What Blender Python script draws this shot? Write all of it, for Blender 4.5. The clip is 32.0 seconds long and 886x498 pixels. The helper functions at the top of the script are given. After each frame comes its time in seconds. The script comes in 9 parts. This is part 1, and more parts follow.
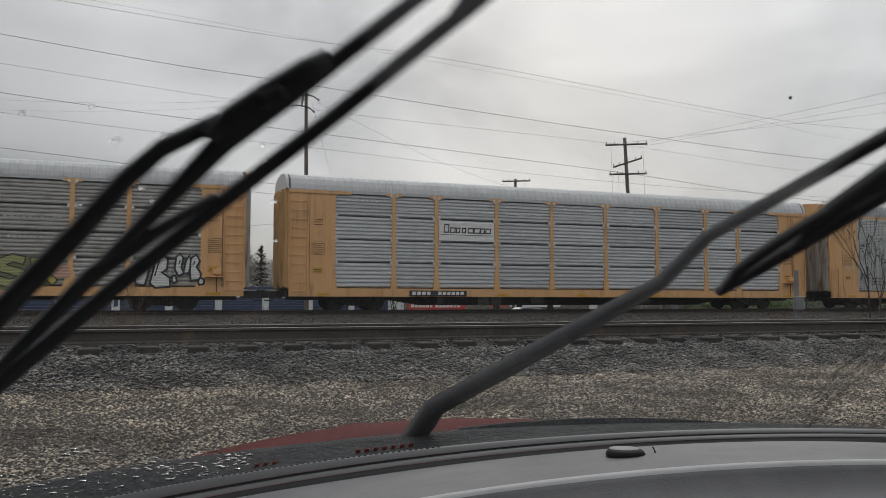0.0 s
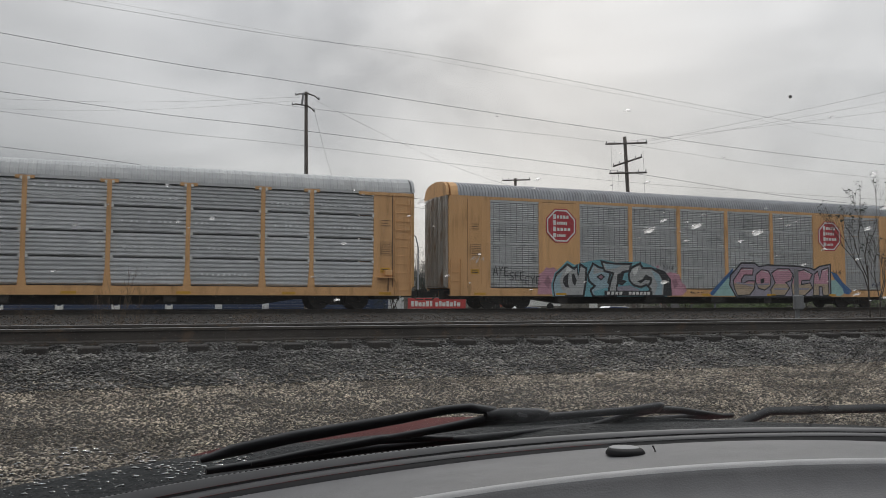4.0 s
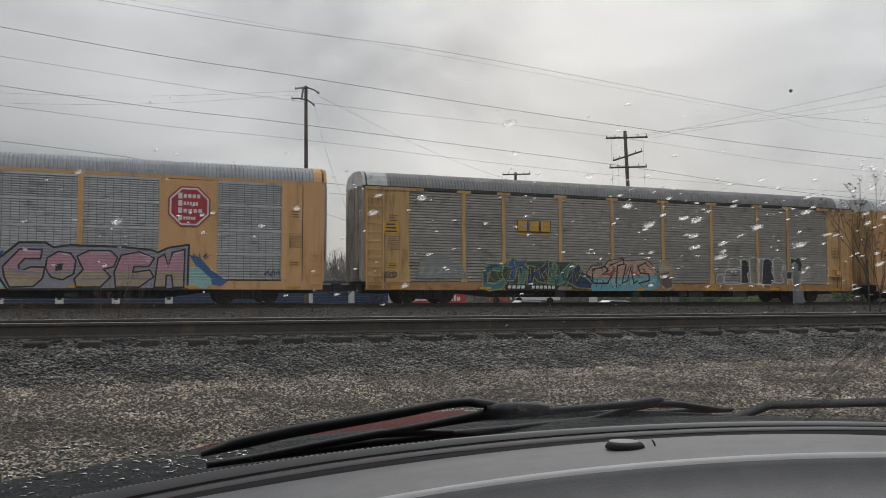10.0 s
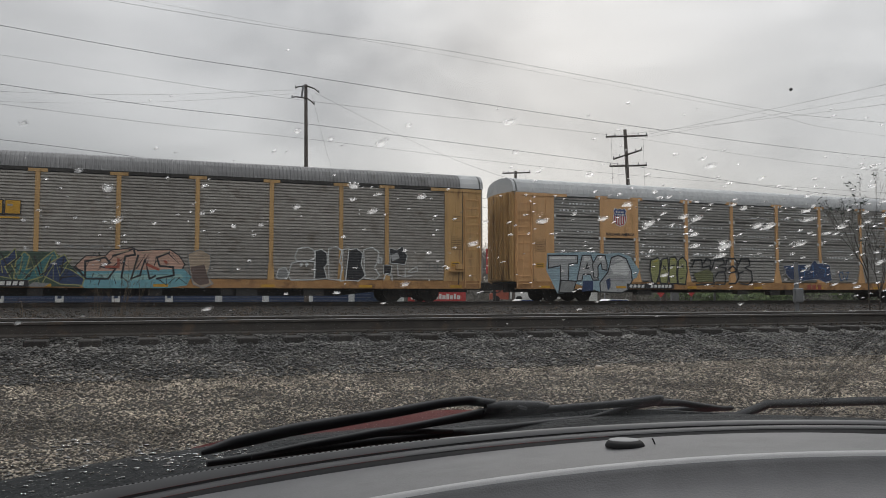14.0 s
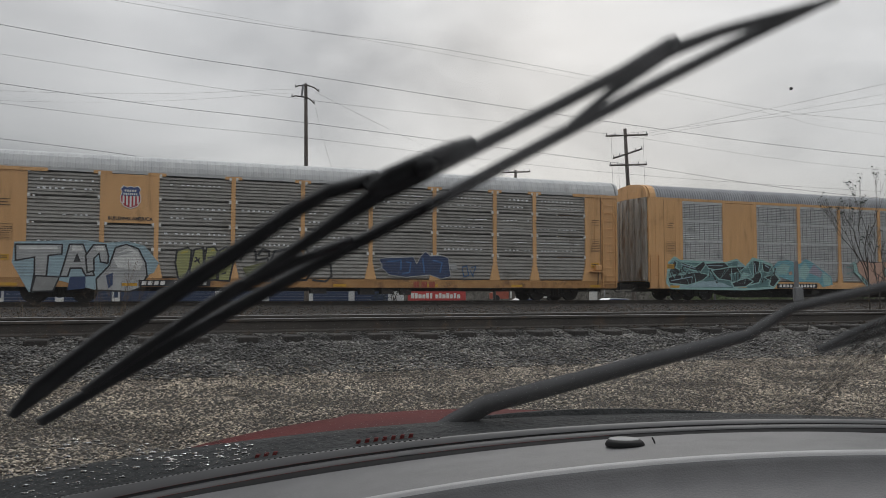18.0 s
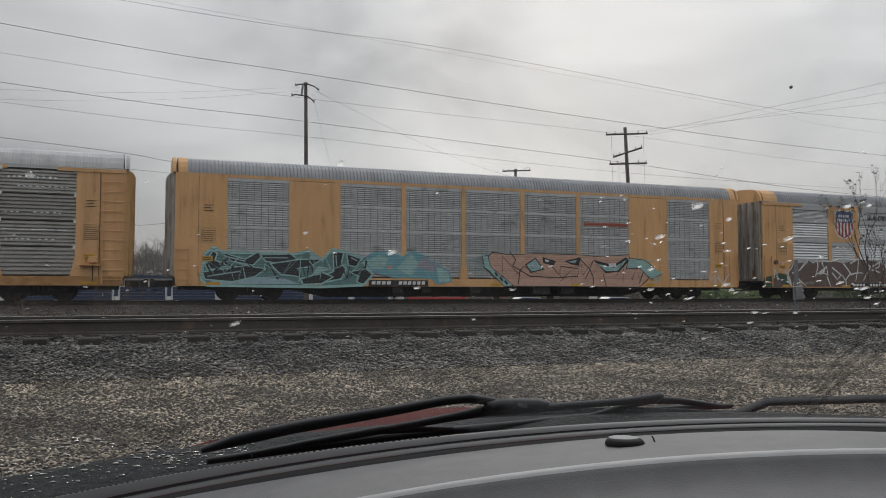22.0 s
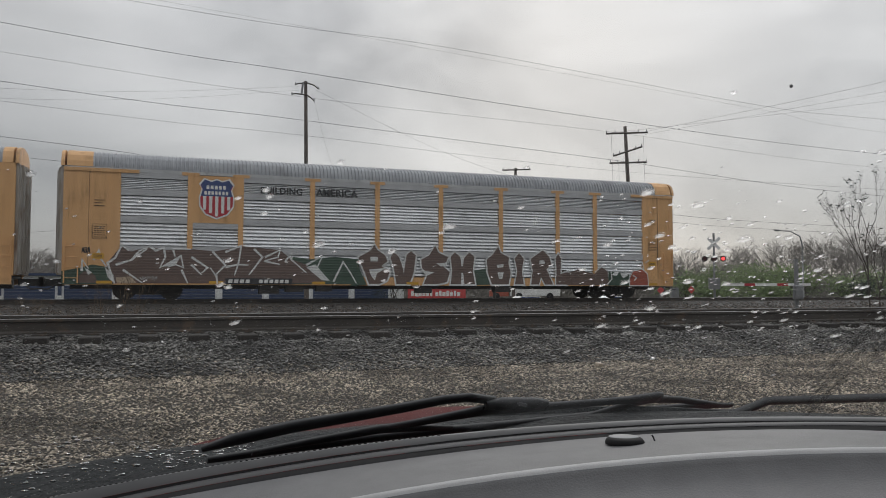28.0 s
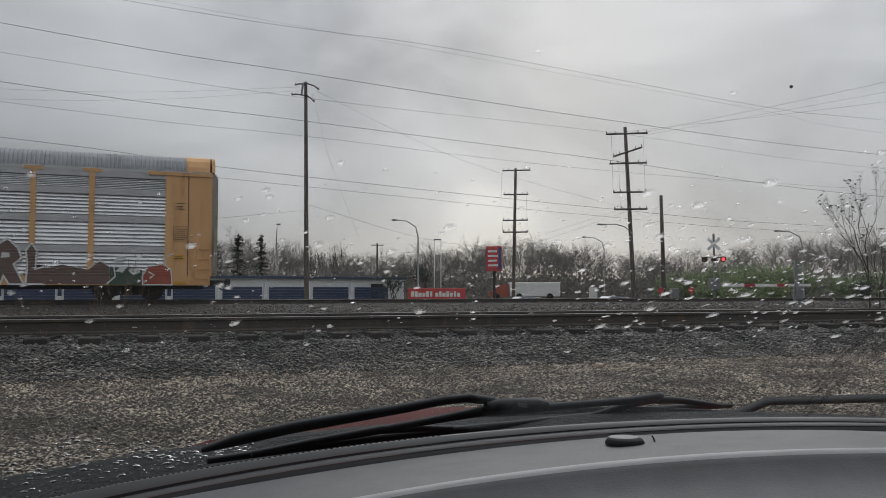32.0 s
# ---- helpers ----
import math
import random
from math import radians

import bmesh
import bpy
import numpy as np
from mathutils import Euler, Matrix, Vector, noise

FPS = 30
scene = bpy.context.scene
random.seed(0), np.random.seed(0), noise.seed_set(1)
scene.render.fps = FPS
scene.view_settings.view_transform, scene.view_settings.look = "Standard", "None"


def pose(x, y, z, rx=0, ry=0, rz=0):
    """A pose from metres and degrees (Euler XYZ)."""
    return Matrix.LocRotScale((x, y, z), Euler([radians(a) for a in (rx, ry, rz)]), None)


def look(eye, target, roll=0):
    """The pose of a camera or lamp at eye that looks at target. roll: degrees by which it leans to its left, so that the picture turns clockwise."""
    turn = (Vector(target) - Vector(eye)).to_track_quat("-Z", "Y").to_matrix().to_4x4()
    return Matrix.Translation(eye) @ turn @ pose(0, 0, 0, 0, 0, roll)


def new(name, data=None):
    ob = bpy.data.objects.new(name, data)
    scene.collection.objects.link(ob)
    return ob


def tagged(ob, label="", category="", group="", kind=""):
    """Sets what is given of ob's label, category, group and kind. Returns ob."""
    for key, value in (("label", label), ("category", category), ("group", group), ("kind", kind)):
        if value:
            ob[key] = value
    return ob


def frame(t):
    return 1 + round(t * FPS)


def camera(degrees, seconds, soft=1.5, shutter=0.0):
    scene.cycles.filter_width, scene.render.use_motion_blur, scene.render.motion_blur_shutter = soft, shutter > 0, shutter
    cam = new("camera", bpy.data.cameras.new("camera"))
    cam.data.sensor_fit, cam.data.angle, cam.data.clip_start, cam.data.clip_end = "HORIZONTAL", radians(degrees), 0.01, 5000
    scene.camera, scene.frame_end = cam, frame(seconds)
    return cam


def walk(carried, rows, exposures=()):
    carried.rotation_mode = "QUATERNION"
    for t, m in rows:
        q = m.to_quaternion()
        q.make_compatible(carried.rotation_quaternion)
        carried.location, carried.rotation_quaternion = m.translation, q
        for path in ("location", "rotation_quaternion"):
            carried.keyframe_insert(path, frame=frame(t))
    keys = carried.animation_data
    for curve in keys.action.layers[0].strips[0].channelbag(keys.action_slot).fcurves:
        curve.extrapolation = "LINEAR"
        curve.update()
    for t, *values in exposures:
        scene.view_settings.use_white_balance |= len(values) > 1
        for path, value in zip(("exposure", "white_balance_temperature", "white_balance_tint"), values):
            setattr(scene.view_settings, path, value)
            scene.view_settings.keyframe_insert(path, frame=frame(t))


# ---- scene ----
YAW = 20.6            # the car's heading, degrees to the right of the square across the tracks
EYE = 1.25
RAIL = 0.95           # top of the rails
SIDE = 33.0           # near side of the train
SPEED = 5.48
cam = camera(57.8, 32.0, soft=0.5, shutter=0.12)

PITCH = ((0, 3.85), (1, 3.87), (2, 3.89), (3, 3.87), (3.5, 3.83), (5.5, 3.59), (6, 3.53), (7, 3.47), (8, 3.43), (9, 3.39),
         (10, 3.37), (11, 3.31), (12, 3.31), (13, 3.31), (14, 3.27), (14.5, 3.23), (16.5, 3.19), (17, 3.17), (18, 3.21), (19, 3.23),
         (20, 3.19), (21, 3.15), (22, 3.12), (23, 3.09), (23.5, 3.03), (24, 3.03), (25, 3.05), (25.5, 3.03), (27.5, 3.03), (28, 3.05),
         (30, 3.05), (31, 3.09), (32, 3.09))
EXPOSURES = ((0, -0.05, 6500, 10), (25.5, -0.05, 6500, 10), (28, -0.06, 6480, 10), (30, -0.22, 6420, 10), (31, -0.22, 6380, 10), (32, -0.26, 6330, 10))
walk(cam, [(t, pose(0, 0, EYE, 90 + p, 0, -YAW)) for t, p in PITCH], EXPOSURES)

# ---- sky and light ----
SUN_DIR = (0.46, 0.82, 0.36)


def make_world():
    w = bpy.data.worlds.new("overcast_sky")
    scene.world = w
    w.use_nodes = True
    nt = w.node_tree
    nt.nodes.clear()
    out = nt.nodes.new("ShaderNodeOutputWorld")
    bg = nt.nodes.new("ShaderNodeBackground")
    sky = nt.nodes.new("ShaderNodeTexSky")
    sky.sky_type, sky.sun_disc = "NISHITA", False
    sky.sun_elevation, sky.sun_rotation = radians(21), radians(29)
    tc = nt.nodes.new("ShaderNodeTexCoord")
    mp = nt.nodes.new("ShaderNodeMapping")
    mp.inputs["Scale"].default_value = (2.6, 2.6, 5.2)
    mp.inputs["Location"].default_value = (0.35, 0.9, 0.2)
    n1 = nt.nodes.new("ShaderNodeTexNoise")
    n1.inputs["Scale"].default_value, n1.inputs["Detail"].default_value, n1.inputs["Roughness"].default_value = 0.9, 8, 0.57
    n1.inputs["Distortion"].default_value = 0.4
    ramp = nt.nodes.new("ShaderNodeValToRGB")
    ramp.color_ramp.elements[0].position, ramp.color_ramp.elements[1].position = 0.30, 0.72
    ramp.color_ramp.elements[0].color = (0.40, 0.41, 0.425, 1)
    ramp.color_ramp.elements[1].color = (0.83, 0.83, 0.83, 1)
    mid = ramp.color_ramp.elements.new(0.5)
    mid.color = (0.62, 0.625, 0.63, 1)
    mix = nt.nodes.new("ShaderNodeMix")
    mix.data_type = "RGBA"
    mix.inputs[0].default_value = 0.06
    hs = nt.nodes.new("ShaderNodeMix")
    hs.data_type, hs.blend_type = "RGBA", "MULTIPLY"
    hs.inputs[0].default_value = 1.0
    hs.inputs[7].default_value = (0.10, 0.10, 0.10, 1)
    L = nt.links.new
    # the veiled sun brightens the cloud around it
    dot = nt.nodes.new("ShaderNodeVectorMath")
    dot.operation = "DOT_PRODUCT"
    dot.inputs[1].default_value = Vector(SUN_DIR).normalized()
    veil = nt.nodes.new("ShaderNodeMapRange")
    veil.interpolation_type = "SMOOTHSTEP"
    veil.inputs["From Min"].default_value, veil.inputs["From Max"].default_value = 0.76, 1.0
    veil.inputs["To Min"].default_value, veil.inputs["To Max"].default_value = 0.74, 1.08
    lift = nt.nodes.new("ShaderNodeVectorMath")
    lift.operation = "SCALE"
    L(tc.outputs["Generated"], dot.inputs[0])
    L(dot.outputs["Value"], veil.inputs["Value"])
    L(ramp.outputs["Color"], lift.inputs[0])
    L(veil.outputs["Result"], lift.inputs["Scale"])
    # an overcast sky grows brighter towards the zenith
    sep = nt.nodes.new("ShaderNodeSeparateXYZ")
    zen = nt.nodes.new("ShaderNodeMapRange")
    zen.inputs["From Min"].default_value, zen.inputs["From Max"].default_value = 0.30, 1.0
    zen.inputs["To Min"].default_value, zen.inputs["To Max"].default_value = 1.0, 3.2
    up = nt.nodes.new("ShaderNodeVectorMath")
    up.operation = "SCALE"
    L(tc.outputs["Generated"], sep.inputs[0])
    L(sep.outputs["Z"], zen.inputs["Value"])
    low = nt.nodes.new("ShaderNodeMapRange")      # thicker cloud low over the horizon
    low.inputs["From Min"].default_value, low.inputs["From Max"].default_value = 0.0, 0.18
    low.inputs["To Min"].default_value, low.inputs["To Max"].default_value = 0.74, 1.0
    both = nt.nodes.new("ShaderNodeMath")
    both.operation = "MULTIPLY"
    L(sep.outputs["Z"], low.inputs["Value"])
    L(zen.outputs["Result"], both.inputs[0])
    L(low.outputs["Result"], both.inputs[1])
    # one heavy dark cloud and a bright break low over the trees, both ragged
    tone = lift.outputs["Vector"]
    rag = nt.nodes.new("ShaderNodeTexNoise")
    rag.inputs["Scale"].default_value, rag.inputs["Detail"].default_value, rag.inputs["Roughness"].default_value = 7.0, 6, 0.6
    squash = nt.nodes.new("ShaderNodeMapping")
    squash.inputs["Scale"].default_value = (1, 1, 2.2)
    L(tc.outputs["Generated"], squash.inputs["Vector"])
    L(squash.outputs["Vector"], rag.inputs["Vector"])
    for way, near, far, dim in (((0.14, 0.925, 0.352), 0.998, 0.983, (0.89, 0.893, 0.90)), ((0.405, 0.91, 0.075), 0.9998, 0.9972, (1.22, 1.20, 1.15))):
        dd = nt.nodes.new("ShaderNodeVectorMath")
        dd.operation = "DOT_PRODUCT"
        dd.inputs[1].default_value = Vector(way).normalized()
        L(tc.outputs["Generated"], dd.inputs[0])
        shift = nt.nodes.new("ShaderNodeMath")
        shift.operation = "MULTIPLY_ADD"
        shift.inputs[1].default_value, shift.inputs[2].default_value = (near - far) * 1.7, -(near - far) * 0.85
        L(rag.outputs["Fac"], shift.inputs[0])
        add = nt.nodes.new("ShaderNodeMath")
        L(dd.outputs["Value"], add.inputs[0])
        L(shift.outputs["Value"], add.inputs[1])
        mr = nt.nodes.new("ShaderNodeMapRange")
        mr.interpolation_type = "SMOOTHSTEP"
        mr.inputs["From Min"].default_value, mr.inputs["From Max"].default_value = far, near
        L(add.outputs["Value"], mr.inputs["Value"])
        cm = nt.nodes.new("ShaderNodeMix")
        cm.data_type, cm.blend_type = "RGBA", "MULTIPLY"
        cm.inputs[7].default_value = (*dim, 1)
        L(mr.outputs["Result"], cm.inputs[0])
        L(tone, cm.inputs[6])
        tone = cm.outputs[2]
    L(tone, up.inputs[0])
    L(both.outputs["Value"], up.inputs["Scale"])
    L(up.outputs["Vector"], mix.inputs[6])
    L(tc.outputs["Generated"], mp.inputs["Vector"])
    L(mp.outputs["Vector"], n1.inputs["Vector"])
    L(n1.outputs["Fac"], ramp.inputs["Fac"])
    L(sky.outputs["Color"], hs.inputs[6])
    L(hs.outputs[2], mix.inputs[7])
    L(mix.outputs[2], bg.inputs["Color"])
    bg.inputs["Strength"].default_value = 1.0
    L(bg.outputs["Background"], out.inputs["Surface"])


make_world()
sun = new("sun", bpy.data.lights.new("sun", "SUN"))
sun.data.energy, sun.data.angle, sun.data.color = 0.5, radians(50), (1, 0.97, 0.93)
sun.matrix_world = look((0, 0, 60), (0 - SUN_DIR[0], 0 - SUN_DIR[1], 60 - SUN_DIR[2]))


# ---- materials ----
def mat(name, a, b=None, scale=4.0, rough=0.6, metal=0.0, bump=0.0, bump_scale=30.0, stain=None, stain_scale=0.5,
        stain_at=0.55, stretch=(1, 1, 1), vary=0.0, detail=5, spec=0.5, island=0.0):
    m = bpy.data.materials.new(name)
    m.use_nodes = True
    nt = m.node_tree
    bs = nt.nodes["Principled BSDF"]
    L = nt.links.new
    bs.inputs["Roughness"].default_value, bs.inputs["Metallic"].default_value = rough, metal
    bs.inputs["Specular IOR Level"].default_value = spec
    tc = nt.nodes.new("ShaderNodeTexCoord")
    mp = nt.nodes.new("ShaderNodeMapping")
    mp.inputs["Scale"].default_value = stretch
    L(tc.outputs["Object"], mp.inputs["Vector"])
    n = nt.nodes.new("ShaderNodeTexNoise")
    n.inputs["Scale"].default_value, n.inputs["Detail"].default_value = scale, detail
    L(mp.outputs["Vector"], n.inputs["Vector"])
    mx = nt.nodes.new("ShaderNodeMix")
    mx.data_type = "RGBA"
    mx.inputs[6].default_value, mx.inputs[7].default_value = (*a, 1), (*(b or [c * 0.8 for c in a]), 1)
    rp = nt.nodes.new("ShaderNodeMapRange")
    rp.inputs["From Min"].default_value, rp.inputs["From Max"].default_value = 0.35, 0.65
    L(n.outputs["Fac"], rp.inputs["Value"])
    L(rp.outputs["Result"], mx.inputs[0])
    col = mx.outputs[2]
    if stain:
        n2 = nt.nodes.new("ShaderNodeTexNoise")
        n2.inputs["Scale"].default_value, n2.inputs["Detail"].default_value = stain_scale, 8
        n2.inputs["Roughness"].default_value = 0.65
        L(mp.outputs["Vector"], n2.inputs["Vector"])
        r2 = nt.nodes.new("ShaderNodeMapRange")
        r2.inputs["From Min"].default_value, r2.inputs["From Max"].default_value = stain_at, stain_at + 0.14
        L(n2.outputs["Fac"], r2.inputs["Value"])
        m2 = nt.nodes.new("ShaderNodeMix")
        m2.data_type = "RGBA"
        m2.inputs[7].default_value = (*stain, 1)
        L(r2.outputs["Result"], m2.inputs[0])
        L(col, m2.inputs[6])
        col = m2.outputs[2]
    if vary or island:
        if island:
            src = nt.nodes.new("ShaderNodeNewGeometry").outputs["Random Per Island"]
        else:
            src = nt.nodes.new("ShaderNodeObjectInfo").outputs["Random"]
        hv = nt.nodes.new("ShaderNodeHueSaturation")
        r3 = nt.nodes.new("ShaderNodeMapRange")
        v = island or vary
        r3.inputs["To Min"].default_value, r3.inputs["To Max"].default_value = 1 - v, 1 + v
        L(src, r3.inputs["Value"])
        L(r3.outputs["Result"], hv.inputs["Value"])
        L(col, hv.inputs["Color"])
        col = hv.outputs["Color"]
    L(col, bs.inputs["Base Color"])
    if bump:
        n3 = nt.nodes.new("ShaderNodeTexNoise")
        n3.inputs["Scale"].default_value, n3.inputs["Detail"].default_value = bump_scale, 3
        L(tc.outputs["Object"], n3.inputs["Vector"])
        bp = nt.nodes.new("ShaderNodeBump")
        bp.inputs["Strength"].default_value, bp.inputs["Distance"].default_value = bump, 0.02
        L(n3.outputs["Fac"], bp.inputs["Height"])
        L(bp.outputs["Normal"], bs.inputs["Normal"])
    return m


def glow(name, colour, power):
    m = mat(name, colour, rough=0.2)
    bs = m.node_tree.nodes["Principled BSDF"]
    bs.inputs["Emission Color"].default_value = (*colour, 1)
    bs.inputs["Emission Strength"].default_value = power
    return m


M = {
    "yellow": mat("yellow_paint", (0.66, 0.38, 0.170), (0.585, 0.335, 0.145), 1.5, 0.6, bump=0.15, stain=(0.36, 0.205, 0.085),
                  stain_scale=1.5, stain_at=0.56, stretch=(2.2, 2, 0.45), vary=0.06),
    "yellow_old": mat("faded_yellow_paint", (0.55, 0.34, 0.14), (0.46, 0.28, 0.11), 1.5, 0.65, bump=0.15, stain=(0.23, 0.13, 0.06),
                      stain_scale=1.5, stain_at=0.53, stretch=(2.5, 2, 0.4), vary=0.06),
    "rusty": mat("rust_stained_yellow_paint", (0.46, 0.25, 0.095), (0.34, 0.175, 0.065), 2.0, 0.7, bump=0.2, stain=(0.14, 0.075, 0.04),
                 stain_scale=1.2, stain_at=0.52, stretch=(1, 2, 1.5), vary=0.05),
    "galv": mat("galvanised_sheet", (0.60, 0.612, 0.615), (0.47, 0.48, 0.485), 3, 0.5, 0.2, stain=(0.22, 0.23, 0.23),
                stain_scale=1.0, stain_at=0.55, stretch=(1, 1, 2.5), vary=0.12),
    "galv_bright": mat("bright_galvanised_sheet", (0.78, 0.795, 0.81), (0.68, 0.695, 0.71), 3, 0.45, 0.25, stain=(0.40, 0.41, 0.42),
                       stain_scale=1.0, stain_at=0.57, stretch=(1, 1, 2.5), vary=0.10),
    "galv_mid": mat("grey_galvanised_sheet", (0.54, 0.553, 0.565), (0.44, 0.45, 0.462), 3, 0.45, 0.2, stain=(0.68, 0.69, 0.70),
                    stain_scale=1.6, stain_at=0.60, stretch=(1, 1, 3), vary=0.10),
    "galv_dull": mat("dull_grey_sheet", (0.37, 0.362, 0.34), (0.31, 0.30, 0.28), 3, 0.65, 0.1, stain=(0.20, 0.19, 0.17),
                     stain_scale=0.9, stain_at=0.54, stretch=(1, 1, 2.0), vary=0.10),
    "galv_brown": mat("grimy_brown_grey_sheet", (0.40, 0.378, 0.345), (0.32, 0.298, 0.268), 3, 0.7, 0.05, stain=(0.20, 0.17, 0.138),
                      stain_scale=1.0, stain_at=0.55, stretch=(1, 1, 1.6), vary=0.10),
    "band": mat("flat_grey_band", (0.52, 0.53, 0.535), (0.43, 0.44, 0.445), 2, 0.6, 0.1, stain=(0.22, 0.22, 0.22), stain_scale=2),
    "band_dark": mat("plain_flat_band", (0.47, 0.475, 0.485), (0.40, 0.405, 0.415), 2, 0.6, 0.1),
    "brush": mat("grey_brown_brush", (0.20, 0.188, 0.168), (0.14, 0.13, 0.116), 0.6, 0.9, island=0.4),
    "lattice": mat("dim_inner_lattice", (0.29, 0.295, 0.30), rough=0.7),
    "roof_grey": mat("grey_roof_sheet", (0.33, 0.345, 0.36), (0.27, 0.28, 0.30), 2, 0.5, 0.2, stain=(0.22, 0.22, 0.23), stain_scale=0.7, stain_at=0.56),
    "roof_dark": mat("sooty_roof_sheet", (0.23, 0.23, 0.23), (0.18, 0.18, 0.182), 2, 0.6, 0.1, stain=(0.12, 0.115, 0.11), stain_scale=0.8, stain_at=0.55),
    "roof_white": mat("whitish_roof_sheet", (0.50, 0.51, 0.51), (0.42, 0.43, 0.44), 2, 0.55, 0.05, stain=(0.36, 0.36, 0.36), stain_scale=0.8, stain_at=0.56),
    "door": mat("weathered_end_door", (0.42, 0.405, 0.38), (0.31, 0.275, 0.235), 2, 0.65, 0.1, stain=(0.17, 0.10, 0.055),
                stain_scale=1.6, stain_at=0.52, stretch=(2, 2, 0.5)),
    "black": mat("sooty_black_steel", (0.022, 0.021, 0.02), (0.035, 0.031, 0.028), 6, 0.7, stain=(0.05, 0.04, 0.033), stain_scale=3),
    "steel": mat("worn_steel", (0.25, 0.235, 0.22), (0.16, 0.145, 0.13), 8, 0.45, 0.6),
    "white": mat("white_paint", (0.72, 0.72, 0.70), (0.62, 0.62, 0.60), 4, 0.6),
    "dark_gap": mat("dark_gap", (0.02, 0.02, 0.02), rough=0.9),
    "deck": mat("car_deck", (0.10, 0.10, 0.10), rough=0.8),
    "red": mat("red_sign_paint", (0.42, 0.03, 0.045), (0.36, 0.03, 0.04), 4, 0.5),
    "blue": mat("dark_blue_paint", (0.04, 0.07, 0.20), (0.035, 0.06, 0.17), 4, 0.5),
    "orange": mat("orange_yellow_lettering", (0.62, 0.34, 0.03), (0.5, 0.27, 0.03), 5, 0.6),
    "ink": mat("black_lettering", (0.03, 0.03, 0.035), rough=0.6),
    "rail": mat("rusty_rail_side", (0.054, 0.047, 0.040), (0.038, 0.033, 0.029), 4, 0.8, 0.0, stain=(0.09, 0.06, 0.04), stain_scale=3),
    "rail_top": mat("polished_rail_head", (0.20, 0.20, 0.20), (0.13, 0.12, 0.11), 20, 0.5, 0.8),
    "tie": mat("creosoted_wood_tie", (0.020, 0.017, 0.015), (0.034, 0.029, 0.025), 6, 0.8, bump=0.3, stretch=(6, 1, 1), vary=0.25),
    "ballast": mat("ballast_bed", (0.034, 0.031, 0.027), (0.020, 0.018, 0.016), 14, 0.85, bump=0.9, bump_scale=16, stain=(0.03, 0.03, 0.03), stain_scale=20, detail=8),
    "ballast_stone": mat("dark_ballast_stone", (0.132, 0.125, 0.114), (0.020, 0.019, 0.018), 2, 0.42, island=0.98, spec=0.5),
    "gravel_stone": mat("pale_gravel_stone", (0.49, 0.42, 0.33), (0.165, 0.138, 0.106), 2, 0.45, island=0.95),
    "ballast_brown": mat("brown_stained_ballast", (0.100, 0.078, 0.059), (0.046, 0.036, 0.028), 3, 0.7, island=0.92),
    "earth": mat("gravelly_earth", (0.045, 0.038, 0.030), (0.026, 0.022, 0.018), 9, 0.9, bump=0.9, bump_scale=18, stain=(0.05, 0.044, 0.036), stain_scale=16, detail=8),
    "far_ground": mat("dull_grass_and_asphalt", (0.075, 0.08, 0.05), (0.06, 0.06, 0.055), 0.2, 0.9, stain=(0.05, 0.05, 0.05), stain_scale=0.05),
    "twig": mat("bare_twigs", (0.19, 0.175, 0.162), (0.135, 0.122, 0.113), 2, 0.9),
    "bark": mat("grey_bark", (0.075, 0.065, 0.055), (0.05, 0.043, 0.037), 8, 0.9),
    "leaf": mat("young_green_leaves", (0.15, 0.20, 0.075), (0.10, 0.145, 0.055), 1.5, 0.7, island=0.5),
    "dark_leaf": mat("dark_conifer_needles", (0.022, 0.034, 0.022), (0.016, 0.025, 0.017), 2, 0.8, island=0.4),
    "dry": mat("dry_weed_stalks", (0.17, 0.125, 0.085), (0.10, 0.075, 0.052), 5, 0.9),
    "pole": mat("weathered_utility_pole", (0.075, 0.06, 0.05), (0.05, 0.042, 0.036), 3, 0.85, stretch=(4, 4, 0.5)),
    "galv_pole": mat("grey_steel_pole", (0.22, 0.225, 0.23), rough=0.5, metal=0.4),
    "wire": mat("overhead_wire", (0.03, 0.03, 0.032), rough=0.6),
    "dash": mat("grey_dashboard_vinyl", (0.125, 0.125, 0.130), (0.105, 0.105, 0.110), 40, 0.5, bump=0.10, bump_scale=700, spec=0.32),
    "dash_edge": mat("dash_edge_highlight", (0.40, 0.40, 0.405), (0.36, 0.36, 0.365), 40, 0.38, bump=0.1, bump_scale=700),
    "seal_grey": mat("grey_moulding", (0.060, 0.060, 0.063), rough=0.5),
    "seal": mat("black_rubber_seal", (0.016, 0.016, 0.017), rough=0.75, spec=0.2),
    "cowl": mat("black_cowl_plastic", (0.020, 0.022, 0.023), (0.036, 0.038, 0.039), 20, 0.75, bump=0.5, bump_scale=120, spec=0.12),
    "hood": mat("red_car_paint", (0.085, 0.008, 0.008), (0.065, 0.006, 0.006), 3, 0.6, 0.0, spec=0.03),
    "liner": mat("grey_headliner", (0.25, 0.245, 0.235), rough=0.9),
    "rubber": mat("wiper_black", (0.031, 0.032, 0.035), (0.042, 0.043, 0.046), 30, 0.5, spec=0.45),
    "tyre": mat("tyre_rubber", (0.02, 0.02, 0.02), rough=0.85),
    "lamp_red": glow("lit_red_signal", (1.0, 0.08, 0.08), 1.2),
    "lamp_off": mat("unlit_red_lens", (0.06, 0.008, 0.008), rough=0.3),
    "sign_red": mat("red_storage_sign", (0.50, 0.06, 0.06), (0.45, 0.055, 0.055), 2, 0.5),
    "blue_door": mat("blue_roller_door", (0.030, 0.050, 0.105), (0.026, 0.042, 0.09), 3, 0.55),
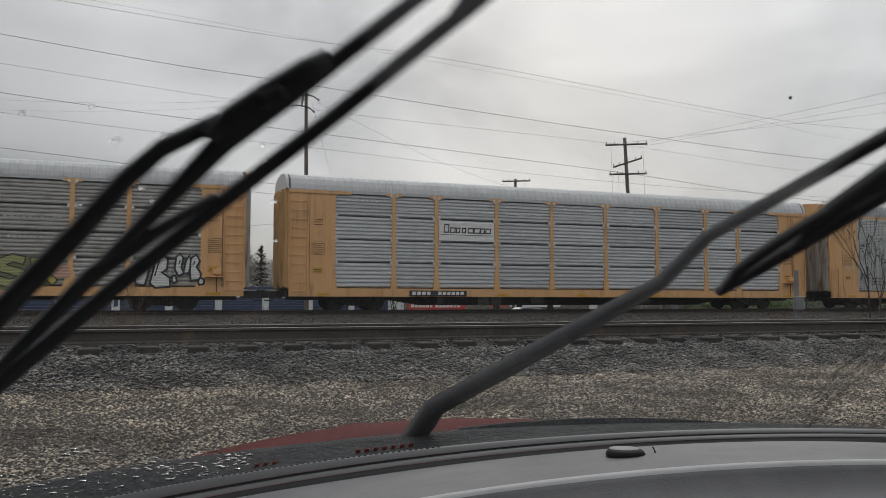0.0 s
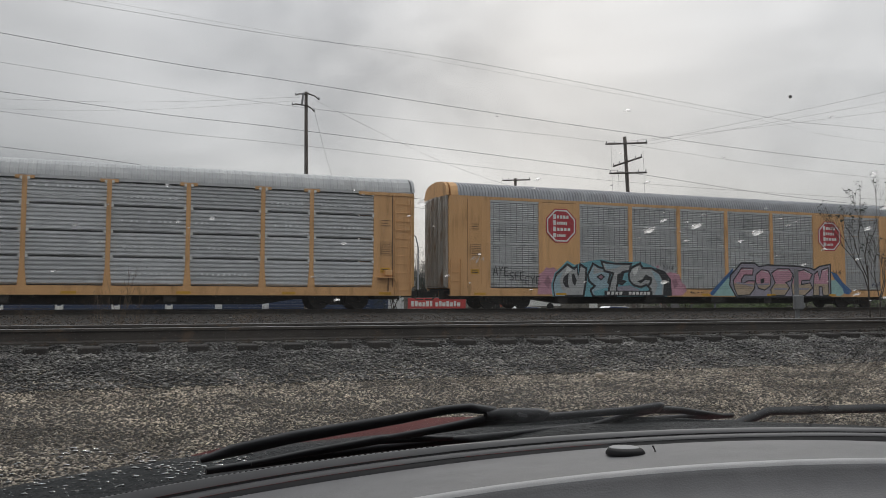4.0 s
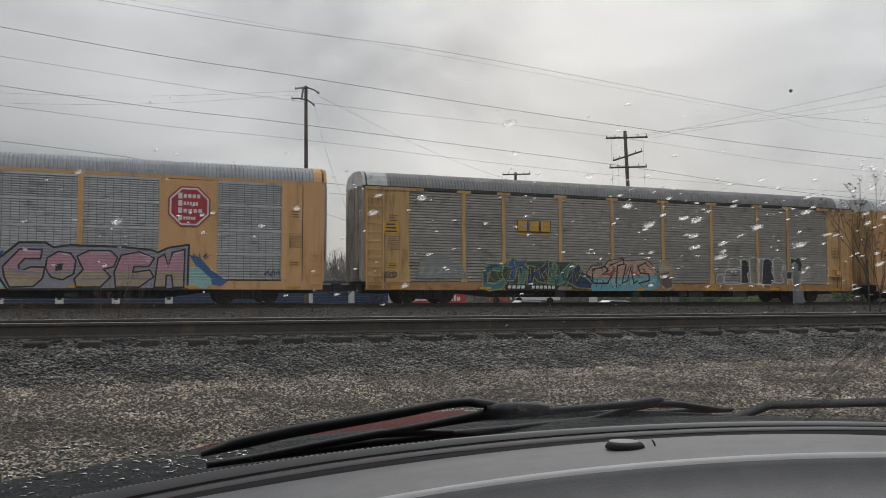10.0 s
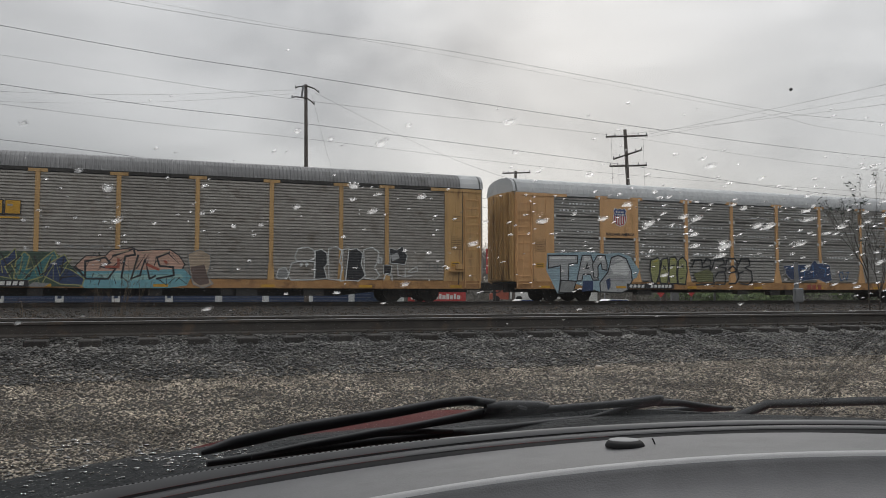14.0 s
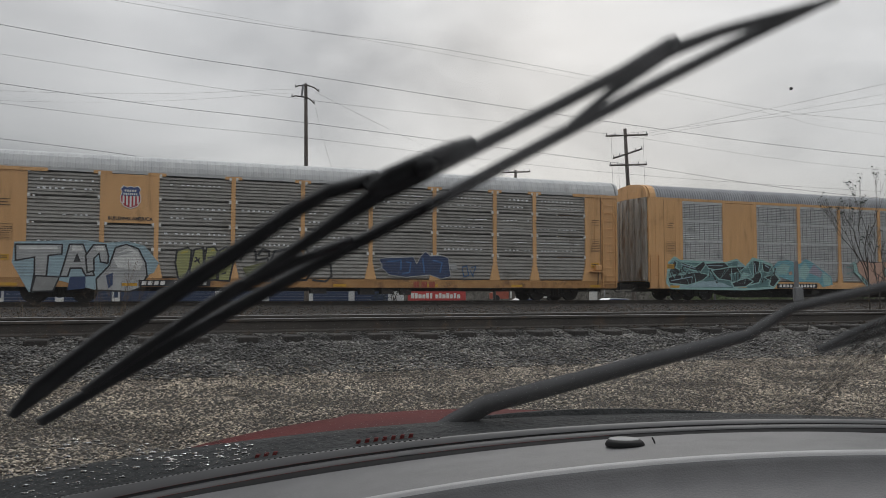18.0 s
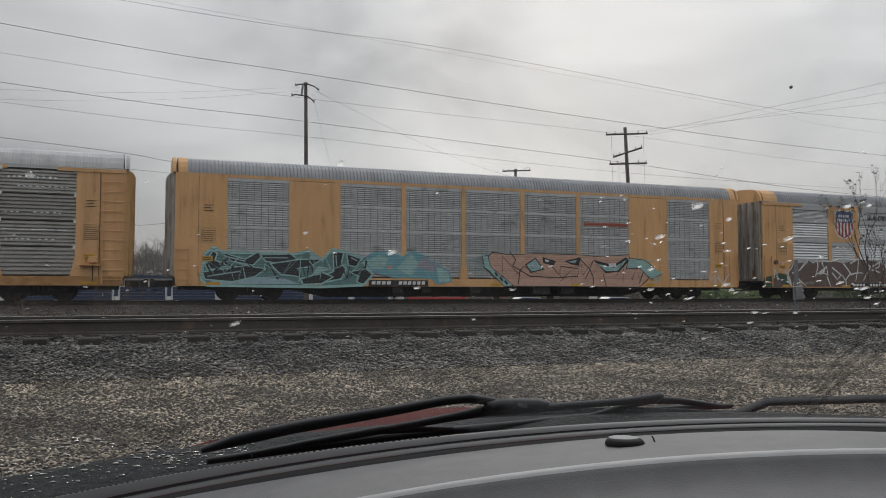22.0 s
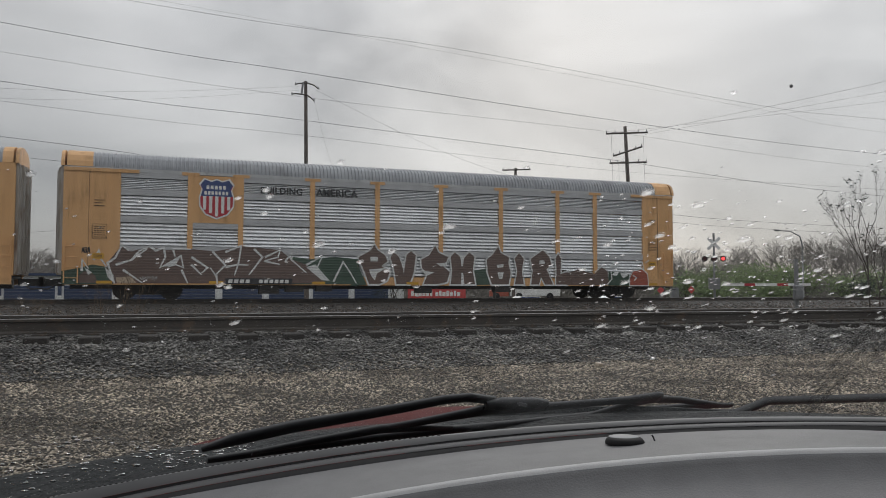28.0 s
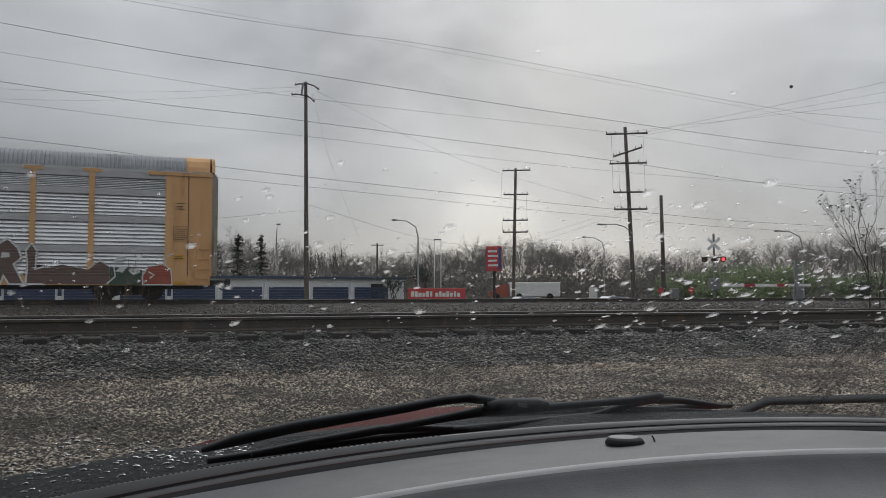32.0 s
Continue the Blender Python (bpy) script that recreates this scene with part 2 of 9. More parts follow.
    "wall_grey": mat("pale_grey_cladding", (0.66, 0.67, 0.67), (0.58, 0.59, 0.60), 2, 0.7),
}


def glass(name, rough=0.0, ior=1.33):
    m = bpy.data.materials.new(name)
    m.use_nodes = True
    bs = m.node_tree.nodes["Principled BSDF"]
    bs.inputs["Transmission Weight"].default_value = 1.0
    bs.inputs["Roughness"].default_value = rough
    bs.inputs["IOR"].default_value = ior
    return m


def screen_glass():
    m = bpy.data.materials.new("windscreen_glass")
    m.use_nodes = True
    nt = m.node_tree
    nt.nodes.clear()
    out = nt.nodes.new("ShaderNodeOutputMaterial")
    tr = nt.nodes.new("ShaderNodeBsdfTransparent")
    tr.inputs["Color"].default_value = (0.985, 0.988, 0.99, 1)
    gl = nt.nodes.new("ShaderNodeBsdfGlossy")
    gl.inputs["Roughness"].default_value = 0.05
    gl.inputs["Color"].default_value = (0.7, 0.7, 0.7, 1)
    fr = nt.nodes.new("ShaderNodeFresnel")
    fr.inputs["IOR"].default_value = 1.42
    mx = nt.nodes.new("ShaderNodeMixShader")
    nt.links.new(fr.outputs[0], mx.inputs[0])
    nt.links.new(tr.outputs[0], mx.inputs[1])
    nt.links.new(gl.outputs[0], mx.inputs[2])
    # a faint film of road dirt that catches the daylight
    hz = nt.nodes.new("ShaderNodeBsdfTranslucent")
    hz.inputs["Color"].default_value = (0.8, 0.8, 0.8, 1)
    tc = nt.nodes.new("ShaderNodeTexCoord")
    n = nt.nodes.new("ShaderNodeTexNoise")
    n.inputs["Scale"].default_value, n.inputs["Detail"].default_value = 9.0, 5
    r = nt.nodes.new("ShaderNodeMapRange")
    r.inputs["From Min"].default_value, r.inputs["From Max"].default_value = 0.3, 0.7
    r.inputs["To Min"].default_value, r.inputs["To Max"].default_value = 0.0015, 0.0065
    m2 = nt.nodes.new("ShaderNodeMixShader")
    nt.links.new(tc.outputs["Object"], n.inputs["Vector"])
    nt.links.new(n.outputs["Fac"], r.inputs["Value"])
    nt.links.new(r.outputs["Result"], m2.inputs[0])
    nt.links.new(mx.outputs[0], m2.inputs[1])
    nt.links.new(hz.outputs[0], m2.inputs[2])
    nt.links.new(m2.outputs[0], out.inputs["Surface"])
    return m


def smear_film():
    """Streaked half-dry water left on the glass."""
    m = bpy.data.materials.new("smeared_film")
    m.use_nodes = True
    nt = m.node_tree
    nt.nodes.clear()
    out = nt.nodes.new("ShaderNodeOutputMaterial")
    tr = nt.nodes.new("ShaderNodeBsdfTransparent")
    df = nt.nodes.new("ShaderNodeBsdfDiffuse")
    df.inputs["Color"].default_value = (0.17, 0.16, 0.145, 1)
    tc = nt.nodes.new("ShaderNodeTexCoord")
    mp = nt.nodes.new("ShaderNodeMapping")
    mp.inputs["Scale"].default_value = (150, 12, 1)
    n = nt.nodes.new("ShaderNodeTexNoise")
    n.inputs["Scale"].default_value, n.inputs["Detail"].default_value = 1.0, 6
    r = nt.nodes.new("ShaderNodeMapRange")
    r.inputs["From Min"].default_value, r.inputs["From Max"].default_value = 0.38, 0.68
    r.inputs["To Min"].default_value, r.inputs["To Max"].default_value = 0.04, 0.62
    mx = nt.nodes.new("ShaderNodeMixShader")
    nt.links.new(tc.outputs["UV"], mp.inputs["Vector"])
    nt.links.new(mp.outputs["Vector"], n.inputs["Vector"])
    nt.links.new(n.outputs["Fac"], r.inputs["Value"])
    nt.links.new(r.outputs["Result"], mx.inputs[0])
    nt.links.new(tr.outputs[0], mx.inputs[1])
    nt.links.new(df.outputs[0], mx.inputs[2])
    nt.links.new(mx.outputs[0], out.inputs["Surface"])
    return m


def water_drop(name, rough, rim, full):
    """Clear water that thins out to nothing at the rim of the drop."""
    m = glass(name, rough, 1.33)
    nt = m.node_tree
    tc = nt.nodes.new("ShaderNodeTexCoord")
    ln = nt.nodes.new("ShaderNodeVectorMath")
    ln.operation = "LENGTH"
    r = nt.nodes.new("ShaderNodeMapRange")
    r.interpolation_type = "SMOOTHSTEP"
    r.inputs["From Min"].default_value, r.inputs["From Max"].default_value = 1.0, rim
    r.inputs["To Min"].default_value, r.inputs["To Max"].default_value = 0.0, full
    tr = nt.nodes.new("ShaderNodeBsdfTransparent")
    mx = nt.nodes.new("ShaderNodeMixShader")
    nt.links.new(tc.outputs["UV"], ln.inputs[0])
    nt.links.new(ln.outputs["Value"], r.inputs["Value"])
    nt.links.new(r.outputs["Result"], mx.inputs[0])
    nt.links.new(tr.outputs[0], mx.inputs[1])
    nt.links.new(nt.nodes["Principled BSDF"].outputs[0], mx.inputs[2])
    nt.links.new(mx.outputs[0], nt.nodes["Material Output"].inputs["Surface"])
    return m


M["water"] = water_drop("rain_water", 0.45, 0.0, 0.55)
M["bead"] = water_drop("beaded_water", 0.12, 0.75, 0.9)
M["film"] = smear_film()
M["film_dark"] = mat("dried_dirt", (0.11, 0.11, 0.105), rough=0.8)
M["screen"] = screen_glass()


# ---- mesh helpers ----
def link_mesh(name, verts, faces, material, parent=None, label="", smooth=False):
    me = bpy.data.meshes.new(name)
    me.from_pydata([tuple(v) for v in verts], [], [tuple(f) for f in faces])
    mats = material if isinstance(material, (list, tuple)) else [material]
    for m in mats:
        me.materials.append(M[m] if isinstance(m, str) else m)
    me.validate()
    if smooth:
        me.polygons.foreach_set("use_smooth", [True] * len(me.polygons))
    ob = new(name, me)
    if parent is not None:
        ob.parent = parent
    if label:
        ob["label"] = label
    return ob


class Build:
    """Collects simple solids into one mesh."""

    def __init__(self):
        self.v, self.f, self.m = [], [], []

    def add(self, vs, fs, mi=0):
        o = len(self.v)
        self.v += [tuple(p) for p in vs]
        self.f += [tuple(i + o for i in q) for q in fs]
        self.m += [mi] * len(fs)

    def box(self, x0, x1, y0, y1, z0, z1, mi=0):
        self.add([(x0, y0, z0), (x1, y0, z0), (x1, y1, z0), (x0, y1, z0), (x0, y0, z1), (x1, y0, z1), (x1, y1, z1), (x0, y1, z1)],
                 [(0, 3, 2, 1), (4, 5, 6, 7), (0, 1, 5, 4), (1, 2, 6, 5), (2, 3, 7, 6), (3, 0, 4, 7)], mi)

    def bevel_box(self, x0, x1, y0, y1, z0, z1, b=0.01, mi=0):
        bm = bmesh.new()
        bmesh.ops.create_cube(bm, size=1)
        for v in bm.verts:
            v.co = ((x0 + x1) / 2 + v.co.x * (x1 - x0), (y0 + y1) / 2 + v.co.y * (y1 - y0), (z0 + z1) / 2 + v.co.z * (z1 - z0))
        bmesh.ops.bevel(bm, geom=bm.edges[:], offset=b, segments=1, affect="EDGES")
        bm.verts.index_update()
        self.add([v.co[:] for v in bm.verts], [[v.index for v in f.verts] for f in bm.faces], mi)
        bm.free()

    def prism(self, poly, axis, a, b, mi=0):
        """A polygon (list of 2D points) pushed from a to b along an axis."""
        def put(p, d):
            return {"x": (d, p[0], p[1]), "y": (p[0], d, p[1]), "z": (p[0], p[1], d)}[axis]
        n = len(poly)
        vs = [put(p, a) for p in poly] + [put(p, b) for p in poly]
        fs = [tuple(range(n))[::-1], tuple(range(n, 2 * n))] + [(i, (i + 1) % n, n + (i + 1) % n, n + i) for i in range(n)]
        self.add(vs, fs, mi)

    def tube(self, pts, r, n=6, mi=0, r1=None):
        pts = [Vector(p) for p in pts]
        o = len(self.v)
        k = len(pts)
        for i, p in enumerate(pts):
            d = (pts[min(i + 1, k - 1)] - pts[max(i - 1, 0)]).normalized()
            a = d.cross(Vector((0, 0, 1)) if abs(d.z) < 0.95 else Vector((1, 0, 0))).normalized()
            b = d.cross(a)
            rr = r if r1 is None else r + (r1 - r) * i / (k - 1)
            for j in range(n):
                t = 2 * math.pi * j / n
                self.v.append(tuple(p + a * (rr * math.cos(t)) + b * (rr * math.sin(t))))
        for i in range(k - 1):
            for j in range(n):
                self.f.append((o + i * n + j, o + i * n + (j + 1) % n, o + (i + 1) * n + (j + 1) % n, o + (i + 1) * n + j))
                self.m.append(mi)
        self.f += [tuple(o + j for j in range(n)), tuple(o + (k - 1) * n + j for j in range(n))]
        self.m += [mi, mi]

    def disc(self, c, r, axis, half, n=20, mi=0, hole=0.0):
        ring = [(math.cos(2 * math.pi * i / n), math.sin(2 * math.pi * i / n)) for i in range(n)]
        u, w = {"x": (1, 2), "y": (0, 2), "z": (0, 1)}[axis]
        q = {"x": 0, "y": 1, "z": 2}[axis]
        vs = []
        for d in (-half, half):
            for a, b in ring:
                p = [0, 0, 0]
                p[u], p[w], p[q] = c[u] + a * r, c[w] + b * r, c[q] + d
                vs.append(p)
        fs = [tuple(range(n)), tuple(range(n, 2 * n))] + [(i, (i + 1) % n, n + (i + 1) % n, n + i) for i in range(n)]
        self.add(vs, fs, mi)

    def make(self, name, material, parent=None, label="", smooth=False):
        ob = link_mesh(name, self.v, self.f, material, parent, label, smooth)
        if any(self.m):
            ob.data.polygons.foreach_set("material_index", self.m)
        return ob


def part(name, b, material, parent, label="", smooth=False):
    return b.make(name, material, parent, label, smooth)


def thing(name, m, label, category, group="", kind=""):
    e = new(name)
    e.empty_display_size = 0.2
    e.matrix_basis = m
    return tagged(e, label, category, group, kind)


# ---- ground and tracks ----
PROFILE = ((-3000, 0.0), (-6, 0.0), (1.0, 0.0), (4.0, 0.12), (6.0, 0.26), (7.6, 0.40), (8.1, 0.45), (8.7, 0.56), (9.2, 0.655), (9.55, 0.675), (9.9, 0.745), (12.4, 0.745), (13.4, 0.62),
           (18, 0.60), (28, 0.62), (31.6, 0.70), (32.7, 0.775), (36.4, 0.775), (37.6, 0.62), (42, 0.55), (53.0, 0.5), (54.0, -0.5), (62.0, -0.5), (63.0, 0.5), (160, 0.5), (3000, 0.5))


def ground_z(y):
    return float(np.interp(y, [p[0] for p in PROFILE], [p[1] for p in PROFILE]))


def make_ground():
    xs = [-3000, -200, -40, -10, 0, 10, 20, 40, 80, 200, 3000]
    vs, fs, mi = [], [], []
    for y, z in PROFILE:
        for x in xs:
            vs.append((x, y, z))
    n = len(xs)
    for j in range(len(PROFILE) - 1):
        y = (PROFILE[j][0] + PROFILE[j + 1][0]) / 2
        k = 0 if y < 8 else (1 if y < 38 else 2)
        for i in range(n - 1):
            fs.append((j * n + i, j * n + i + 1, (j + 1) * n + i + 1, (j + 1) * n + i))
            mi.append(k)
    ob = link_mesh("ground", vs, fs, ["earth", "ballast", "far_ground"])
    ob.data.polygons.foreach_set("material_index", mi)
    tagged(ob, "wet gravelly ground rising to the railway ballast", "ground", kind="structure")


make_ground()


def stones(name, count, x0, x1, y0, y1, s0, s1, material, label, seed, lift=0.28, gamma=1.0, parent=None):
    """Loose stones as squashed, turned octahedra in one mesh."""
    rng = np.random.default_rng(seed)
    y = y0 + (y1 - y0) * rng.uniform(0, 1, count) ** gamma
    k = np.clip(y / y1, 0.3, 1.0)      # the strip narrows towards the car
    x = rng.uniform(x0 * k, x1 * k)
    z = np.interp(y, [p[0] for p in PROFILE], [p[1] for p in PROFILE])
    s = rng.uniform(s0, s1, count) * rng.uniform(0.6, 1.15, count)
    base = np.array([(1, 0, 0), (-1, 0, 0), (0, 1, 0), (0, -1, 0), (0, 0, 1), (0, 0, -1)], float)
    v = base[None] * rng.uniform(0.55, 1.15, (count, 6, 1))
    v += rng.uniform(-0.3, 0.3, (count, 6, 3))
    v *= np.array([1.25, 0.92, 0.42])
    a = rng.uniform(0, 2 * math.pi, count)
    c, q = np.cos(a)[:, None], np.sin(a)[:, None]
    vx, vy = v[:, :, 0] * c - v[:, :, 1] * q, v[:, :, 0] * q + v[:, :, 1] * c
    tilt = rng.uniform(-0.5, 0.5, count)[:, None]
    vz = v[:, :, 2] + vx * tilt
    out = np.stack([x[:, None] + vx * s[:, None] / 2, y[:, None] + vy * s[:, None] / 2, z[:, None] + s[:, None] * lift + vz * s[:, None] / 2], -1).reshape(-1, 3)
    tri = np.array([(0, 2, 4), (2, 1, 4), (1, 3, 4), (3, 0, 4), (2, 0, 5), (1, 2, 5), (3, 1, 5), (0, 3, 5)])
    idx = (tri[None] + (np.arange(count) * 6)[:, None, None]).reshape(-1)
    me = bpy.data.meshes.new(name)
    me.vertices.add(len(out))
    me.vertices.foreach_set("co", out.reshape(-1))
    me.loops.add(len(idx))
    me.loops.foreach_set("vertex_index", idx.astype(np.int32))
    me.polygons.add(count * 8)
    me.polygons.foreach_set("loop_start", np.arange(0, count * 24, 3, dtype=np.int32))
    me.polygons.foreach_set("loop_total", np.full(count * 8, 3, dtype=np.int32))
    me.materials.append(M[material])
    me.update()
    ob = new(name, me)
    return tagged(ob, label, "gravel", kind="stuff")


stones("gravel", 105000, -3.5, 13.5, 4.2, 8.35, 0.013, 0.037, "gravel_stone", "wet pale crushed gravel beside the tracks", 1)
stones("gravel", 16000, -3.5, 16, 7.6, 8.8, 0.015, 0.038, "gravel_stone", "pale gravel mixed into the toe of the ballast", 5, gamma=1.6)
stones("ballast", 58000, -3.5, 19, 8.0, 9.95, 0.028, 0.066, "ballast_stone", "dark grey railway ballast on the shoulder", 2, gamma=0.9)
stones("ballast", 9000, -5, 26, 9.5, 13.5, 0.035, 0.075, "ballast_stone", "dark ballast between the ties", 3)
stones("ballast", 20000, -9, 52, 13.5, 32.8, 0.06, 0.11, "ballast_brown", "dark ballast between the two tracks", 4)


def rail_mesh(name, x0, x1):
    prof = [(-0.07, 0), (0.07, 0), (0.07, 0.014), (0.012, 0.035), (0.010, 0.125), (0.036, 0.14), (0.036, 0.166), (0.028, 0.172),
            (-0.028, 0.172), (-0.036, 0.166), (-0.036, 0.14), (-0.010, 0.125), (-0.012, 0.035), (-0.07, 0.014)]
    b = Build()
    b.prism(prof, "x", x0, x1)
    me = bpy.data.meshes.new(name)
    me.from_pydata(b.v, [], b.f)
    me.materials.append(M["rail"])
    me.materials.append(M["rail_top"])
    for p in me.polygons:
        zz = [me.vertices[i].co.z for i in p.vertices]
        if len(p.vertices) == 4 and min(zz) > 0.16:
            p.material_index = 1
    me.update()
    return me


def tie_mesh():
    b = Build()
    b.bevel_box(-0.115, 0.115, -1.3, 1.3, -0.17, 0.0, 0.012)
    me = bpy.data.meshes.new("tie")
    me.from_pydata(b.v, [], b.f)
    me.materials.append(M["tie"])
    me.update()
    return me


RAIL_ME, TIE_ME = rail_mesh("rail", -260, 420), tie_mesh()
PLATE = Build()
PLATE.box(-0.09, 0.09, -0.16, 0.16, 0, 0.014)
for sx in (-0.05, 0.05):
    for sy in (-0.1, 0.1):
        PLATE.box(sx - 0.012, sx + 0.012, sy - 0.012, sy + 0.012, 0.014, 0.04)
PLATE_ME = bpy.data.meshes.new("tie_plate")
PLATE_ME.from_pydata(PLATE.v, [], PLATE.f)
PLATE_ME.materials.append(M["rail"])


def track(y, x_from, x_to, label, step=0.55):
    t = thing("railway_track", pose(0, y, RAIL - 0.172 - 0.014), label, "track", kind="structure")
    for dy in (-0.7525, 0.7525):
        r = new("rail", RAIL_ME)
        r.parent, r.location = t, (0, dy, 0.014)
    k = 0
    x = x_from
    rng = random.Random(int(y * 10))
    while x < x_to:
        e = new("tie", TIE_ME)
        e.parent = t
        e.location = (x + rng.uniform(-0.04, 0.04), rng.uniform(-0.07, 0.07), rng.uniform(-0.012, 0.0))
        e.rotation_euler = (0, 0, rng.uniform(-0.02, 0.02))
        pl = new("tie_plate", PLATE_ME)
        pl.parent, pl.location = t, (e.location[0], -0.7525, 0)
        x += step
        k += 1
    return t


track(10.78, -6, 34, "rusty rails with polished heads on dark wooden ties")
track(34.5, -8, 60, "rails on dark ties under the passing train", 0.6)


# ---- the train ----
POSTS = (1.9, 4.55, 6.5, 9.4, 12.2, 15.1, 18.0, 20.9, 22.9, 25.65)
LEN = 27.3
Z_SILL0, Z_SILL1, Z_P0, Z_P1, Z_EAVE = 0.57, 0.92, 0.94, 4.90, 5.05


def sheet(b, x0, x1, z0, z1, n, amp, y=0.0, holes=(), hole_h=0.022, pitch=0.17, groove=False):
    """A corrugated sheet with its ridges along x, and rows of open holes at the heights given."""
    step = (z1 - z0) / n
    prof = []
    for i in range(n):
        a = z0 + i * step
        if groove == "louver":
            prof += [(a + 0.15 * step, y + amp * 1.7), (a + 0.19 * step, y), (a + 0.78 * step, y + amp * 0.7), (a + 0.95 * step, y + amp * 1.7)]
        elif groove:
            prof += [(a + 0.14 * step, y + amp), (a + 0.22 * step, y), (a + 0.80 * step, y), (a + 0.84 * step, y + amp)]
        else:
            prof += [(a + 0.05 * step, y + amp), (a + 0.28 * step, y), (a + 0.62 * step, y), (a + 0.85 * step, y + amp)]
    back = amp * 1.7 if groove == "louver" else amp
    prof = [(z0, y + back)] + prof + [(z1, y + back)]
    for (za, ya), (zb, yb) in zip(prof, prof[1:]):
        zm = (za + zb) / 2
        if any(abs(zm - h) < hole_h for h in holes):
            x = x0
            k = 0
            while x < x1 - 0.01:
                if k == 0:
                    w = 0.22
                else:
                    w = pitch * 0.74
                e = min(x + w, x1)
                if x1 - e < pitch:
                    e = x1
                b.add([(x, ya, za), (e, ya, za), (e, yb, zb), (x, yb, zb)], [(0, 1, 2, 3)])
                x = e + pitch * 0.26
                k += 1
        else:
            b.add([(x0, ya, za), (x1, ya, za), (x1, yb, zb), (x0, yb, zb)], [(0, 1, 2, 3)])


ROOF_PROFILE = ((-0.015, 5.05), (0.03, 5.25), (0.14, 5.48), (0.33, 5.63), (0.75, 5.74), (1.5, 5.80), (2.25, 5.74), (2.67, 5.63), (2.86, 5.48), (2.97, 5.25), (3.015, 5.05))


def make_roof(x0, x1, material, parent, pitch, depth, label):
    n = int((x1 - x0) / pitch)
    vs, fs = [], []
    k = len(ROOF_PROFILE)
    xs = []
    for i in range(n):
        a = x0 + (x1 - x0) * i / n
        p = (x1 - x0) / n
        xs += [(a, 0), (a + 0.42 * p, 0), (a + 0.52 * p, 1), (a + 0.90 * p, 1)]
    xs.append((x1, 0))
    for x, up in xs:
        for j, (y, z) in enumerate(ROOF_PROFILE):
            d = depth * up
            vs.append((x, y + (d if y < 1.4 else (-d if y > 1.6 else 0)) * 0.8, z - d * 0.6))
    for i in range(len(xs) - 1):
        for j in range(k - 1):
            fs.append((i * k + j, (i + 1) * k + j, (i + 1) * k + j + 1, i * k + j + 1))
    return link_mesh("roof", vs, fs, material, parent, label)


def truck_meshes():
    """Side frame and wheelset of a freight truck, about its centre at axle height."""
    s = Build()
    out = [(-1.15, 0.16), (-1.0, 0.24), (-0.55, 0.22), (-0.3, 0.36), (0.3, 0.36), (0.55, 0.22), (1.0, 0.24), (1.15, 0.16), (1.12, -0.06), (0.72, -0.10),
           (0.42, -0.26), (-0.42, -0.26), (-0.72, -0.10), (-1.12, -0.06)]
    s.prism(out, "y", -0.07, 0.07)
    for dx in (-0.22, -0.07, 0.08, 0.23):
        s.tube([(dx, -0.1, -0.2), (dx, -0.1, 0.22)], 0.055, 8)
    for dx in (-0.9, 0.9):
        s.disc((dx, -0.09, 0.02), 0.13, "y", 0.06, 12)
    w = Build()
    for y in (-0.75, 0.75):
        w.disc((0, y, 0), 0.42, "y", 0.06, 24)
        w.disc((0, y - 0.08 * (1 if y < 0 else -1) * -1, 0), 0.445, "y", 0.012, 24)
        w.disc((0, y + (-0.066 if y < 0 else 0.066), 0), 0.13, "y", 0.02, 12, 1)
        for a in range(4):
            c, q = math.cos(a * math.pi / 2), math.sin(a * math.pi / 2)
            w.disc((c * 0.26, y + (-0.062 if y < 0 else 0.062), q * 0.26), 0.035, "y", 0.01, 8, 1)
    w.tube([(0, -0.9, 0), (0, 0.9, 0)], 0.085, 10)
    res = []
    for b, nm, ms in ((s, "side_frame", ["black"]), (w, "wheelset", ["black", "rail"])):
        me = bpy.data.meshes.new(nm)
        me.from_pydata(b.v, [], b.f)
        for m in ms:
            me.materials.append(M[m])
        me.polygons.foreach_set("material_index", b.m)
        me.update()
        res.append(me)
    return res


FRAME_ME, WHEEL_ME = truck_meshes()
WHEELSETS = []


def add_truck(car, x):
    b = Build()
    b.box(x - 0.25, x + 0.25, 0.45, 2.55, 0.42, 0.62)
    t = part("truck", b, "black", car, "sooty black freight truck")
    for y in (0.55, 2.45):
        f = new("side_frame", FRAME_ME)
        f.parent, f.location = t, (x, y, 0.445)
        if y > 1:
            f.rotation_euler = (0, 0, math.pi)
    for dx in (-0.87, 0.87):
        w = new("wheelset", WHEEL_ME)
        w.parent, w.location = t, (x + dx, 1.5, 0.42)
        WHEELSETS.append(w)


def bars(b, x0, x1, z, h, n, y, seed, mi=0):
    """Unreadable or withheld writing as plain bars."""
    rng = random.Random(seed)
    w = (x1 - x0) / n
    for i in range(n):
        b.box(x0 + i * w, x0 + i * w + w * 0.72, y - 0.004, y, z, z + h * rng.choice((1, 1, 0.96)), mi)


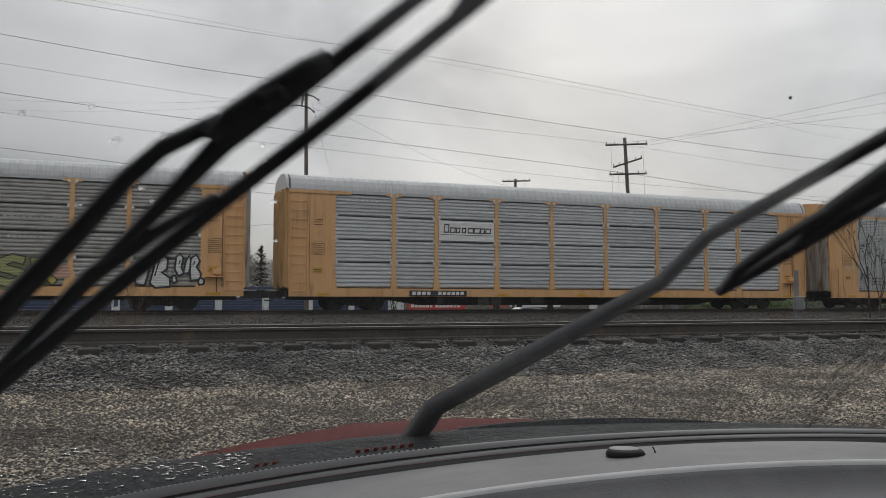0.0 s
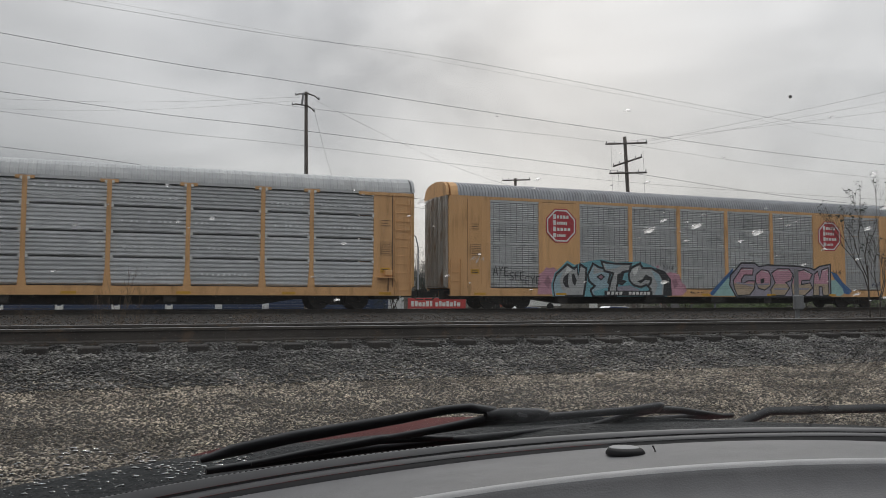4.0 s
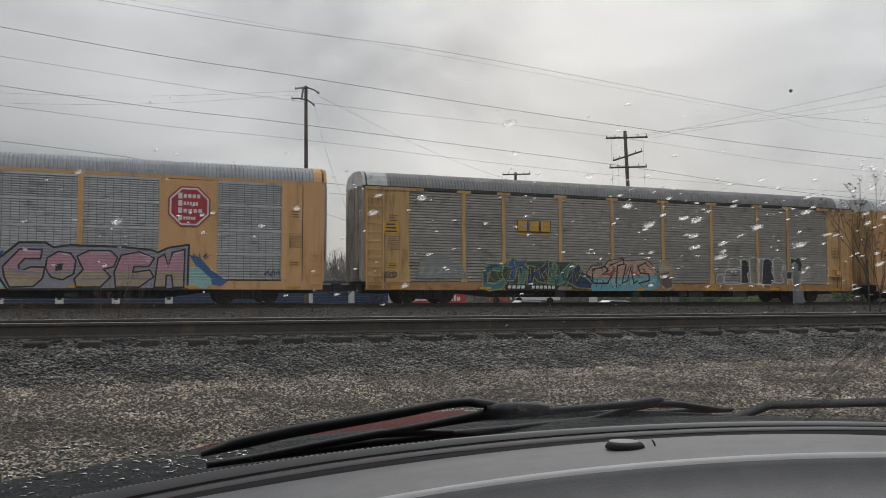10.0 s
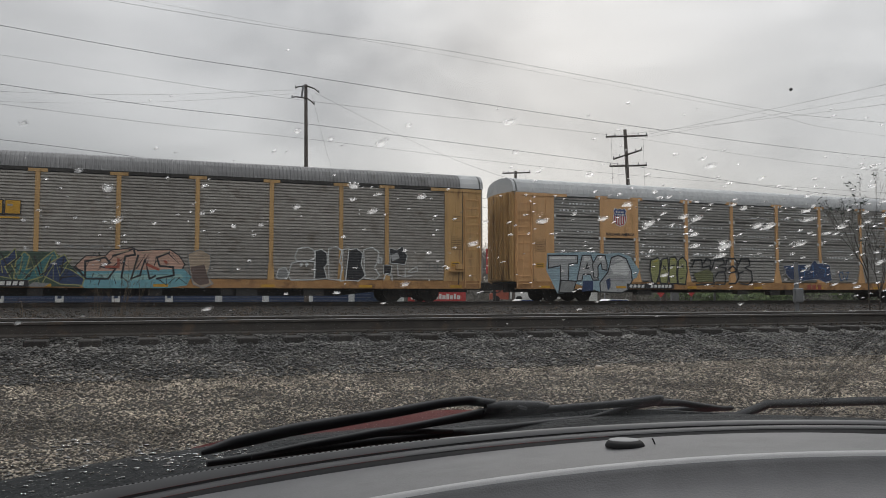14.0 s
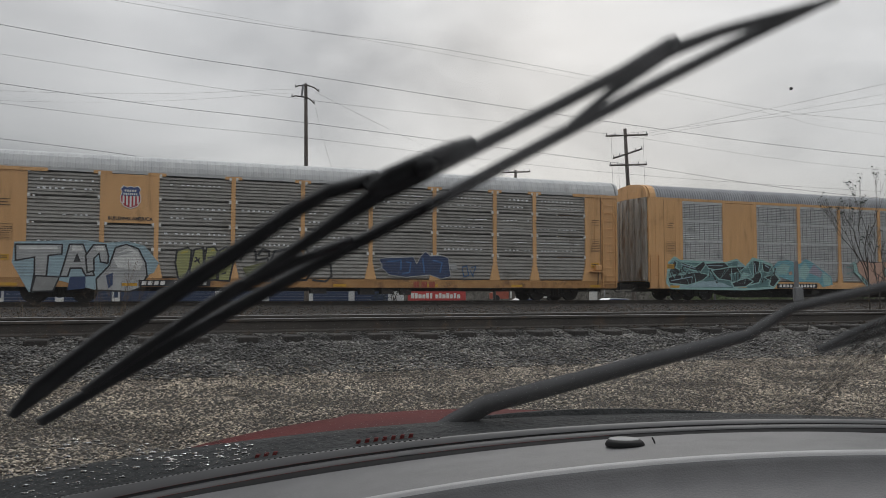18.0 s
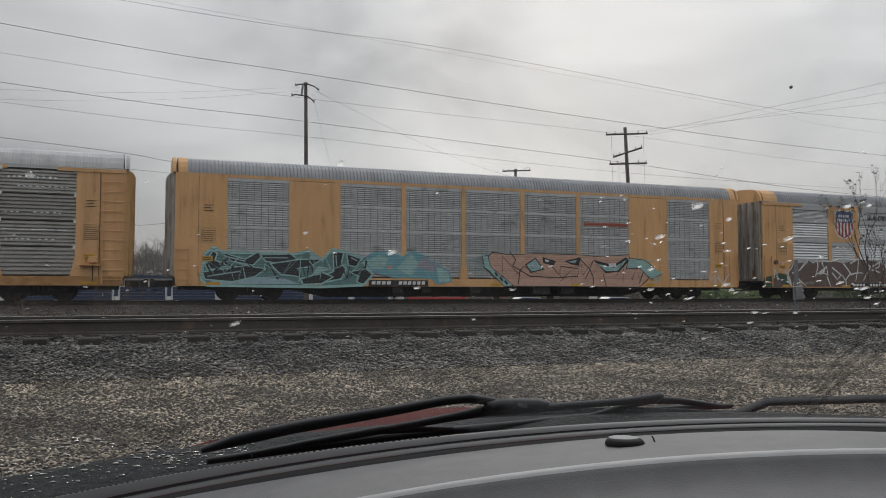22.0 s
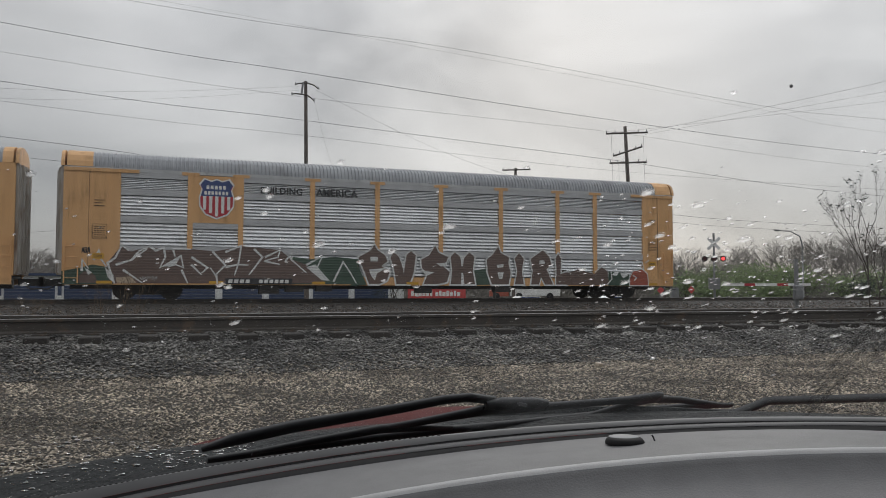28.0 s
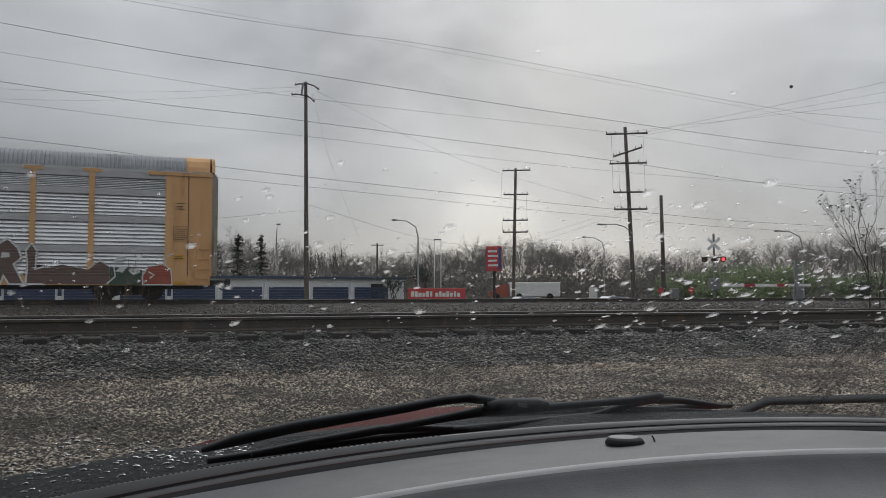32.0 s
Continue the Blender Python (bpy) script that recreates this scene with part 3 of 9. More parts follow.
# ---- painted lettering in strokes ----
GLYPH = {
    "T": [[(0, 0.98), (1, 0.98)], [(0.5, 0.95), (0.46, 0)]],
    "A": [[(0, 0), (0.42, 1), (0.6, 1), (1, 0)], [(0.2, 0.34), (0.8, 0.34)]],
    "C": [[(1, 0.82), (0.7, 1), (0.3, 0.97), (0.05, 0.7), (0.02, 0.3), (0.3, 0.02), (0.72, 0), (1, 0.2)]],
    "O": [[(0.5, 1), (0.12, 0.85), (0, 0.5), (0.1, 0.14), (0.5, 0), (0.9, 0.14), (1, 0.5), (0.88, 0.85), (0.5, 1)]],
    "U": [[(0, 1), (0.05, 0.3), (0.3, 0), (0.7, 0), (0.95, 0.3), (1, 1)]],
    "H": [[(0.02, 1), (0, 0)], [(1, 1), (0.96, 0)], [(0, 0.5), (1, 0.5)]],
    "W": [[(0, 0.95), (0.2, 0), (0.5, 0.65), (0.75, 0), (1, 1)]],
    "S": [[(0.95, 0.9), (0.5, 1), (0.1, 0.85), (0.12, 0.6), (0.85, 0.42), (0.95, 0.15), (0.5, 0), (0, 0.12)]],
    "B": [[(0.05, 0), (0.05, 1), (0.75, 0.95), (0.85, 0.72), (0.5, 0.52), (0.95, 0.34), (0.85, 0.05), (0.05, 0)]],
    "G": [[(0.95, 0.85), (0.5, 1), (0.08, 0.75), (0.05, 0.25), (0.4, 0), (0.92, 0.12), (0.92, 0.45), (0.55, 0.45)]],
    "I": [[(0.5, 1), (0.5, 0)]],
    "R": [[(0.05, 0), (0.05, 1), (0.75, 0.97), (0.9, 0.72), (0.5, 0.48), (1, 0)], [(0.05, 0.5), (0.5, 0.48)]],
    "L": [[(0.1, 1), (0.08, 0.02), (0.95, 0.05)]],
    "E": [[(0.95, 1), (0.05, 0.97), (0.05, 0.03), (1, 0)], [(0.05, 0.5), (0.8, 0.52)]],
    "Q": [[(0.5, 1), (0.1, 0.8), (0, 0.4), (0.2, 0.05), (0.6, 0), (0.95, 0.3), (0.9, 0.75), (0.5, 1)], [(0.5, 0.65), (0.5, 0.3)]],
    "Z": [[(0, 0.7), (0.4, 1), (1, 0.85), (0.35, 0.45), (0.1, 0.1), (0.55, 0), (1, 0.25)]],
    "X": [[(0, 0.2), (0.3, 0.05), (0.55, 0.5), (0.95, 1)], [(0, 0.85), (0.4, 0.9), (0.6, 0.35), (1, 0.05)]],
    "K": [[(0.05, 1), (0.1, 0)], [(0.95, 1), (0.2, 0.5), (0.6, 0.42), (1, 0)]],
    "Y": [[(0, 1), (0.5, 0.5), (1, 1)], [(0.5, 0.5), (0.5, 0)]],
    "2": [[(0, 0.75), (0.4, 1), (0.85, 0.8), (0.1, 0.05), (1, 0)]],
    "8": [[(0.5, 1), (0.15, 0.75), (0.85, 0.3), (0.5, 0), (0.15, 0.3), (0.85, 0.75), (0.5, 1)]],
    "D": [[(0.05, 0), (0.05, 1), (0.8, 0.8), (0.95, 0.4), (0.05, 0)]],
    "M": [[(0, 0), (0.15, 1), (0.5, 0.35), (0.85, 1), (1, 0)]],
}


class Paint:
    """Layers of paint strokes on the near side of a car."""

    def __init__(self, y=-0.022):
        self.b, self.y, self.mats = Build(), y, []

    def slot(self, m):
        if m not in self.mats:
            self.mats.append(m)
        return self.mats.index(m)

    def lift(self):
        self.y -= 0.0001
        return self.y

    def stroke(self, pts, w, m):
        k = self.slot(m)
        y = self.lift()
        for (ax, az), (bx, bz) in zip(pts, pts[1:]):
            d = math.hypot(bx - ax, bz - az) or 1
            nx, nz = -(bz - az) / d * w / 2, (bx - ax) / d * w / 2
            y = self.lift()
            self.b.add([(ax + nx, y, az + nz), (ax - nx, y, az - nz), (bx - nx, y, bz - nz), (bx + nx, y, bz + nz)], [(0, 1, 2, 3)], k)
        for x, z in pts:
            y = self.lift()
            self.b.add([(x + math.cos(i * math.pi / 5) * w / 2, y, z + math.sin(i * math.pi / 5) * w / 2) for i in range(10)], [tuple(range(10))], k)

    def slab(self, pts, w, m, low=None, split=None, taper=(1.0, 1.0), extend=0.0):
        """A flat-ended, mitred brush band; below the height split it takes the paint low."""
        n = len(pts)
        P = [Vector(q) for q in pts]
        if extend:
            P[0] = P[0] + (P[0] - P[1]).normalized() * extend
            P[-1] = P[-1] + (P[-1] - P[-2]).normalized() * extend
        closed = (Vector(pts[0]) - Vector(pts[-1])).length < 1e-6
        L, R = [], []
        for i in range(n):
            a = (P[i] - P[i - 1]).normalized() if i else None
            b = (P[i + 1] - P[i]).normalized() if i < n - 1 else None
            if closed and i in (0, n - 1):
                a, b = (P[-1] - P[-2]).normalized(), (P[1] - P[0]).normalized()
            d = ((a or b) + (b or a))
            d = d.normalized() if d.length > 1e-3 else (a or b)
            k = 1.0
            if a is not None and b is not None:
                k = min(1 / max(0.35, abs(d.dot(a))), 1.7)
            t = i / (n - 1)
            ww = w / 2 * (taper[0] + (taper[1] - taper[0]) * t) * k
            nn = Vector((-d.y, d.x))
            L.append(P[i] + nn * ww)
            R.append(P[i] - nn * ww)
        mi = self.slot(m)
        ml = self.slot(low) if low else mi
        y = self.lift()
        for i in range(n - 1):
            quad = [L[i], R[i], R[i + 1], L[i + 1]]
            if low is None or split is None:
                self.b.add([(q.x, y, q.y) for q in quad], [(0, 1, 2, 3)], mi)
                continue
            for side, mm in ((1, mi), (-1, ml)):
                out = []
                for j in range(4):
                    c, e = quad[j], quad[(j + 1) % 4]
                    fc, fe = (c.y - split) * side, (e.y - split) * side
                    if fc >= 0:
                        out.append(c)
                    if fc * fe < 0:
                        out.append(c + (e - c) * (fc / (fc - fe)))
                if len(out) >= 3:
                    self.b.add([(q.x, y, q.y) for q in out], [tuple(range(len(out)))], mm)

    def letters(self, text, x0, x1, z0, z1, fat, outline, fills, seed=0, lean=0.0, jitter=0.05, edge=0.07, halo=None, shadow=None, shine=None, low=None, overlap=0.1):
        """Block letters with drop shadow, halo, outline, two-tone fill and thin highlights."""
        rng = random.Random(seed)
        n = len(text)
        w = (x1 - x0) / n
        ls = []
        for i, ch in enumerate(text):
            if ch == " ":
                continue
            hh, dz = rng.uniform(1 - jitter, 1 + jitter), rng.uniform(-jitter, jitter) * (z1 - z0) * 0.6
            bend = rng.uniform(-0.08, 0.08)
            st = []
            for pl in GLYPH[ch]:
                st.append([(x0 + i * w + w * (0.16 - overlap / 2 + (0.70 + overlap) * px) + (lean + bend) * (pz - 0.5) * (z1 - z0), z0 + dz + (z1 - z0) * hh * (0.13 + 0.74 * pz)) for px, pz in pl])
            tp = [(rng.uniform(0.85, 1.25), rng.uniform(0.8, 1.2)) for pl in st]
            ls.append((st, tp))
        if shadow:
            for st, tp in ls:
                for pl, t in zip(st, tp):
                    self.slab([(x + 0.09, z - 0.07) for x, z in pl], fat + edge * 2, shadow, taper=t, extend=edge)
        if halo:
            for st, tp in ls:
                for pl, t in zip(st, tp):
                    self.slab(pl, fat + edge * 3.6, halo, taper=t, extend=edge * 1.8)
        for k, (st, tp) in enumerate(ls):
            for pl, t in zip(st, tp):
                self.slab(pl, fat + edge * 2, outline, taper=t, extend=edge)
            f = fills[k % len(fills)]
            for pl, t in zip(st, tp):
                self.slab(pl, fat, f, low, (z0 + z1) / 2 - 0.1 + rng.uniform(-0.15, 0.15), t)
            if shine:
                for pl in st:
                    a, c = pl[0], pl[1]
                    q = [(a[0] + (c[0] - a[0]) * u - fat * 0.18, a[1] + (c[1] - a[1]) * u + fat * 0.15) for u in (0.15, 0.5)]
                    self.slab(q, fat * 0.13, shine)

    def fill(self, pts, m):
        y = self.lift()
        self.b.add([(x, y, z) for x, z in pts], [tuple(range(len(pts)))], self.slot(m))

    def outline(self, pts, w, m):
        self.slab(pts + pts[:1], w, m)

    def shape(self, pts, m, line=None, w=0.05, low=None, split=None):
        """A drawn outline filled with paint, in a second paint below the height split, and edged by a line."""
        if low:
            for side, mm in ((1, m), (-1, low)):
                out = []
                for a, b in zip(pts, pts[1:] + pts[:1]):
                    fa, fb = (a[1] - split) * side, (b[1] - split) * side
                    if fa >= 0:
                        out.append(a)
                    if fa * fb < 0:
                        k = fa / (fa - fb)
                        out.append((a[0] + (b[0] - a[0]) * k, a[1] + (b[1] - a[1]) * k))
                if len(out) > 2:
                    self.fill(out, mm)
        else:
            self.fill(pts, m)
        if line:
            self.slab(pts + pts[:1], w, line)

    def cloud(self, x0, x1, z0, z1, m, seed, n=18, rough=0.16, spikes=0.0):
        rng = random.Random(seed)
        cx, cz = (x0 + x1) / 2, (z0 + z1) / 2
        k = self.slot(m)
        pts = []
        for i in range(n):
            a = 2 * math.pi * i / n
            r = 1 + rng.uniform(-rough, rough) + (spikes if i % 2 else 0)
            ca, sa = math.cos(a), math.sin(a)
            e = 0.55
            pts.append((cx + (x1 - x0) / 2 * r * math.copysign(abs(ca) ** e, ca), cz + (z1 - z0) / 2 * r * math.copysign(abs(sa) ** e, sa)))
        y = self.lift()
        self.b.add([(cx, y, cz)] + [(x, y, z) for x, z in pts], [(0, i + 1, (i + 1) % n + 1) for i in range(n)], k)

    def word(self, text, x0, x1, z0, z1, fat, layers, seed=0, lean=0.0, jitter=0.05, fade=None):
        """Letters along a line; layers: (extra width, paint) from the lowest up."""
        rng = random.Random(seed)
        n = len(text)
        w = (x1 - x0) / n
        letters = []
        for i, ch in enumerate(text):
            if ch == " ":
                continue
            s = []
            hh = rng.uniform(1 - jitter, 1 + jitter)
            dz = rng.uniform(-jitter, jitter) * (z1 - z0)
            for pl in GLYPH[ch]:
                s.append([(x0 + i * w + w * (0.14 + 0.76 * px) + lean * (pz - 0.5) * (z1 - z0), z0 + dz + (z1 - z0) * hh * (0.12 + 0.76 * pz)) for px, pz in pl])
            letters.append(s)
        for extra, m in layers:
            for li, s in enumerate(letters):
                mm = m[li % len(m)] if isinstance(m, (list, tuple)) else m
                for pl in s:
                    self.stroke(pl, fat + extra, mm)

    def wild(self, x0, x1, z0, z1, n, layers, seed, fat=0.16, arrows=True):
        """Interlocking unreadable strokes with arrow ends."""
        rng = random.Random(seed)
        ss = []
        for i in range(n):
            cx = x0 + (x1 - x0) * (i + 0.5) / n
            w = (x1 - x0) / n
            pts = [(cx + rng.uniform(-0.9, 0.9) * w * 0.8, z0 + (z1 - z0) * rng.uniform(0.05, 0.95))]
            for k in range(rng.randint(2, 4)):
                px, pz = pts[-1]
                pz2 = z0 + (z1 - z0) * (rng.uniform(0.6, 1) if pz < (z0 + z1) / 2 else rng.uniform(0, 0.4))
                pts.append((min(max(cx + rng.uniform(-1, 1) * w * 0.9, x0), x1), pz2))
            ss.append(pts)
        for extra, m in layers:
            for i, pts in enumerate(ss):
                mm = m[i % len(m)] if isinstance(m, (list, tuple)) else m
                self.slab(pts, fat + extra, mm, taper=(1.25, 0.55), extend=max(extra, 0) * 0.6)
                if arrows and extra >= 0 and fat > 0.08:
                    (ax, az), (bx, bz) = pts[-2], pts[-1]
                    d = math.hypot(bx - ax, bz - az) or 1
                    ux, uz = (bx - ax) / d, (bz - az) / d
                    q = fat * 0.75 + extra * 0.7
                    self.fill([(bx + ux * q * 1.9, bz + uz * q * 1.9), (bx - uz * q, bz + ux * q), (bx + uz * q, bz - ux * q)], mm)

    def make(self, name, car, label):
        if not self.b.f:
            return None
        return tagged(part(name, self.b, self.mats, car, label), kind="stuff" if name == "graffiti" else "")


def spray(name, c, c2=None):
    """Spray paint on slatted sheets, with the shade of the slat grooves multiplied into its colour."""
    m = mat("spray_" + name, c, c2 or [k * 0.85 for k in c], 3, 0.6, stain=[k * 0.7 for k in c], stain_scale=2.5, stain_at=0.57, bump=0.5, bump_scale=9)
    nt = m.node_tree
    bs = nt.nodes["Principled BSDF"]
    src = bs.inputs["Base Color"].links[0].from_socket
    tc = nt.nodes.new("ShaderNodeTexCoord")
    sep = nt.nodes.new("ShaderNodeSeparateXYZ")
    nt.links.new(tc.outputs["Object"], sep.inputs[0])

    def step(op, a, b):
        n = nt.nodes.new("ShaderNodeMath")
        n.operation = op
        for k, v in enumerate((a, b)):
            if isinstance(v, (int, float)):
                n.inputs[k].default_value = v
            else:
                nt.links.new(v, n.inputs[k])
        return n.outputs[0]

    # dark bands painted for the shade between slats; the paint itself is flat
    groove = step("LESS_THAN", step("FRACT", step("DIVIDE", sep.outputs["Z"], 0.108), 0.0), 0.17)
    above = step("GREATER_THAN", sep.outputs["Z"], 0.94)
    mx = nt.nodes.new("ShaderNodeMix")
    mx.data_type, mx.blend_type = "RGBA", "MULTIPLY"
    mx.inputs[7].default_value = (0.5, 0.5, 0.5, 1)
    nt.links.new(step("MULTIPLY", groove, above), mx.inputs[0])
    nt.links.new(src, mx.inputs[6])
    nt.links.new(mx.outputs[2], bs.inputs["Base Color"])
    # wear that bares the metal, and the slant of the slats
    ns = nt.nodes.new("ShaderNodeTexNoise")
    ns.inputs["Scale"].default_value, ns.inputs["Detail"].default_value = 6.0, 8
    nt.links.new(tc.outputs["Object"], ns.inputs["Vector"])
    wr = nt.nodes.new("ShaderNodeMapRange")
    wr.inputs["From Min"].default_value, wr.inputs["From Max"].default_value = 0.46, 0.72
    wr.inputs["To Min"].default_value, wr.inputs["To Max"].default_value = 0.03, 0.38
    nt.links.new(ns.outputs["Fac"], wr.inputs["Value"])
    worn = nt.nodes.new("ShaderNodeMix")
    worn.data_type = "RGBA"
    worn.inputs[7].default_value = [0.06 + 0.6 * k for k in c] + [1]
    nt.links.new(wr.outputs["Result"], worn.inputs[0])
    nt.links.new(mx.outputs[2], worn.inputs[6])
    nt.links.new(worn.outputs[2], bs.inputs["Base Color"])
    bp = nt.nodes.new("ShaderNodeBump")
    bp.inputs["Distance"].default_value = 0.03
    bp.inputs["Strength"].default_value = 0.6
    tri = step("ABSOLUTE", step("SUBTRACT", step("FRACT", step("DIVIDE", sep.outputs["Z"], 0.108), 0.0), 0.5), 0.0)
    nt.links.new(step("MULTIPLY", tri, above), bp.inputs["Height"])
    old = bs.inputs["Normal"].links
    if old and "Normal" in old[0].from_node.inputs:
        nt.links.new(bp.outputs[0], old[0].from_node.inputs["Normal"])
    else:
        nt.links.new(bp.outputs[0], bs.inputs["Normal"])
    M[name] = m


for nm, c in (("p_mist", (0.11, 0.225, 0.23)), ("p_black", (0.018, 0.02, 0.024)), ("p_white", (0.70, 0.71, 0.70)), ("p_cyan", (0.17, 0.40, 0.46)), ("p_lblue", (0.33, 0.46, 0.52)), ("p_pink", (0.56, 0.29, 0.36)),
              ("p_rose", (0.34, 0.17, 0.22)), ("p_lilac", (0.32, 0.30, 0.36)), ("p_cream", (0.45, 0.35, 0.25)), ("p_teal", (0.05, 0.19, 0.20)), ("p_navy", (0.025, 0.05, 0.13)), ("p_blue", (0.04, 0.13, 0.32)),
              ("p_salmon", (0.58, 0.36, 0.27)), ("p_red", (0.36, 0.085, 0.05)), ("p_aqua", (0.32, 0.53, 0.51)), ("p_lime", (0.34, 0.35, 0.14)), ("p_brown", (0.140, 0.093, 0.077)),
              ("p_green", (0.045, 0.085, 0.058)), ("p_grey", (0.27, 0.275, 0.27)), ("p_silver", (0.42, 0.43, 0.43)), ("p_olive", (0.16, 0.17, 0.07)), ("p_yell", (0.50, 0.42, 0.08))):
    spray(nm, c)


def octagon(cx, cz, r, k=8, turn=math.pi / 8):
    return [(cx + r * math.cos(turn + 2 * math.pi * i / k), cz + r * math.sin(turn + 2 * math.pi * i / k)) for i in range(k)]


def badge_octagon(car, cx, cz):
    """Red eight-sided railway badge with a white rim and plain white bars."""
    p = Paint(-0.03)
    p.fill(octagon(cx, cz, 0.86), "red")
    p.fill(octagon(cx, cz, 0.80), "white")
    p.fill(octagon(cx, cz, 0.73), "red")
    for i, (w, h) in enumerate(((0.72, 0.17), (0.62, 0.16), (0.80, 0.16), (0.52, 0.14))):
        z = cz + 0.42 - i * 0.29
        x = cx - 0.42
        p.fill([(x, z - h / 2 - 0.03), (x + 0.15, z - h / 2 - 0.03), (x + 0.15, z + h / 2 + 0.03), (x, z + h / 2 + 0.03)], "white")
        n = 4 + i % 2
        for j in range(n):
            a = x + 0.2 + (w - 0.05) * j / n
            p.fill([(a, z - h / 2), (a + w / n * 0.66, z - h / 2), (a + w / n * 0.66, z + h / 2 - 0.02), (a, z + h / 2 - 0.02)], "white")
    p.make("badge", car, "red octagonal railway badge with white bars")


def badge_shield(car, cx, cz, s):
    """Blue and red striped shield with a white rim."""
    def outline(k):
        half = [(0, 1.0), (0.28, 0.9), (0.62, 1.02), (0.86, 0.72), (0.74, 0.45), (0.86, 0.05), (0.84, -0.4), (0.55, -0.82), (0, -1.04)]
        pts = [(x * k, z * k) for x, z in half] + [(-x * k, z * k) for x, z in half[-2:0:-1]]
        return [(cx + x * s, cz + z * s) for x, z in pts]
    p = Paint(-0.03)
    p.fill(outline(1.0), "white")
    p.fill(outline(0.92), "red")
    for i in range(-2, 3):
        x = cx + i * 0.29 * s
        lo = -0.88 + 0.16 * abs(i)
        p.fill([(x - 0.075 * s, cz + lo * s), (x + 0.075 * s, cz + lo * s), (x + 0.075 * s, cz + 0.14 * s), (x - 0.075 * s, cz + 0.14 * s)], "white")
    top = [(0, 0.93), (0.25, 0.83), (0.58, 0.93), (0.78, 0.68), (0.67, 0.45), (0.77, 0.12)]
    p.fill([(cx + x * s, cz + z * s) for x, z in top] + [(cx - x * s, cz + z * s) for x, z in top[::-1][:-1]], "blue")
    for r, (zz, n, w) in enumerate(((0.56, 5, 1.0), (0.28, 7, 1.2))):
        for j in range(n):
            a = cx - w * s / 2 + w * s * j / n
            p.fill([(a, cz + (zz - 0.09) * s), (a + w * s / n * 0.68, cz + (zz - 0.09) * s), (a + w * s / n * 0.68, cz + (zz + 0.09) * s), (a, cz + (zz + 0.09) * s)], "white")
    p.make("badge", car, "striped shield badge in blue, red and white")


def lettering(car, text, x, z, size, material, label):
    cu = bpy.data.curves.new("lettering", "FONT")
    cu.body, cu.size, cu.extrude, cu.resolution_u = text, size, 0.002, 3
    cu.space_character, cu.offset = 1.06, size * 0.03
    tmp = bpy.data.objects.new("lettering", cu)
    scene.collection.objects.link(tmp)
    me = bpy.data.meshes.new_from_object(tmp.evaluated_get(bpy.context.evaluated_depsgraph_get()))
    bpy.data.objects.remove(tmp)
    me.materials.clear()
    me.materials.append(M[material])
    ob = new("lettering", me)
    ob.parent = car
    ob.matrix_basis = pose(x, -0.028, z, 90, 0, 0)
    ob["label"] = label
    return ob


def ladder(car, x0, x1, z0, z1, n, y, label="yellow grab-iron ladder"):
    b = Build()
    for x in (x0, x1):
        b.box(x - 0.02, x + 0.02, y - 0.06, y, z0, z1)
    for i in range(n):
        z = z0 + (z1 - z0) * (i + 0.5) / n
        b.tube([(x0, y - 0.05, z), (x1, y - 0.05, z)], 0.014, 6)
    return part("ladder", b, "yellow", car, label)


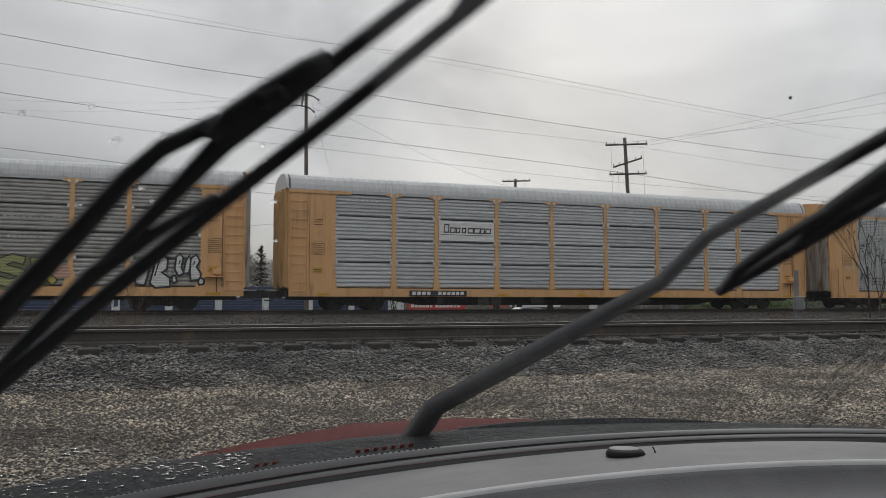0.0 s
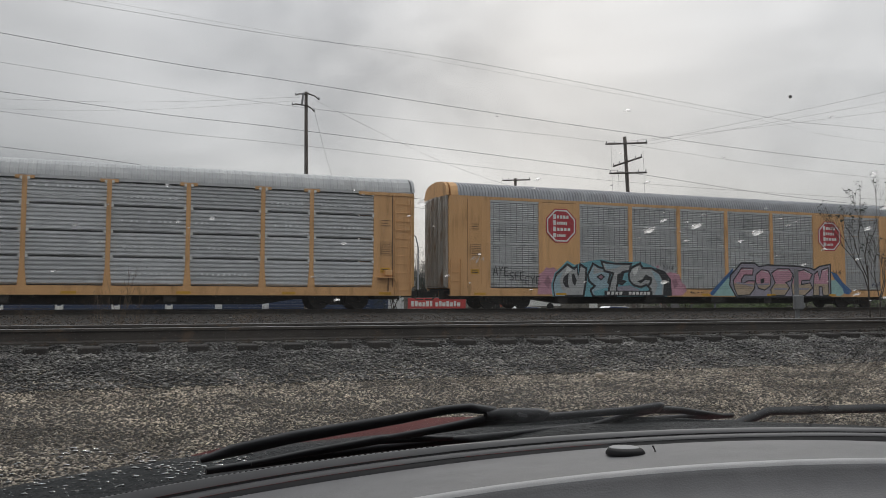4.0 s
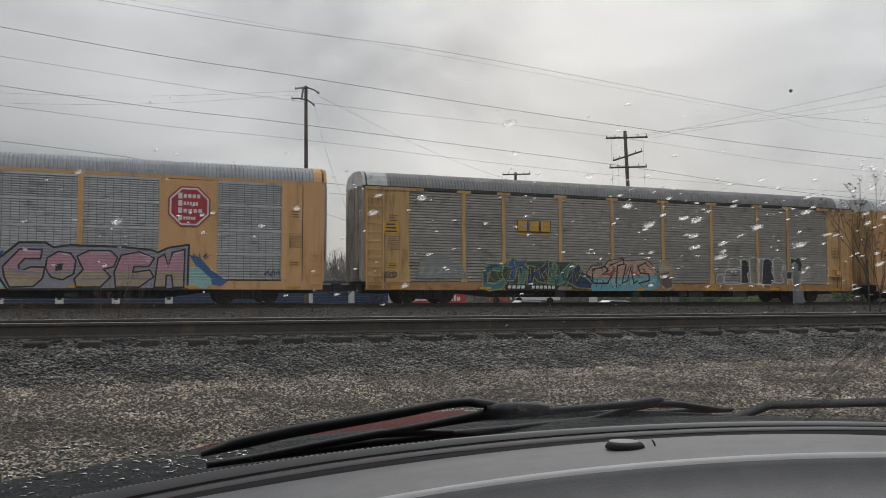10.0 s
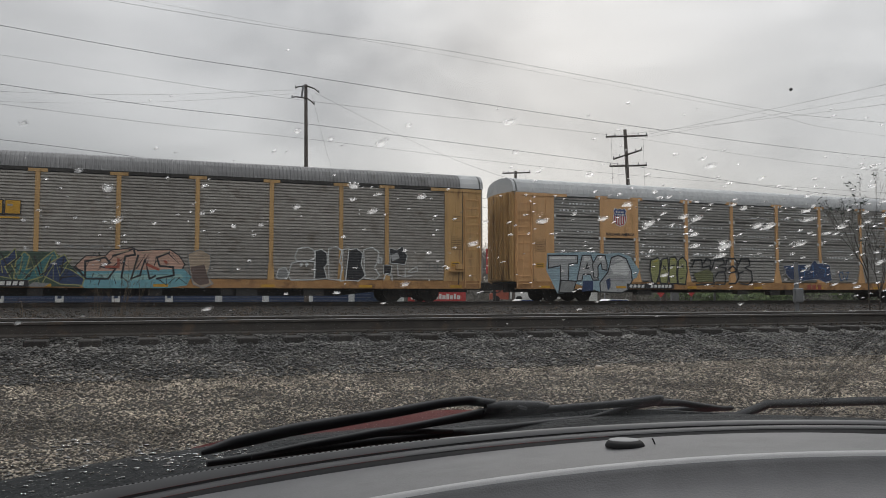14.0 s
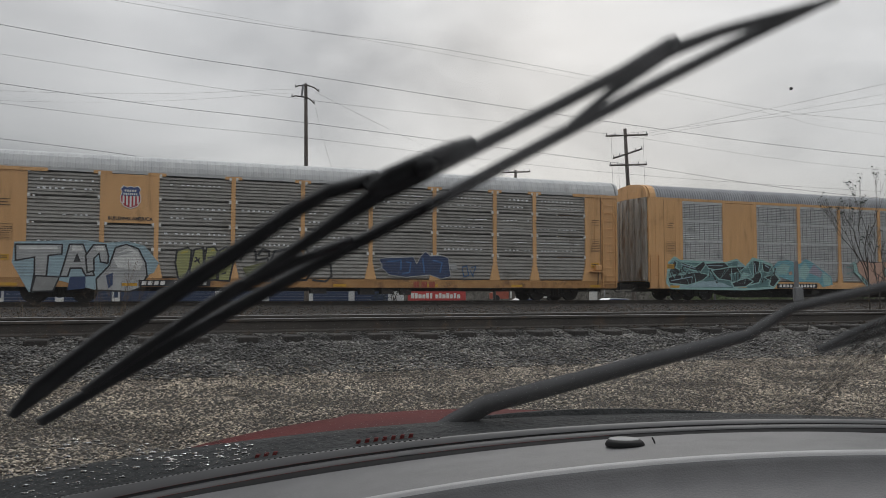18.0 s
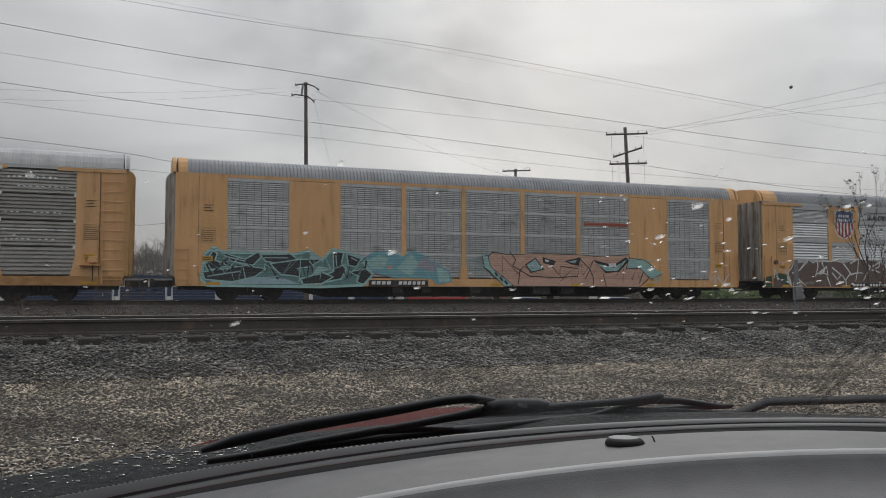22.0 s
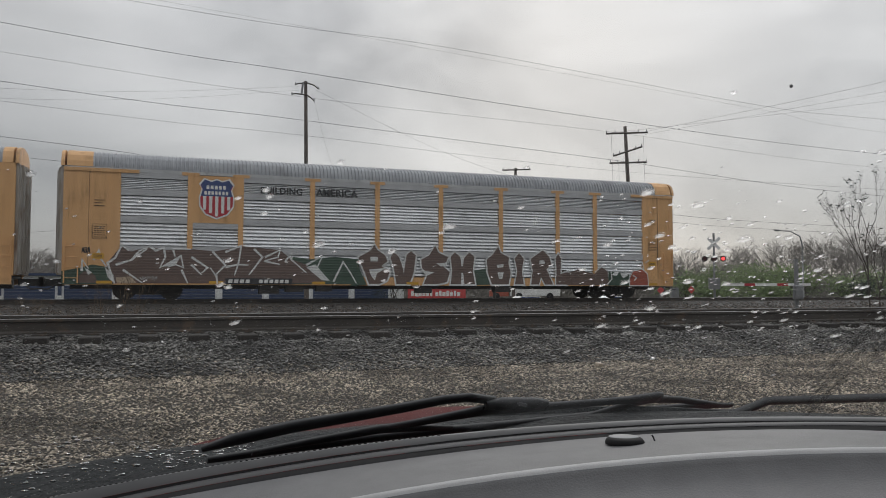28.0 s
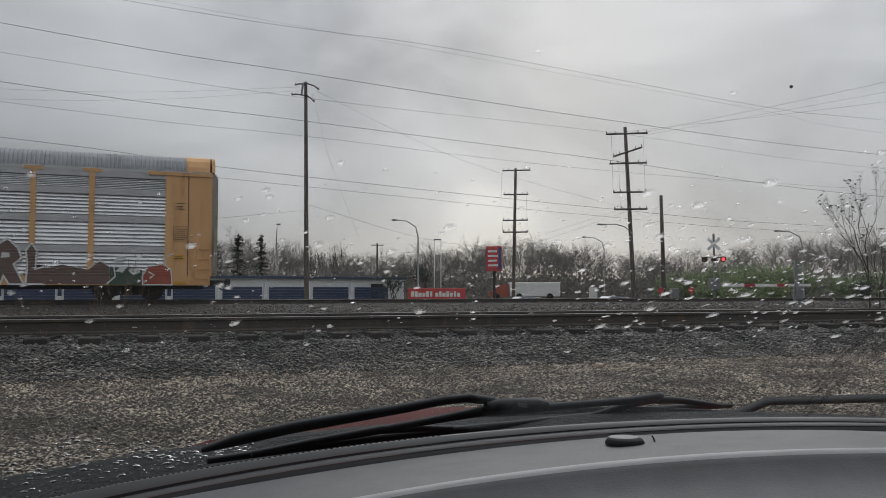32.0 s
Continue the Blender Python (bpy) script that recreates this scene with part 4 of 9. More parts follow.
def autorack(name_label, x, spec):
    car = thing("railcar", pose(x, SIDE, RAIL), name_label, "railcar", "cars of the passing freight train")
    yel = spec.get("yellow", "yellow")
    pan = spec["panel"]
    # flat car: side sills, centre sill, deck, stringers
    b = Build()
    b.prism([(-0.010, Z_SILL0), (0.16, Z_SILL0), (0.16, Z_SILL0 + 0.03), (0.03, Z_SILL0 + 0.03), (0.03, Z_SILL1 - 0.03), (0.12, Z_SILL1), (-0.010, Z_SILL1)], "x", 0.05, LEN - 0.05)
    for px in POSTS:
        b.prism([(px - 0.2, Z_SILL1 - 0.02), (px + 0.2, Z_SILL1 - 0.02), (px + 0.14, Z_SILL0 + 0.06), (px - 0.14, Z_SILL0 + 0.06)], "y", -0.018, -0.0095)
    part("side_sill", b, spec.get("sill", yel), car, "rust-streaked yellow side sill")
    b = Build()
    b.box(0.05, LEN - 0.05, 2.84, 3.01, Z_SILL0, Z_SILL1)
    part("side_sill", b, yel, car)
    b = Build()
    b.box(0.1, LEN - 0.1, 0.17, 2.83, 0.80, 0.90)
    b.box(0.2, LEN - 0.2, 1.2, 1.8, 0.42, 0.80)
    deep = spec.get("belly", 0.42)      # how low the fish-bellied centre sill hangs
    if deep < 0.42:
        b.prism([(4.9, 0.42), (LEN - 4.9, 0.42), (LEN - 6.3, deep), (6.3, deep)], "y", 1.1, 1.9)
    for i in range(12):
        xx = 1.6 + i * (LEN - 3.2) / 11
        b.box(xx - 0.06, xx + 0.06, 0.05, 2.95, 0.50, 0.80)
    rng = random.Random(int(x * 7))
    for i in range(5):
        xx = rng.uniform(5.5, LEN - 7.5)
        b.box(xx, xx + rng.uniform(0.3, 0.9), 0.10, 0.5, 0.22 + rng.uniform(0, 0.1), 0.56)
    part("underframe", b, "black", car, "sooty black underframe and brake gear")
    for z in (2.25, 3.55):
        b = Build()
        b.box(0.5, LEN - 0.5, 0.16, 2.84, z, z + 0.06)
        part("deck", b, "deck", car)
    # posts with flared feet
    foot = spec.get("foot", 0.17)
    for px in POSTS:
        b = Build()
        h = spec.get("post_w", 0.085)
        b.prism([(px - h - foot, Z_SILL1), (px + h + foot, Z_SILL1), (px + h, Z_SILL1 + 0.75), (px + h, Z_P1 + 0.02), (px - h, Z_P1 + 0.02), (px - h, Z_SILL1 + 0.75)], "y", -0.014, 0.11)
        if spec.get("cap"):
            b.box(px - 0.33, px + 0.33, -0.02, 0.1, Z_P1 - 0.02, Z_P1 + 0.10)
        part("post", b, yel, car)
    if spec.get("cap"):
        for x0, x1 in ((0.0, POSTS[0] + 0.75), (POSTS[-1] - 0.75, LEN)):
            b = Build()
            b.box(x0, x1, -0.045, 0.0, Z_P1 - 0.03, Z_P1 + 0.10)
            part("header", b, yel, car)
    b = Build()
    b.box(0.02, LEN - 0.02, -0.004, 0.14, Z_P1 + 0.022, Z_EAVE)
    part("eave_rail", b, spec.get("eave", yel), car)
    # panels, tier by tier
    tiers = spec.get("tiers", (0.94, 2.02, 2.98, 3.98, 4.90))
    solid = spec.get("solid", ())
    edges = list(zip(POSTS, POSTS[1:]))
    for bi, (a, c) in enumerate(edges):
        x0, x1 = a + 0.06, c - 0.06
        if bi in solid:
            z0 = solid[bi]
            b = Build()
            b.box(x0, x1, -0.006, 0.06, z0, Z_P1)
            for zz in np.arange(z0 + 0.25, Z_P1, 0.5):
                for xx in (x0 + 0.1, (x0 + x1) / 2, x1 - 0.1):
                    b.disc((xx, -0.008, zz), 0.016, "y", 0.006, 6)
            b.box((x0 + x1) / 2 - 0.008, (x0 + x1) / 2 + 0.008, -0.009, 0, z0, Z_P1)
            part("side_plate", b, yel, car, "flat yellow steel side plate")
            top = z0
        else:
            top = Z_P1
        for ti in range(len(tiers) - 1):
            z0, z1 = tiers[ti], tiers[ti + 1]
            if z1 > top + 0.05:
                if z0 > top - 0.25:
                    continue
                z1 = top
            b = Build()
            holes = [z0 + h for h in spec.get("holes", ()) if z0 + h < z1 - 0.1]
            if random.Random(bi * 7 + ti * 3 + int(x)).random() > spec.get("pierced", 1.0) or ti < spec.get("pierced_from", 0):
                holes = []
            sheet(b, x0, x1, z0 + spec.get("gap", 0.03), z1 - spec.get("band", 0.03), spec["ridges"], spec.get("amp", 0.035), 0.02, holes, groove=spec.get("groove", False))
            part("side_panel", b, pan, car)
            if spec.get("band", 0) > 0.05:
                b = Build()
                b.box(x0, x1, 0.004, 0.05, z1 - spec["band"] + 0.012, z1 + 0.018)
                for xx in np.arange(x0 + 0.15, x1, 0.4):
                    b.box(xx, xx + 0.05, -0.001, 0.004, z1 - spec["band"] * 0.6, z1 - spec["band"] * 0.4)
                part("panel_band", b, spec.get("band_mat", "band"), car)
            if spec.get("lattice"):
                b = Build()
                for xx in np.arange(x0 + 0.2, x1 - 0.05, 0.29):
                    b.box(xx, xx + 0.020, 0.012, 0.022, z0 + 0.03, z1 - spec["band"])
                tagged(part("screen_lattice", b, "lattice", car), kind="stuff")
            if spec.get("clips"):
                for xx in (a + spec.get("post_w", 0.085) + 0.015, c - spec.get("post_w", 0.085) - 0.075):
                    b = Build()
                    b.box(xx - 0.01, xx + 0.08, -0.022, 0.02, z1 - 0.07, z1 + 0.06)
                    part("panel_clip", b, "white", car)
    # end bays in plain steel
    for s, (x0, x1) in (("a", (0.0, POSTS[0] - 0.08)), ("b", (POSTS[-1] + 0.08, LEN))):
        b = Build()
        b.box(x0, x1, -0.008, 0.09, Z_SILL1 - 0.02, Z_P1 + 0.02)
        mid = x0 + (x1 - x0) * (0.5 if s == "a" else 0.45)
        for xx in (mid, x0 + (x1 - x0) * 0.22, x0 + (x1 - x0) * 0.86):
            b.box(xx - 0.012, xx + 0.012, -0.022, 0, Z_SILL1 + 0.1, Z_P1 - 0.1)
        for zz in (1.25, 2.3, 3.4, 4.5):
            for xx in (x0 + 0.12, mid - 0.1, mid + 0.1, x1 - 0.12):
                b.disc((xx, -0.012, zz), 0.018, "y", 0.008, 6)
        part("end_panel", b, yel, car, "rust-streaked yellow end panel")
        b = Build()
        jx = x0 + 0.90 if s == "a" else x1 - 0.90
        b.box(jx - 0.016, jx + 0.016, -0.0105, -0.0082, Z_SILL1 + 0.02, Z_P1)
        part("joint", b, "rail", car)
        b = Build()
        b.box(x0, x1, 2.92, 3.008, Z_SILL1 - 0.02, Z_P1 + 0.02)
        part("end_panel", b, yel, car)
        wide = 0.55 if spec.get("short_ladder") else 0.80
        lx = (x0 + 0.08, x0 + wide) if s == "a" else (x1 - wide, x1 - 0.08)
        ladder(car, lx[0], lx[1], 0.62, 2.2 if spec.get("short_ladder") else 4.7, 4 if spec.get("short_ladder") else 11, -0.012)
        # small placard and stencilled data
        p = Paint(-0.03)
        bx = mid + 0.12 if s == "a" else x0 + 0.12
        p.fill([(bx, 1.55), (bx + 0.42, 1.55), (bx + 0.42, 1.76), (bx, 1.76)], "orange")
        for r in range(2):
            p.fill([(bx + 0.05, 1.60 + r * 0.07), (bx + 0.36, 1.60 + r * 0.07), (bx + 0.36, 1.63 + r * 0.07), (bx + 0.05, 1.63 + r * 0.07)], "ink")
        for zz in (2.30, 2.86):
            p.fill([(bx, zz), (bx + 0.5, zz), (bx + 0.5, zz + 0.012), (bx, zz + 0.012)], "rail")
        for xx in (bx, bx + 0.49):
            p.fill([(xx, 2.30), (xx + 0.012, 2.30), (xx + 0.012, 2.87), (xx, 2.87)], "rail")
        rng = random.Random(int(x) + (3 if s == "a" else 8))
        for r in range(6):
            xx = bx + 0.05
            while xx < bx + 0.42:
                w = rng.uniform(0.03, 0.10)
                p.fill([(xx, 2.36 + r * 0.08), (xx + w, 2.36 + r * 0.08), (xx + w, 2.385 + r * 0.08), (xx, 2.385 + r * 0.08)], "rail")
                xx += w + 0.02
        for r in range(3):
            p.fill([(bx + 0.05, 3.55 + r * 0.11), (bx + 0.42 - 0.08 * (r % 2), 3.55 + r * 0.11), (bx + 0.42 - 0.08 * (r % 2), 3.575 + r * 0.11), (bx + 0.05, 3.575 + r * 0.11)], "rail")
        tagged(p.make("placard", car, "yellow placard and stencilled data as bars"), kind="stuff")
        if s == "b" and not spec.get("short_ladder"):
            b = Build()
            b.bevel_box(x0 + 0.30, x0 + 0.62, -0.20, -0.012, 1.42, 1.66, 0.02)
            part("handbrake", b, yel, car, "yellow handbrake housing")
            b = Build()
            b.box(x0 + 0.02, x0 + 0.70, -0.26, -0.012, 1.32, 1.36)
            part("brake_step", b, yel, car)
            b = Build()
            b.tube([(x0 + 0.46, -0.10, 1.32), (x0 + 0.46, -0.06, 0.75)], 0.022, 6)
            part("brake_chain", b, "black", car)
    # end doors with vertical ribs
    for s in (0, 1):
        b = Build()
        xo = 0.0 if s == 0 else LEN
        sg = -1 if s == 0 else 1
        n = 7
        for i in range(n):
            y0 = 0.10 + i * 2.8 / n
            d = 0.06 + 0.22 * math.sin(math.pi * (i + 0.5) / n)
            xa, xb = xo + sg * 0.0, xo + sg * d
            b.box(min(xa, xb), max(xa, xb), y0 + 0.02, y0 + 2.8 / n - 0.02, Z_SILL1 + 0.02, 5.04)
            b.box(min(xb, xb + sg * 0.05), max(xb, xb + sg * 0.05), y0 + 0.12, y0 + 0.20, Z_SILL1 + 0.1, 4.95)
        part("end_door", b, spec.get("door", "door"), car, "weathered folding end door with vertical ribs")
        b = Build()
        pr = [(y, z) for y, z in ROOF_PROFILE]
        b.prism(pr, "x", xo - sg * 0.02, xo + sg * 0.10)
        part("roof_end", b, spec.get("cap_mat", yel), car)
        # coupler, striker, hoses
        b = Build()
        xa = xo + sg * 0.0
        b.box(min(xa, xo + sg * 0.75), max(xa, xo + sg * 0.75), 1.36, 1.64, 0.52, 0.80)
        b.box(min(xo + sg * 0.7, xo + sg * 0.87), max(xo + sg * 0.7, xo + sg * 0.87), 1.25, 1.75, 0.50, 0.86)
        part("coupler", b, "black", car, "black knuckle coupler")
        b = Build()
        b.tube([(xo + sg * 0.2, 0.9, 0.62), (xo + sg * 0.5, 0.85, 0.40), (xo + sg * 0.8, 0.9, 0.42)], 0.03, 6)
        part("brake_hose", b, "black", car)
    cap0 = spec.get("roof_cap", 0.0)
    make_roof(0.1 + cap0, LEN - 0.1 - cap0, spec["roof"], car, spec.get("roof_pitch", 0.15), spec.get("roof_depth", 0.03), spec["roof_label"])
    if cap0:
        for a, c in ((0.1, 0.1 + cap0), (LEN - 0.1 - cap0, LEN - 0.1)):
            b = Build()
            b.prism([(y, z + 0.004) for y, z in ROOF_PROFILE], "x", a, c)
            part("roof_cap", b, spec.get("cap_mat", yel), car)
    # far side, open in slots where the near side is pierced
    b = Build()
    slots = [(t0 + h) * 1.085 + 0.02 for t0 in tiers[:-1] for h in spec.get("holes", ())]
    z = Z_P0
    cuts = sorted(slots)
    for cz in cuts + [None]:
        e = Z_P1 if cz is None else min(cz - 0.16, Z_P1)
        if e > z + 0.02:
            b.box(1.9, POSTS[-1], 2.93, 3.0, z, e)
        if cz is not None:
            z = cz + 0.16
    b.box(0, LEN, 2.93, 3.0, Z_P1 + 0.0, Z_EAVE)
    part("far_side", b, pan, car)
    for xx in (3.05, LEN - 3.05):
        add_truck(car, xx)
    # number boards as bars
    p = Build()
    nx = spec.get("number_x", 6.6)
    p.box(nx - 0.05, nx + 2.6, -0.075, -0.012, 0.60, 0.84)
    part("number_board", p, "ink", car, "black number board")
    for a, c, n in ((nx + 0.05, nx + 0.95, 4), (nx + 1.25, nx + 2.5, 6)):
        for i in range(n):
            p = Build()
            w = (c - a) / n
            p.prism([(a + i * w, 0.65), (a + i * w + w * 0.7, 0.65), (a + i * w + w * 0.8, 0.79), (a + i * w + w * 0.1, 0.79)], "y", -0.080, -0.0755)
            part("number_bar", p, "white", car)
    for xx in np.arange(1.2, LEN - 1, 4.1):
        q = Build()
        q.box(xx, xx + 0.55, -0.0235, -0.019, 0.61, 0.72)
        part("reflector", q, "orange", car)
    return car


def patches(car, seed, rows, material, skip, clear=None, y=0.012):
    """Rows of pale spots along the sheets, painted for the light showing in their holes."""
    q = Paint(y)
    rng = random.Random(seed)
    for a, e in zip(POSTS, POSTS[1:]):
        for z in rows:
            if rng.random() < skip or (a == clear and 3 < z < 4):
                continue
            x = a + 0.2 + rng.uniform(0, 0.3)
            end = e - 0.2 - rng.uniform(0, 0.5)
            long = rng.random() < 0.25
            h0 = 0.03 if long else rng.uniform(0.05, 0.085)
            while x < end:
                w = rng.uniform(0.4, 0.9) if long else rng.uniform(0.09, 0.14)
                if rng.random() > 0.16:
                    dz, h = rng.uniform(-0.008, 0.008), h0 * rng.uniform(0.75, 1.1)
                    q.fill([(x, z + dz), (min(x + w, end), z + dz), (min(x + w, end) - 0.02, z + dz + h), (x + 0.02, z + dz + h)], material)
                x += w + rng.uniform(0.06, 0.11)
    tagged(q.make("worn_patches", car, "rows of pale spots painted for the light in the sheet holes"), kind="stuff")


SILVER_ROOF = "corrugated grey sheet roof"
CARS = []
START = (-23.4, 5.6, 34.6, 63.65, 92.65, 121.75, 150.65)

# first car: only its rear end is seen
c = autorack("yellow car carrier with dull grey side panels and graffiti", START[0], dict(
    panel="galv_dull", ridges=6, clips=True, cap=True, eave="roof_white", roof="roof_white", roof_label=SILVER_ROOF, roof_pitch=0.3, roof_depth=0.02, holes=(), number_x=14.0))
patches(c, 33, (1.45, 2.4, 2.7, 3.45, 4.4), "band", 0.3)
p = Paint()
p.shape([(23.15, 1.33), (23.25, 1.95), (23.55, 2.02), (23.69, 1.61), (23.53, 0.99), (23.22, 1.02)], "p_white", "p_black", 0.075)
p.shape([(23.71, 1.06), (23.87, 1.75), (23.87, 2.1), (24.16, 2.24), (24.35, 1.97), (24.33, 1.62), (24.15, 1.48), (24.44, 1.28), (24.45, 0.93), (23.9, 0.89)], "p_white", "p_black", 0.075)
p.shape([(24.61, 1.62), (24.66, 2.11), (24.81, 2.22), (24.93, 2.05), (24.86, 1.7), (24.96, 1.46), (24.75, 1.35)], "p_white", "p_black", 0.075)
p.shape([(24.94, 1.46), (25.01, 1.91), (25.15, 2.16), (25.23, 1.91), (25.13, 1.46)], "p_white", "p_black", 0.075)
p.shape([(25.18, 1.49), (25.2, 2.05), (25.41, 2.2), (25.55, 1.96), (25.43, 1.71), (25.6, 1.46), (25.57, 1.22), (25.22, 1.18)], "p_white", "p_black", 0.075)
p.shape([(25.48, 1.15), (25.57, 1.29), (25.73, 1.22), (25.7, 1.04), (25.54, 1.02)], "p_white", "p_black", 0.075)
p.shape([(24.5, 1.14), (24.53, 1.35), (24.65, 1.37), (24.7, 1.14), (24.6, 1.08)], "p_white", "p_black", 0.075)
p.slab([(23.88, 1.34), (23.99, 1.75), (24.08, 1.96)], 0.05, "p_black")
p.slab([(24.76, 1.84), (24.82, 1.98)], 0.05, "p_black")
p.slab([(25.3, 1.78), (25.36, 1.95)], 0.05, "p_black")
p.cloud(16.4, 20.6, 0.8, 2.1, "p_olive", 9)
p.letters("GSX", 17.4, 20.5, 0.85, 2.1, 0.24, "p_black", ["p_yell", "p_lime"], 6, edge=0.045)
p.cloud(20.3, 20.9, 1.2, 1.8, "p_salmon", 4)
p.make("graffiti", c, "white, yellow and black spray-painted graffiti")
CARS.append(c)

# second car
c = autorack("yellow car carrier with grey corrugated galvanised panels", START[1], dict(
    panel="galv_mid", ridges=6, amp=0.05, clips=True, cap=True, gap=0.027, foot=0.07, belly=0.2, eave="roof_white", roof="roof_white", roof_label="pale ribbed sheet roof", roof_pitch=0.3, roof_depth=0.02, holes=(), number_x=5.3, cap_mat="roof_white", roof_cap=0.5, door="yellow_old"))
b = Build()
for i in range(5):
    z = 3.05 + i * 0.17
    b.prism([(-0.008, z), (0.015, z), (0.015, z + 0.165), (0.002, z + 0.165), (-0.008, z + 0.13)], "x", 6.62, 9.28)
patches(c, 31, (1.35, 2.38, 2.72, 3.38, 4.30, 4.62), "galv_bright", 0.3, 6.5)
part("name_board", b, "white", c, "white name board with dark bars")
p = Paint(-0.010)
for i, (w, h) in enumerate(((0.20, 0.34), (0.22, 0.2), (0.16, 0.2), (0.16, 0.2), (0.24, 0.2), (0.32, 0.2), (0.22, 0.2), (0.22, 0.2))):
    xx = 6.85 + i * 0.285
    p.outline([(xx, 3.42), (xx + w, 3.42), (xx + w + 0.03, 3.42 + h), (xx + 0.03, 3.42 + h)], 0.05, "ink")
p.fill([(6.70, 3.30), (9.2, 3.30), (9.2, 3.325), (6.70, 3.325)], "ink")
p.make("name_bars", c, "")
CARS.append(c)

# third car: two octagonal badges
c = autorack("yellow car carrier with grey screens and octagonal badges", START[2], dict(
    panel="galv", ridges=9, amp=0.10, groove=True, lattice=True, belly=0.22, band=0.10, solid={1: 0.94, 7: 0.94}, roof="roof_grey", roof_label=SILVER_ROOF, roof_depth=0.04, number_x=7.95, foot=0.0, post_w=0.1,
    eave="yellow", short_ladder=True, roof_cap=0.35))
badge_octagon(c, 5.6, 3.85)
badge_octagon(c, 21.92, 3.83)
p = Paint()
p.shape([(4.35, 0.65), (4.39, 1.28), (4.43, 1.57), (4.66, 1.72), (4.8, 1.91), (4.99, 1.85), (5.19, 1.92), (5.38, 1.78), (5.48, 1.39), (5.4, 0.65)], "p_pink")
p.shape([(4.67, 1.18), (4.9, 1.57), (5.05, 1.19), (4.91, 0.89)], "p_rose")
p.shape([(11.22, 1.66), (11.66, 1.77), (12.16, 1.67), (12.32, 1.26), (12.55, 1.1), (12.6, 0.84), (12.33, 0.62), (11.66, 0.62), (11.33, 1.14)], "p_pink")
p.shape([(11.72, 1.35), (11.99, 1.46), (12.1, 1.15), (11.88, 0.94)], "p_rose")
p.shape([(10.46, 2.01), (10.62, 2.1), (10.73, 2.01), (10.57, 1.92)], "p_pink")
p.shape([(10.81, 2.03), (10.96, 2.1), (11.03, 1.99), (10.87, 1.93)], "p_pink")
p.shape([(5.13, 0.55), (5.05, 1.09), (5.24, 1.63), (5.91, 2.23), (6.3, 2.04), (6.84, 2.15), (7.29, 2.26), (7.75, 2.32), (8.57, 2.18), (9.93, 2.26), (10.57, 2.07), (11.06, 1.87), (11.44, 1.25), (11.44, 0.57)], "p_cyan")
p.shape([(10.79, 1.95), (11.31, 1.82), (11.68, 1.41), (11.72, 0.6), (11.17, 0.6), (11.25, 1.24)], "p_black")
p.shape([(5.25, 0.58), (5.18, 1.09), (5.33, 1.58), (5.91, 2.06), (6.27, 1.85), (6.43, 1.99), (6.48, 1.5), (6.6, 2.06), (6.93, 1.88), (6.88, 1.2), (6.76, 0.59), (5.78, 0.58)], "p_silver", "p_black", 0.11)
p.shape([(5.25, 0.58), (5.18, 1.09), (5.34, 1.48), (5.67, 1.73), (5.48, 1.29), (5.6, 0.9), (5.78, 0.58)], "p_lblue")
p.shape([(5.91, 1.98), (6.18, 1.81), (5.98, 1.67), (5.77, 1.59)], "p_white")
p.shape([(5.72, 1.47), (5.98, 1.64), (5.94, 1.19), (6.01, 0.96), (5.8, 1), (5.66, 1.22)], "p_black")
p.shape([(6.12, 1.59), (6.26, 1.64), (6.41, 1.3), (6.31, 1.05), (6.18, 1.2)], "p_black")
p.shape([(7, 1.58), (7.29, 2.11), (7.6, 1.95), (8.06, 1.86), (8.23, 1.62), (8.11, 1.23), (8.34, 0.99), (8.27, 0.59), (7.26, 0.59), (7.14, 0.85), (7.36, 1.06), (7.05, 1.3)], "p_lblue", "p_black", 0.11)
p.shape([(7.35, 1.96), (7.65, 1.83), (7.98, 1.74), (7.65, 1.69), (7.3, 1.61)], "p_silver")
p.shape([(7.31, 0.81), (8.07, 0.99), (8.22, 0.86), (8.17, 0.61), (7.36, 0.61)], "p_cyan")
p.shape([(7.45, 1.49), (7.73, 1.65), (7.94, 1.5), (7.72, 1.31)], "p_black")
p.shape([(7.57, 1.49), (7.72, 1.57), (7.84, 1.49), (7.72, 1.39)], "p_rose")
p.shape([(7.75, 2.22), (8.21, 2.13), (9.4, 2.13), (9.3, 1.79), (8.9, 1.73), (8.65, 1.32), (8.52, 0.59), (8.07, 0.59), (8.22, 1.22), (8.39, 1.66), (7.91, 1.77)], "p_silver", "p_black", 0.11)
p.shape([(7.9, 2.12), (8.88, 2.06), (8.57, 1.91), (8.02, 1.86)], "p_lblue")
p.shape([(8.62, 1.63), (9.06, 1.75), (8.88, 1.37), (9.17, 1.31), (8.89, 1.1), (8.58, 1.16)], "p_black")
p.shape([(9.25, 1.61), (9.4, 1.94), (9.91, 2.16), (10.04, 1.93), (10.57, 1.94), (11.03, 1.71), (11.31, 1.22), (11.25, 0.6), (10.15, 0.6), (10.49, 0.93), (10.25, 1.13), (9.94, 1.01), (9.51, 1.11), (9.3, 1.33)], "p_silver", "p_black", 0.11)
p.shape([(10.57, 1.84), (10.96, 1.64), (11.18, 1.24), (11.14, 0.67), (10.71, 0.64), (10.9, 1.14), (10.7, 1.53)], "p_lblue")
p.shape([(9.46, 1.86), (9.82, 2.03), (9.74, 1.72), (9.56, 1.54)], "p_white")
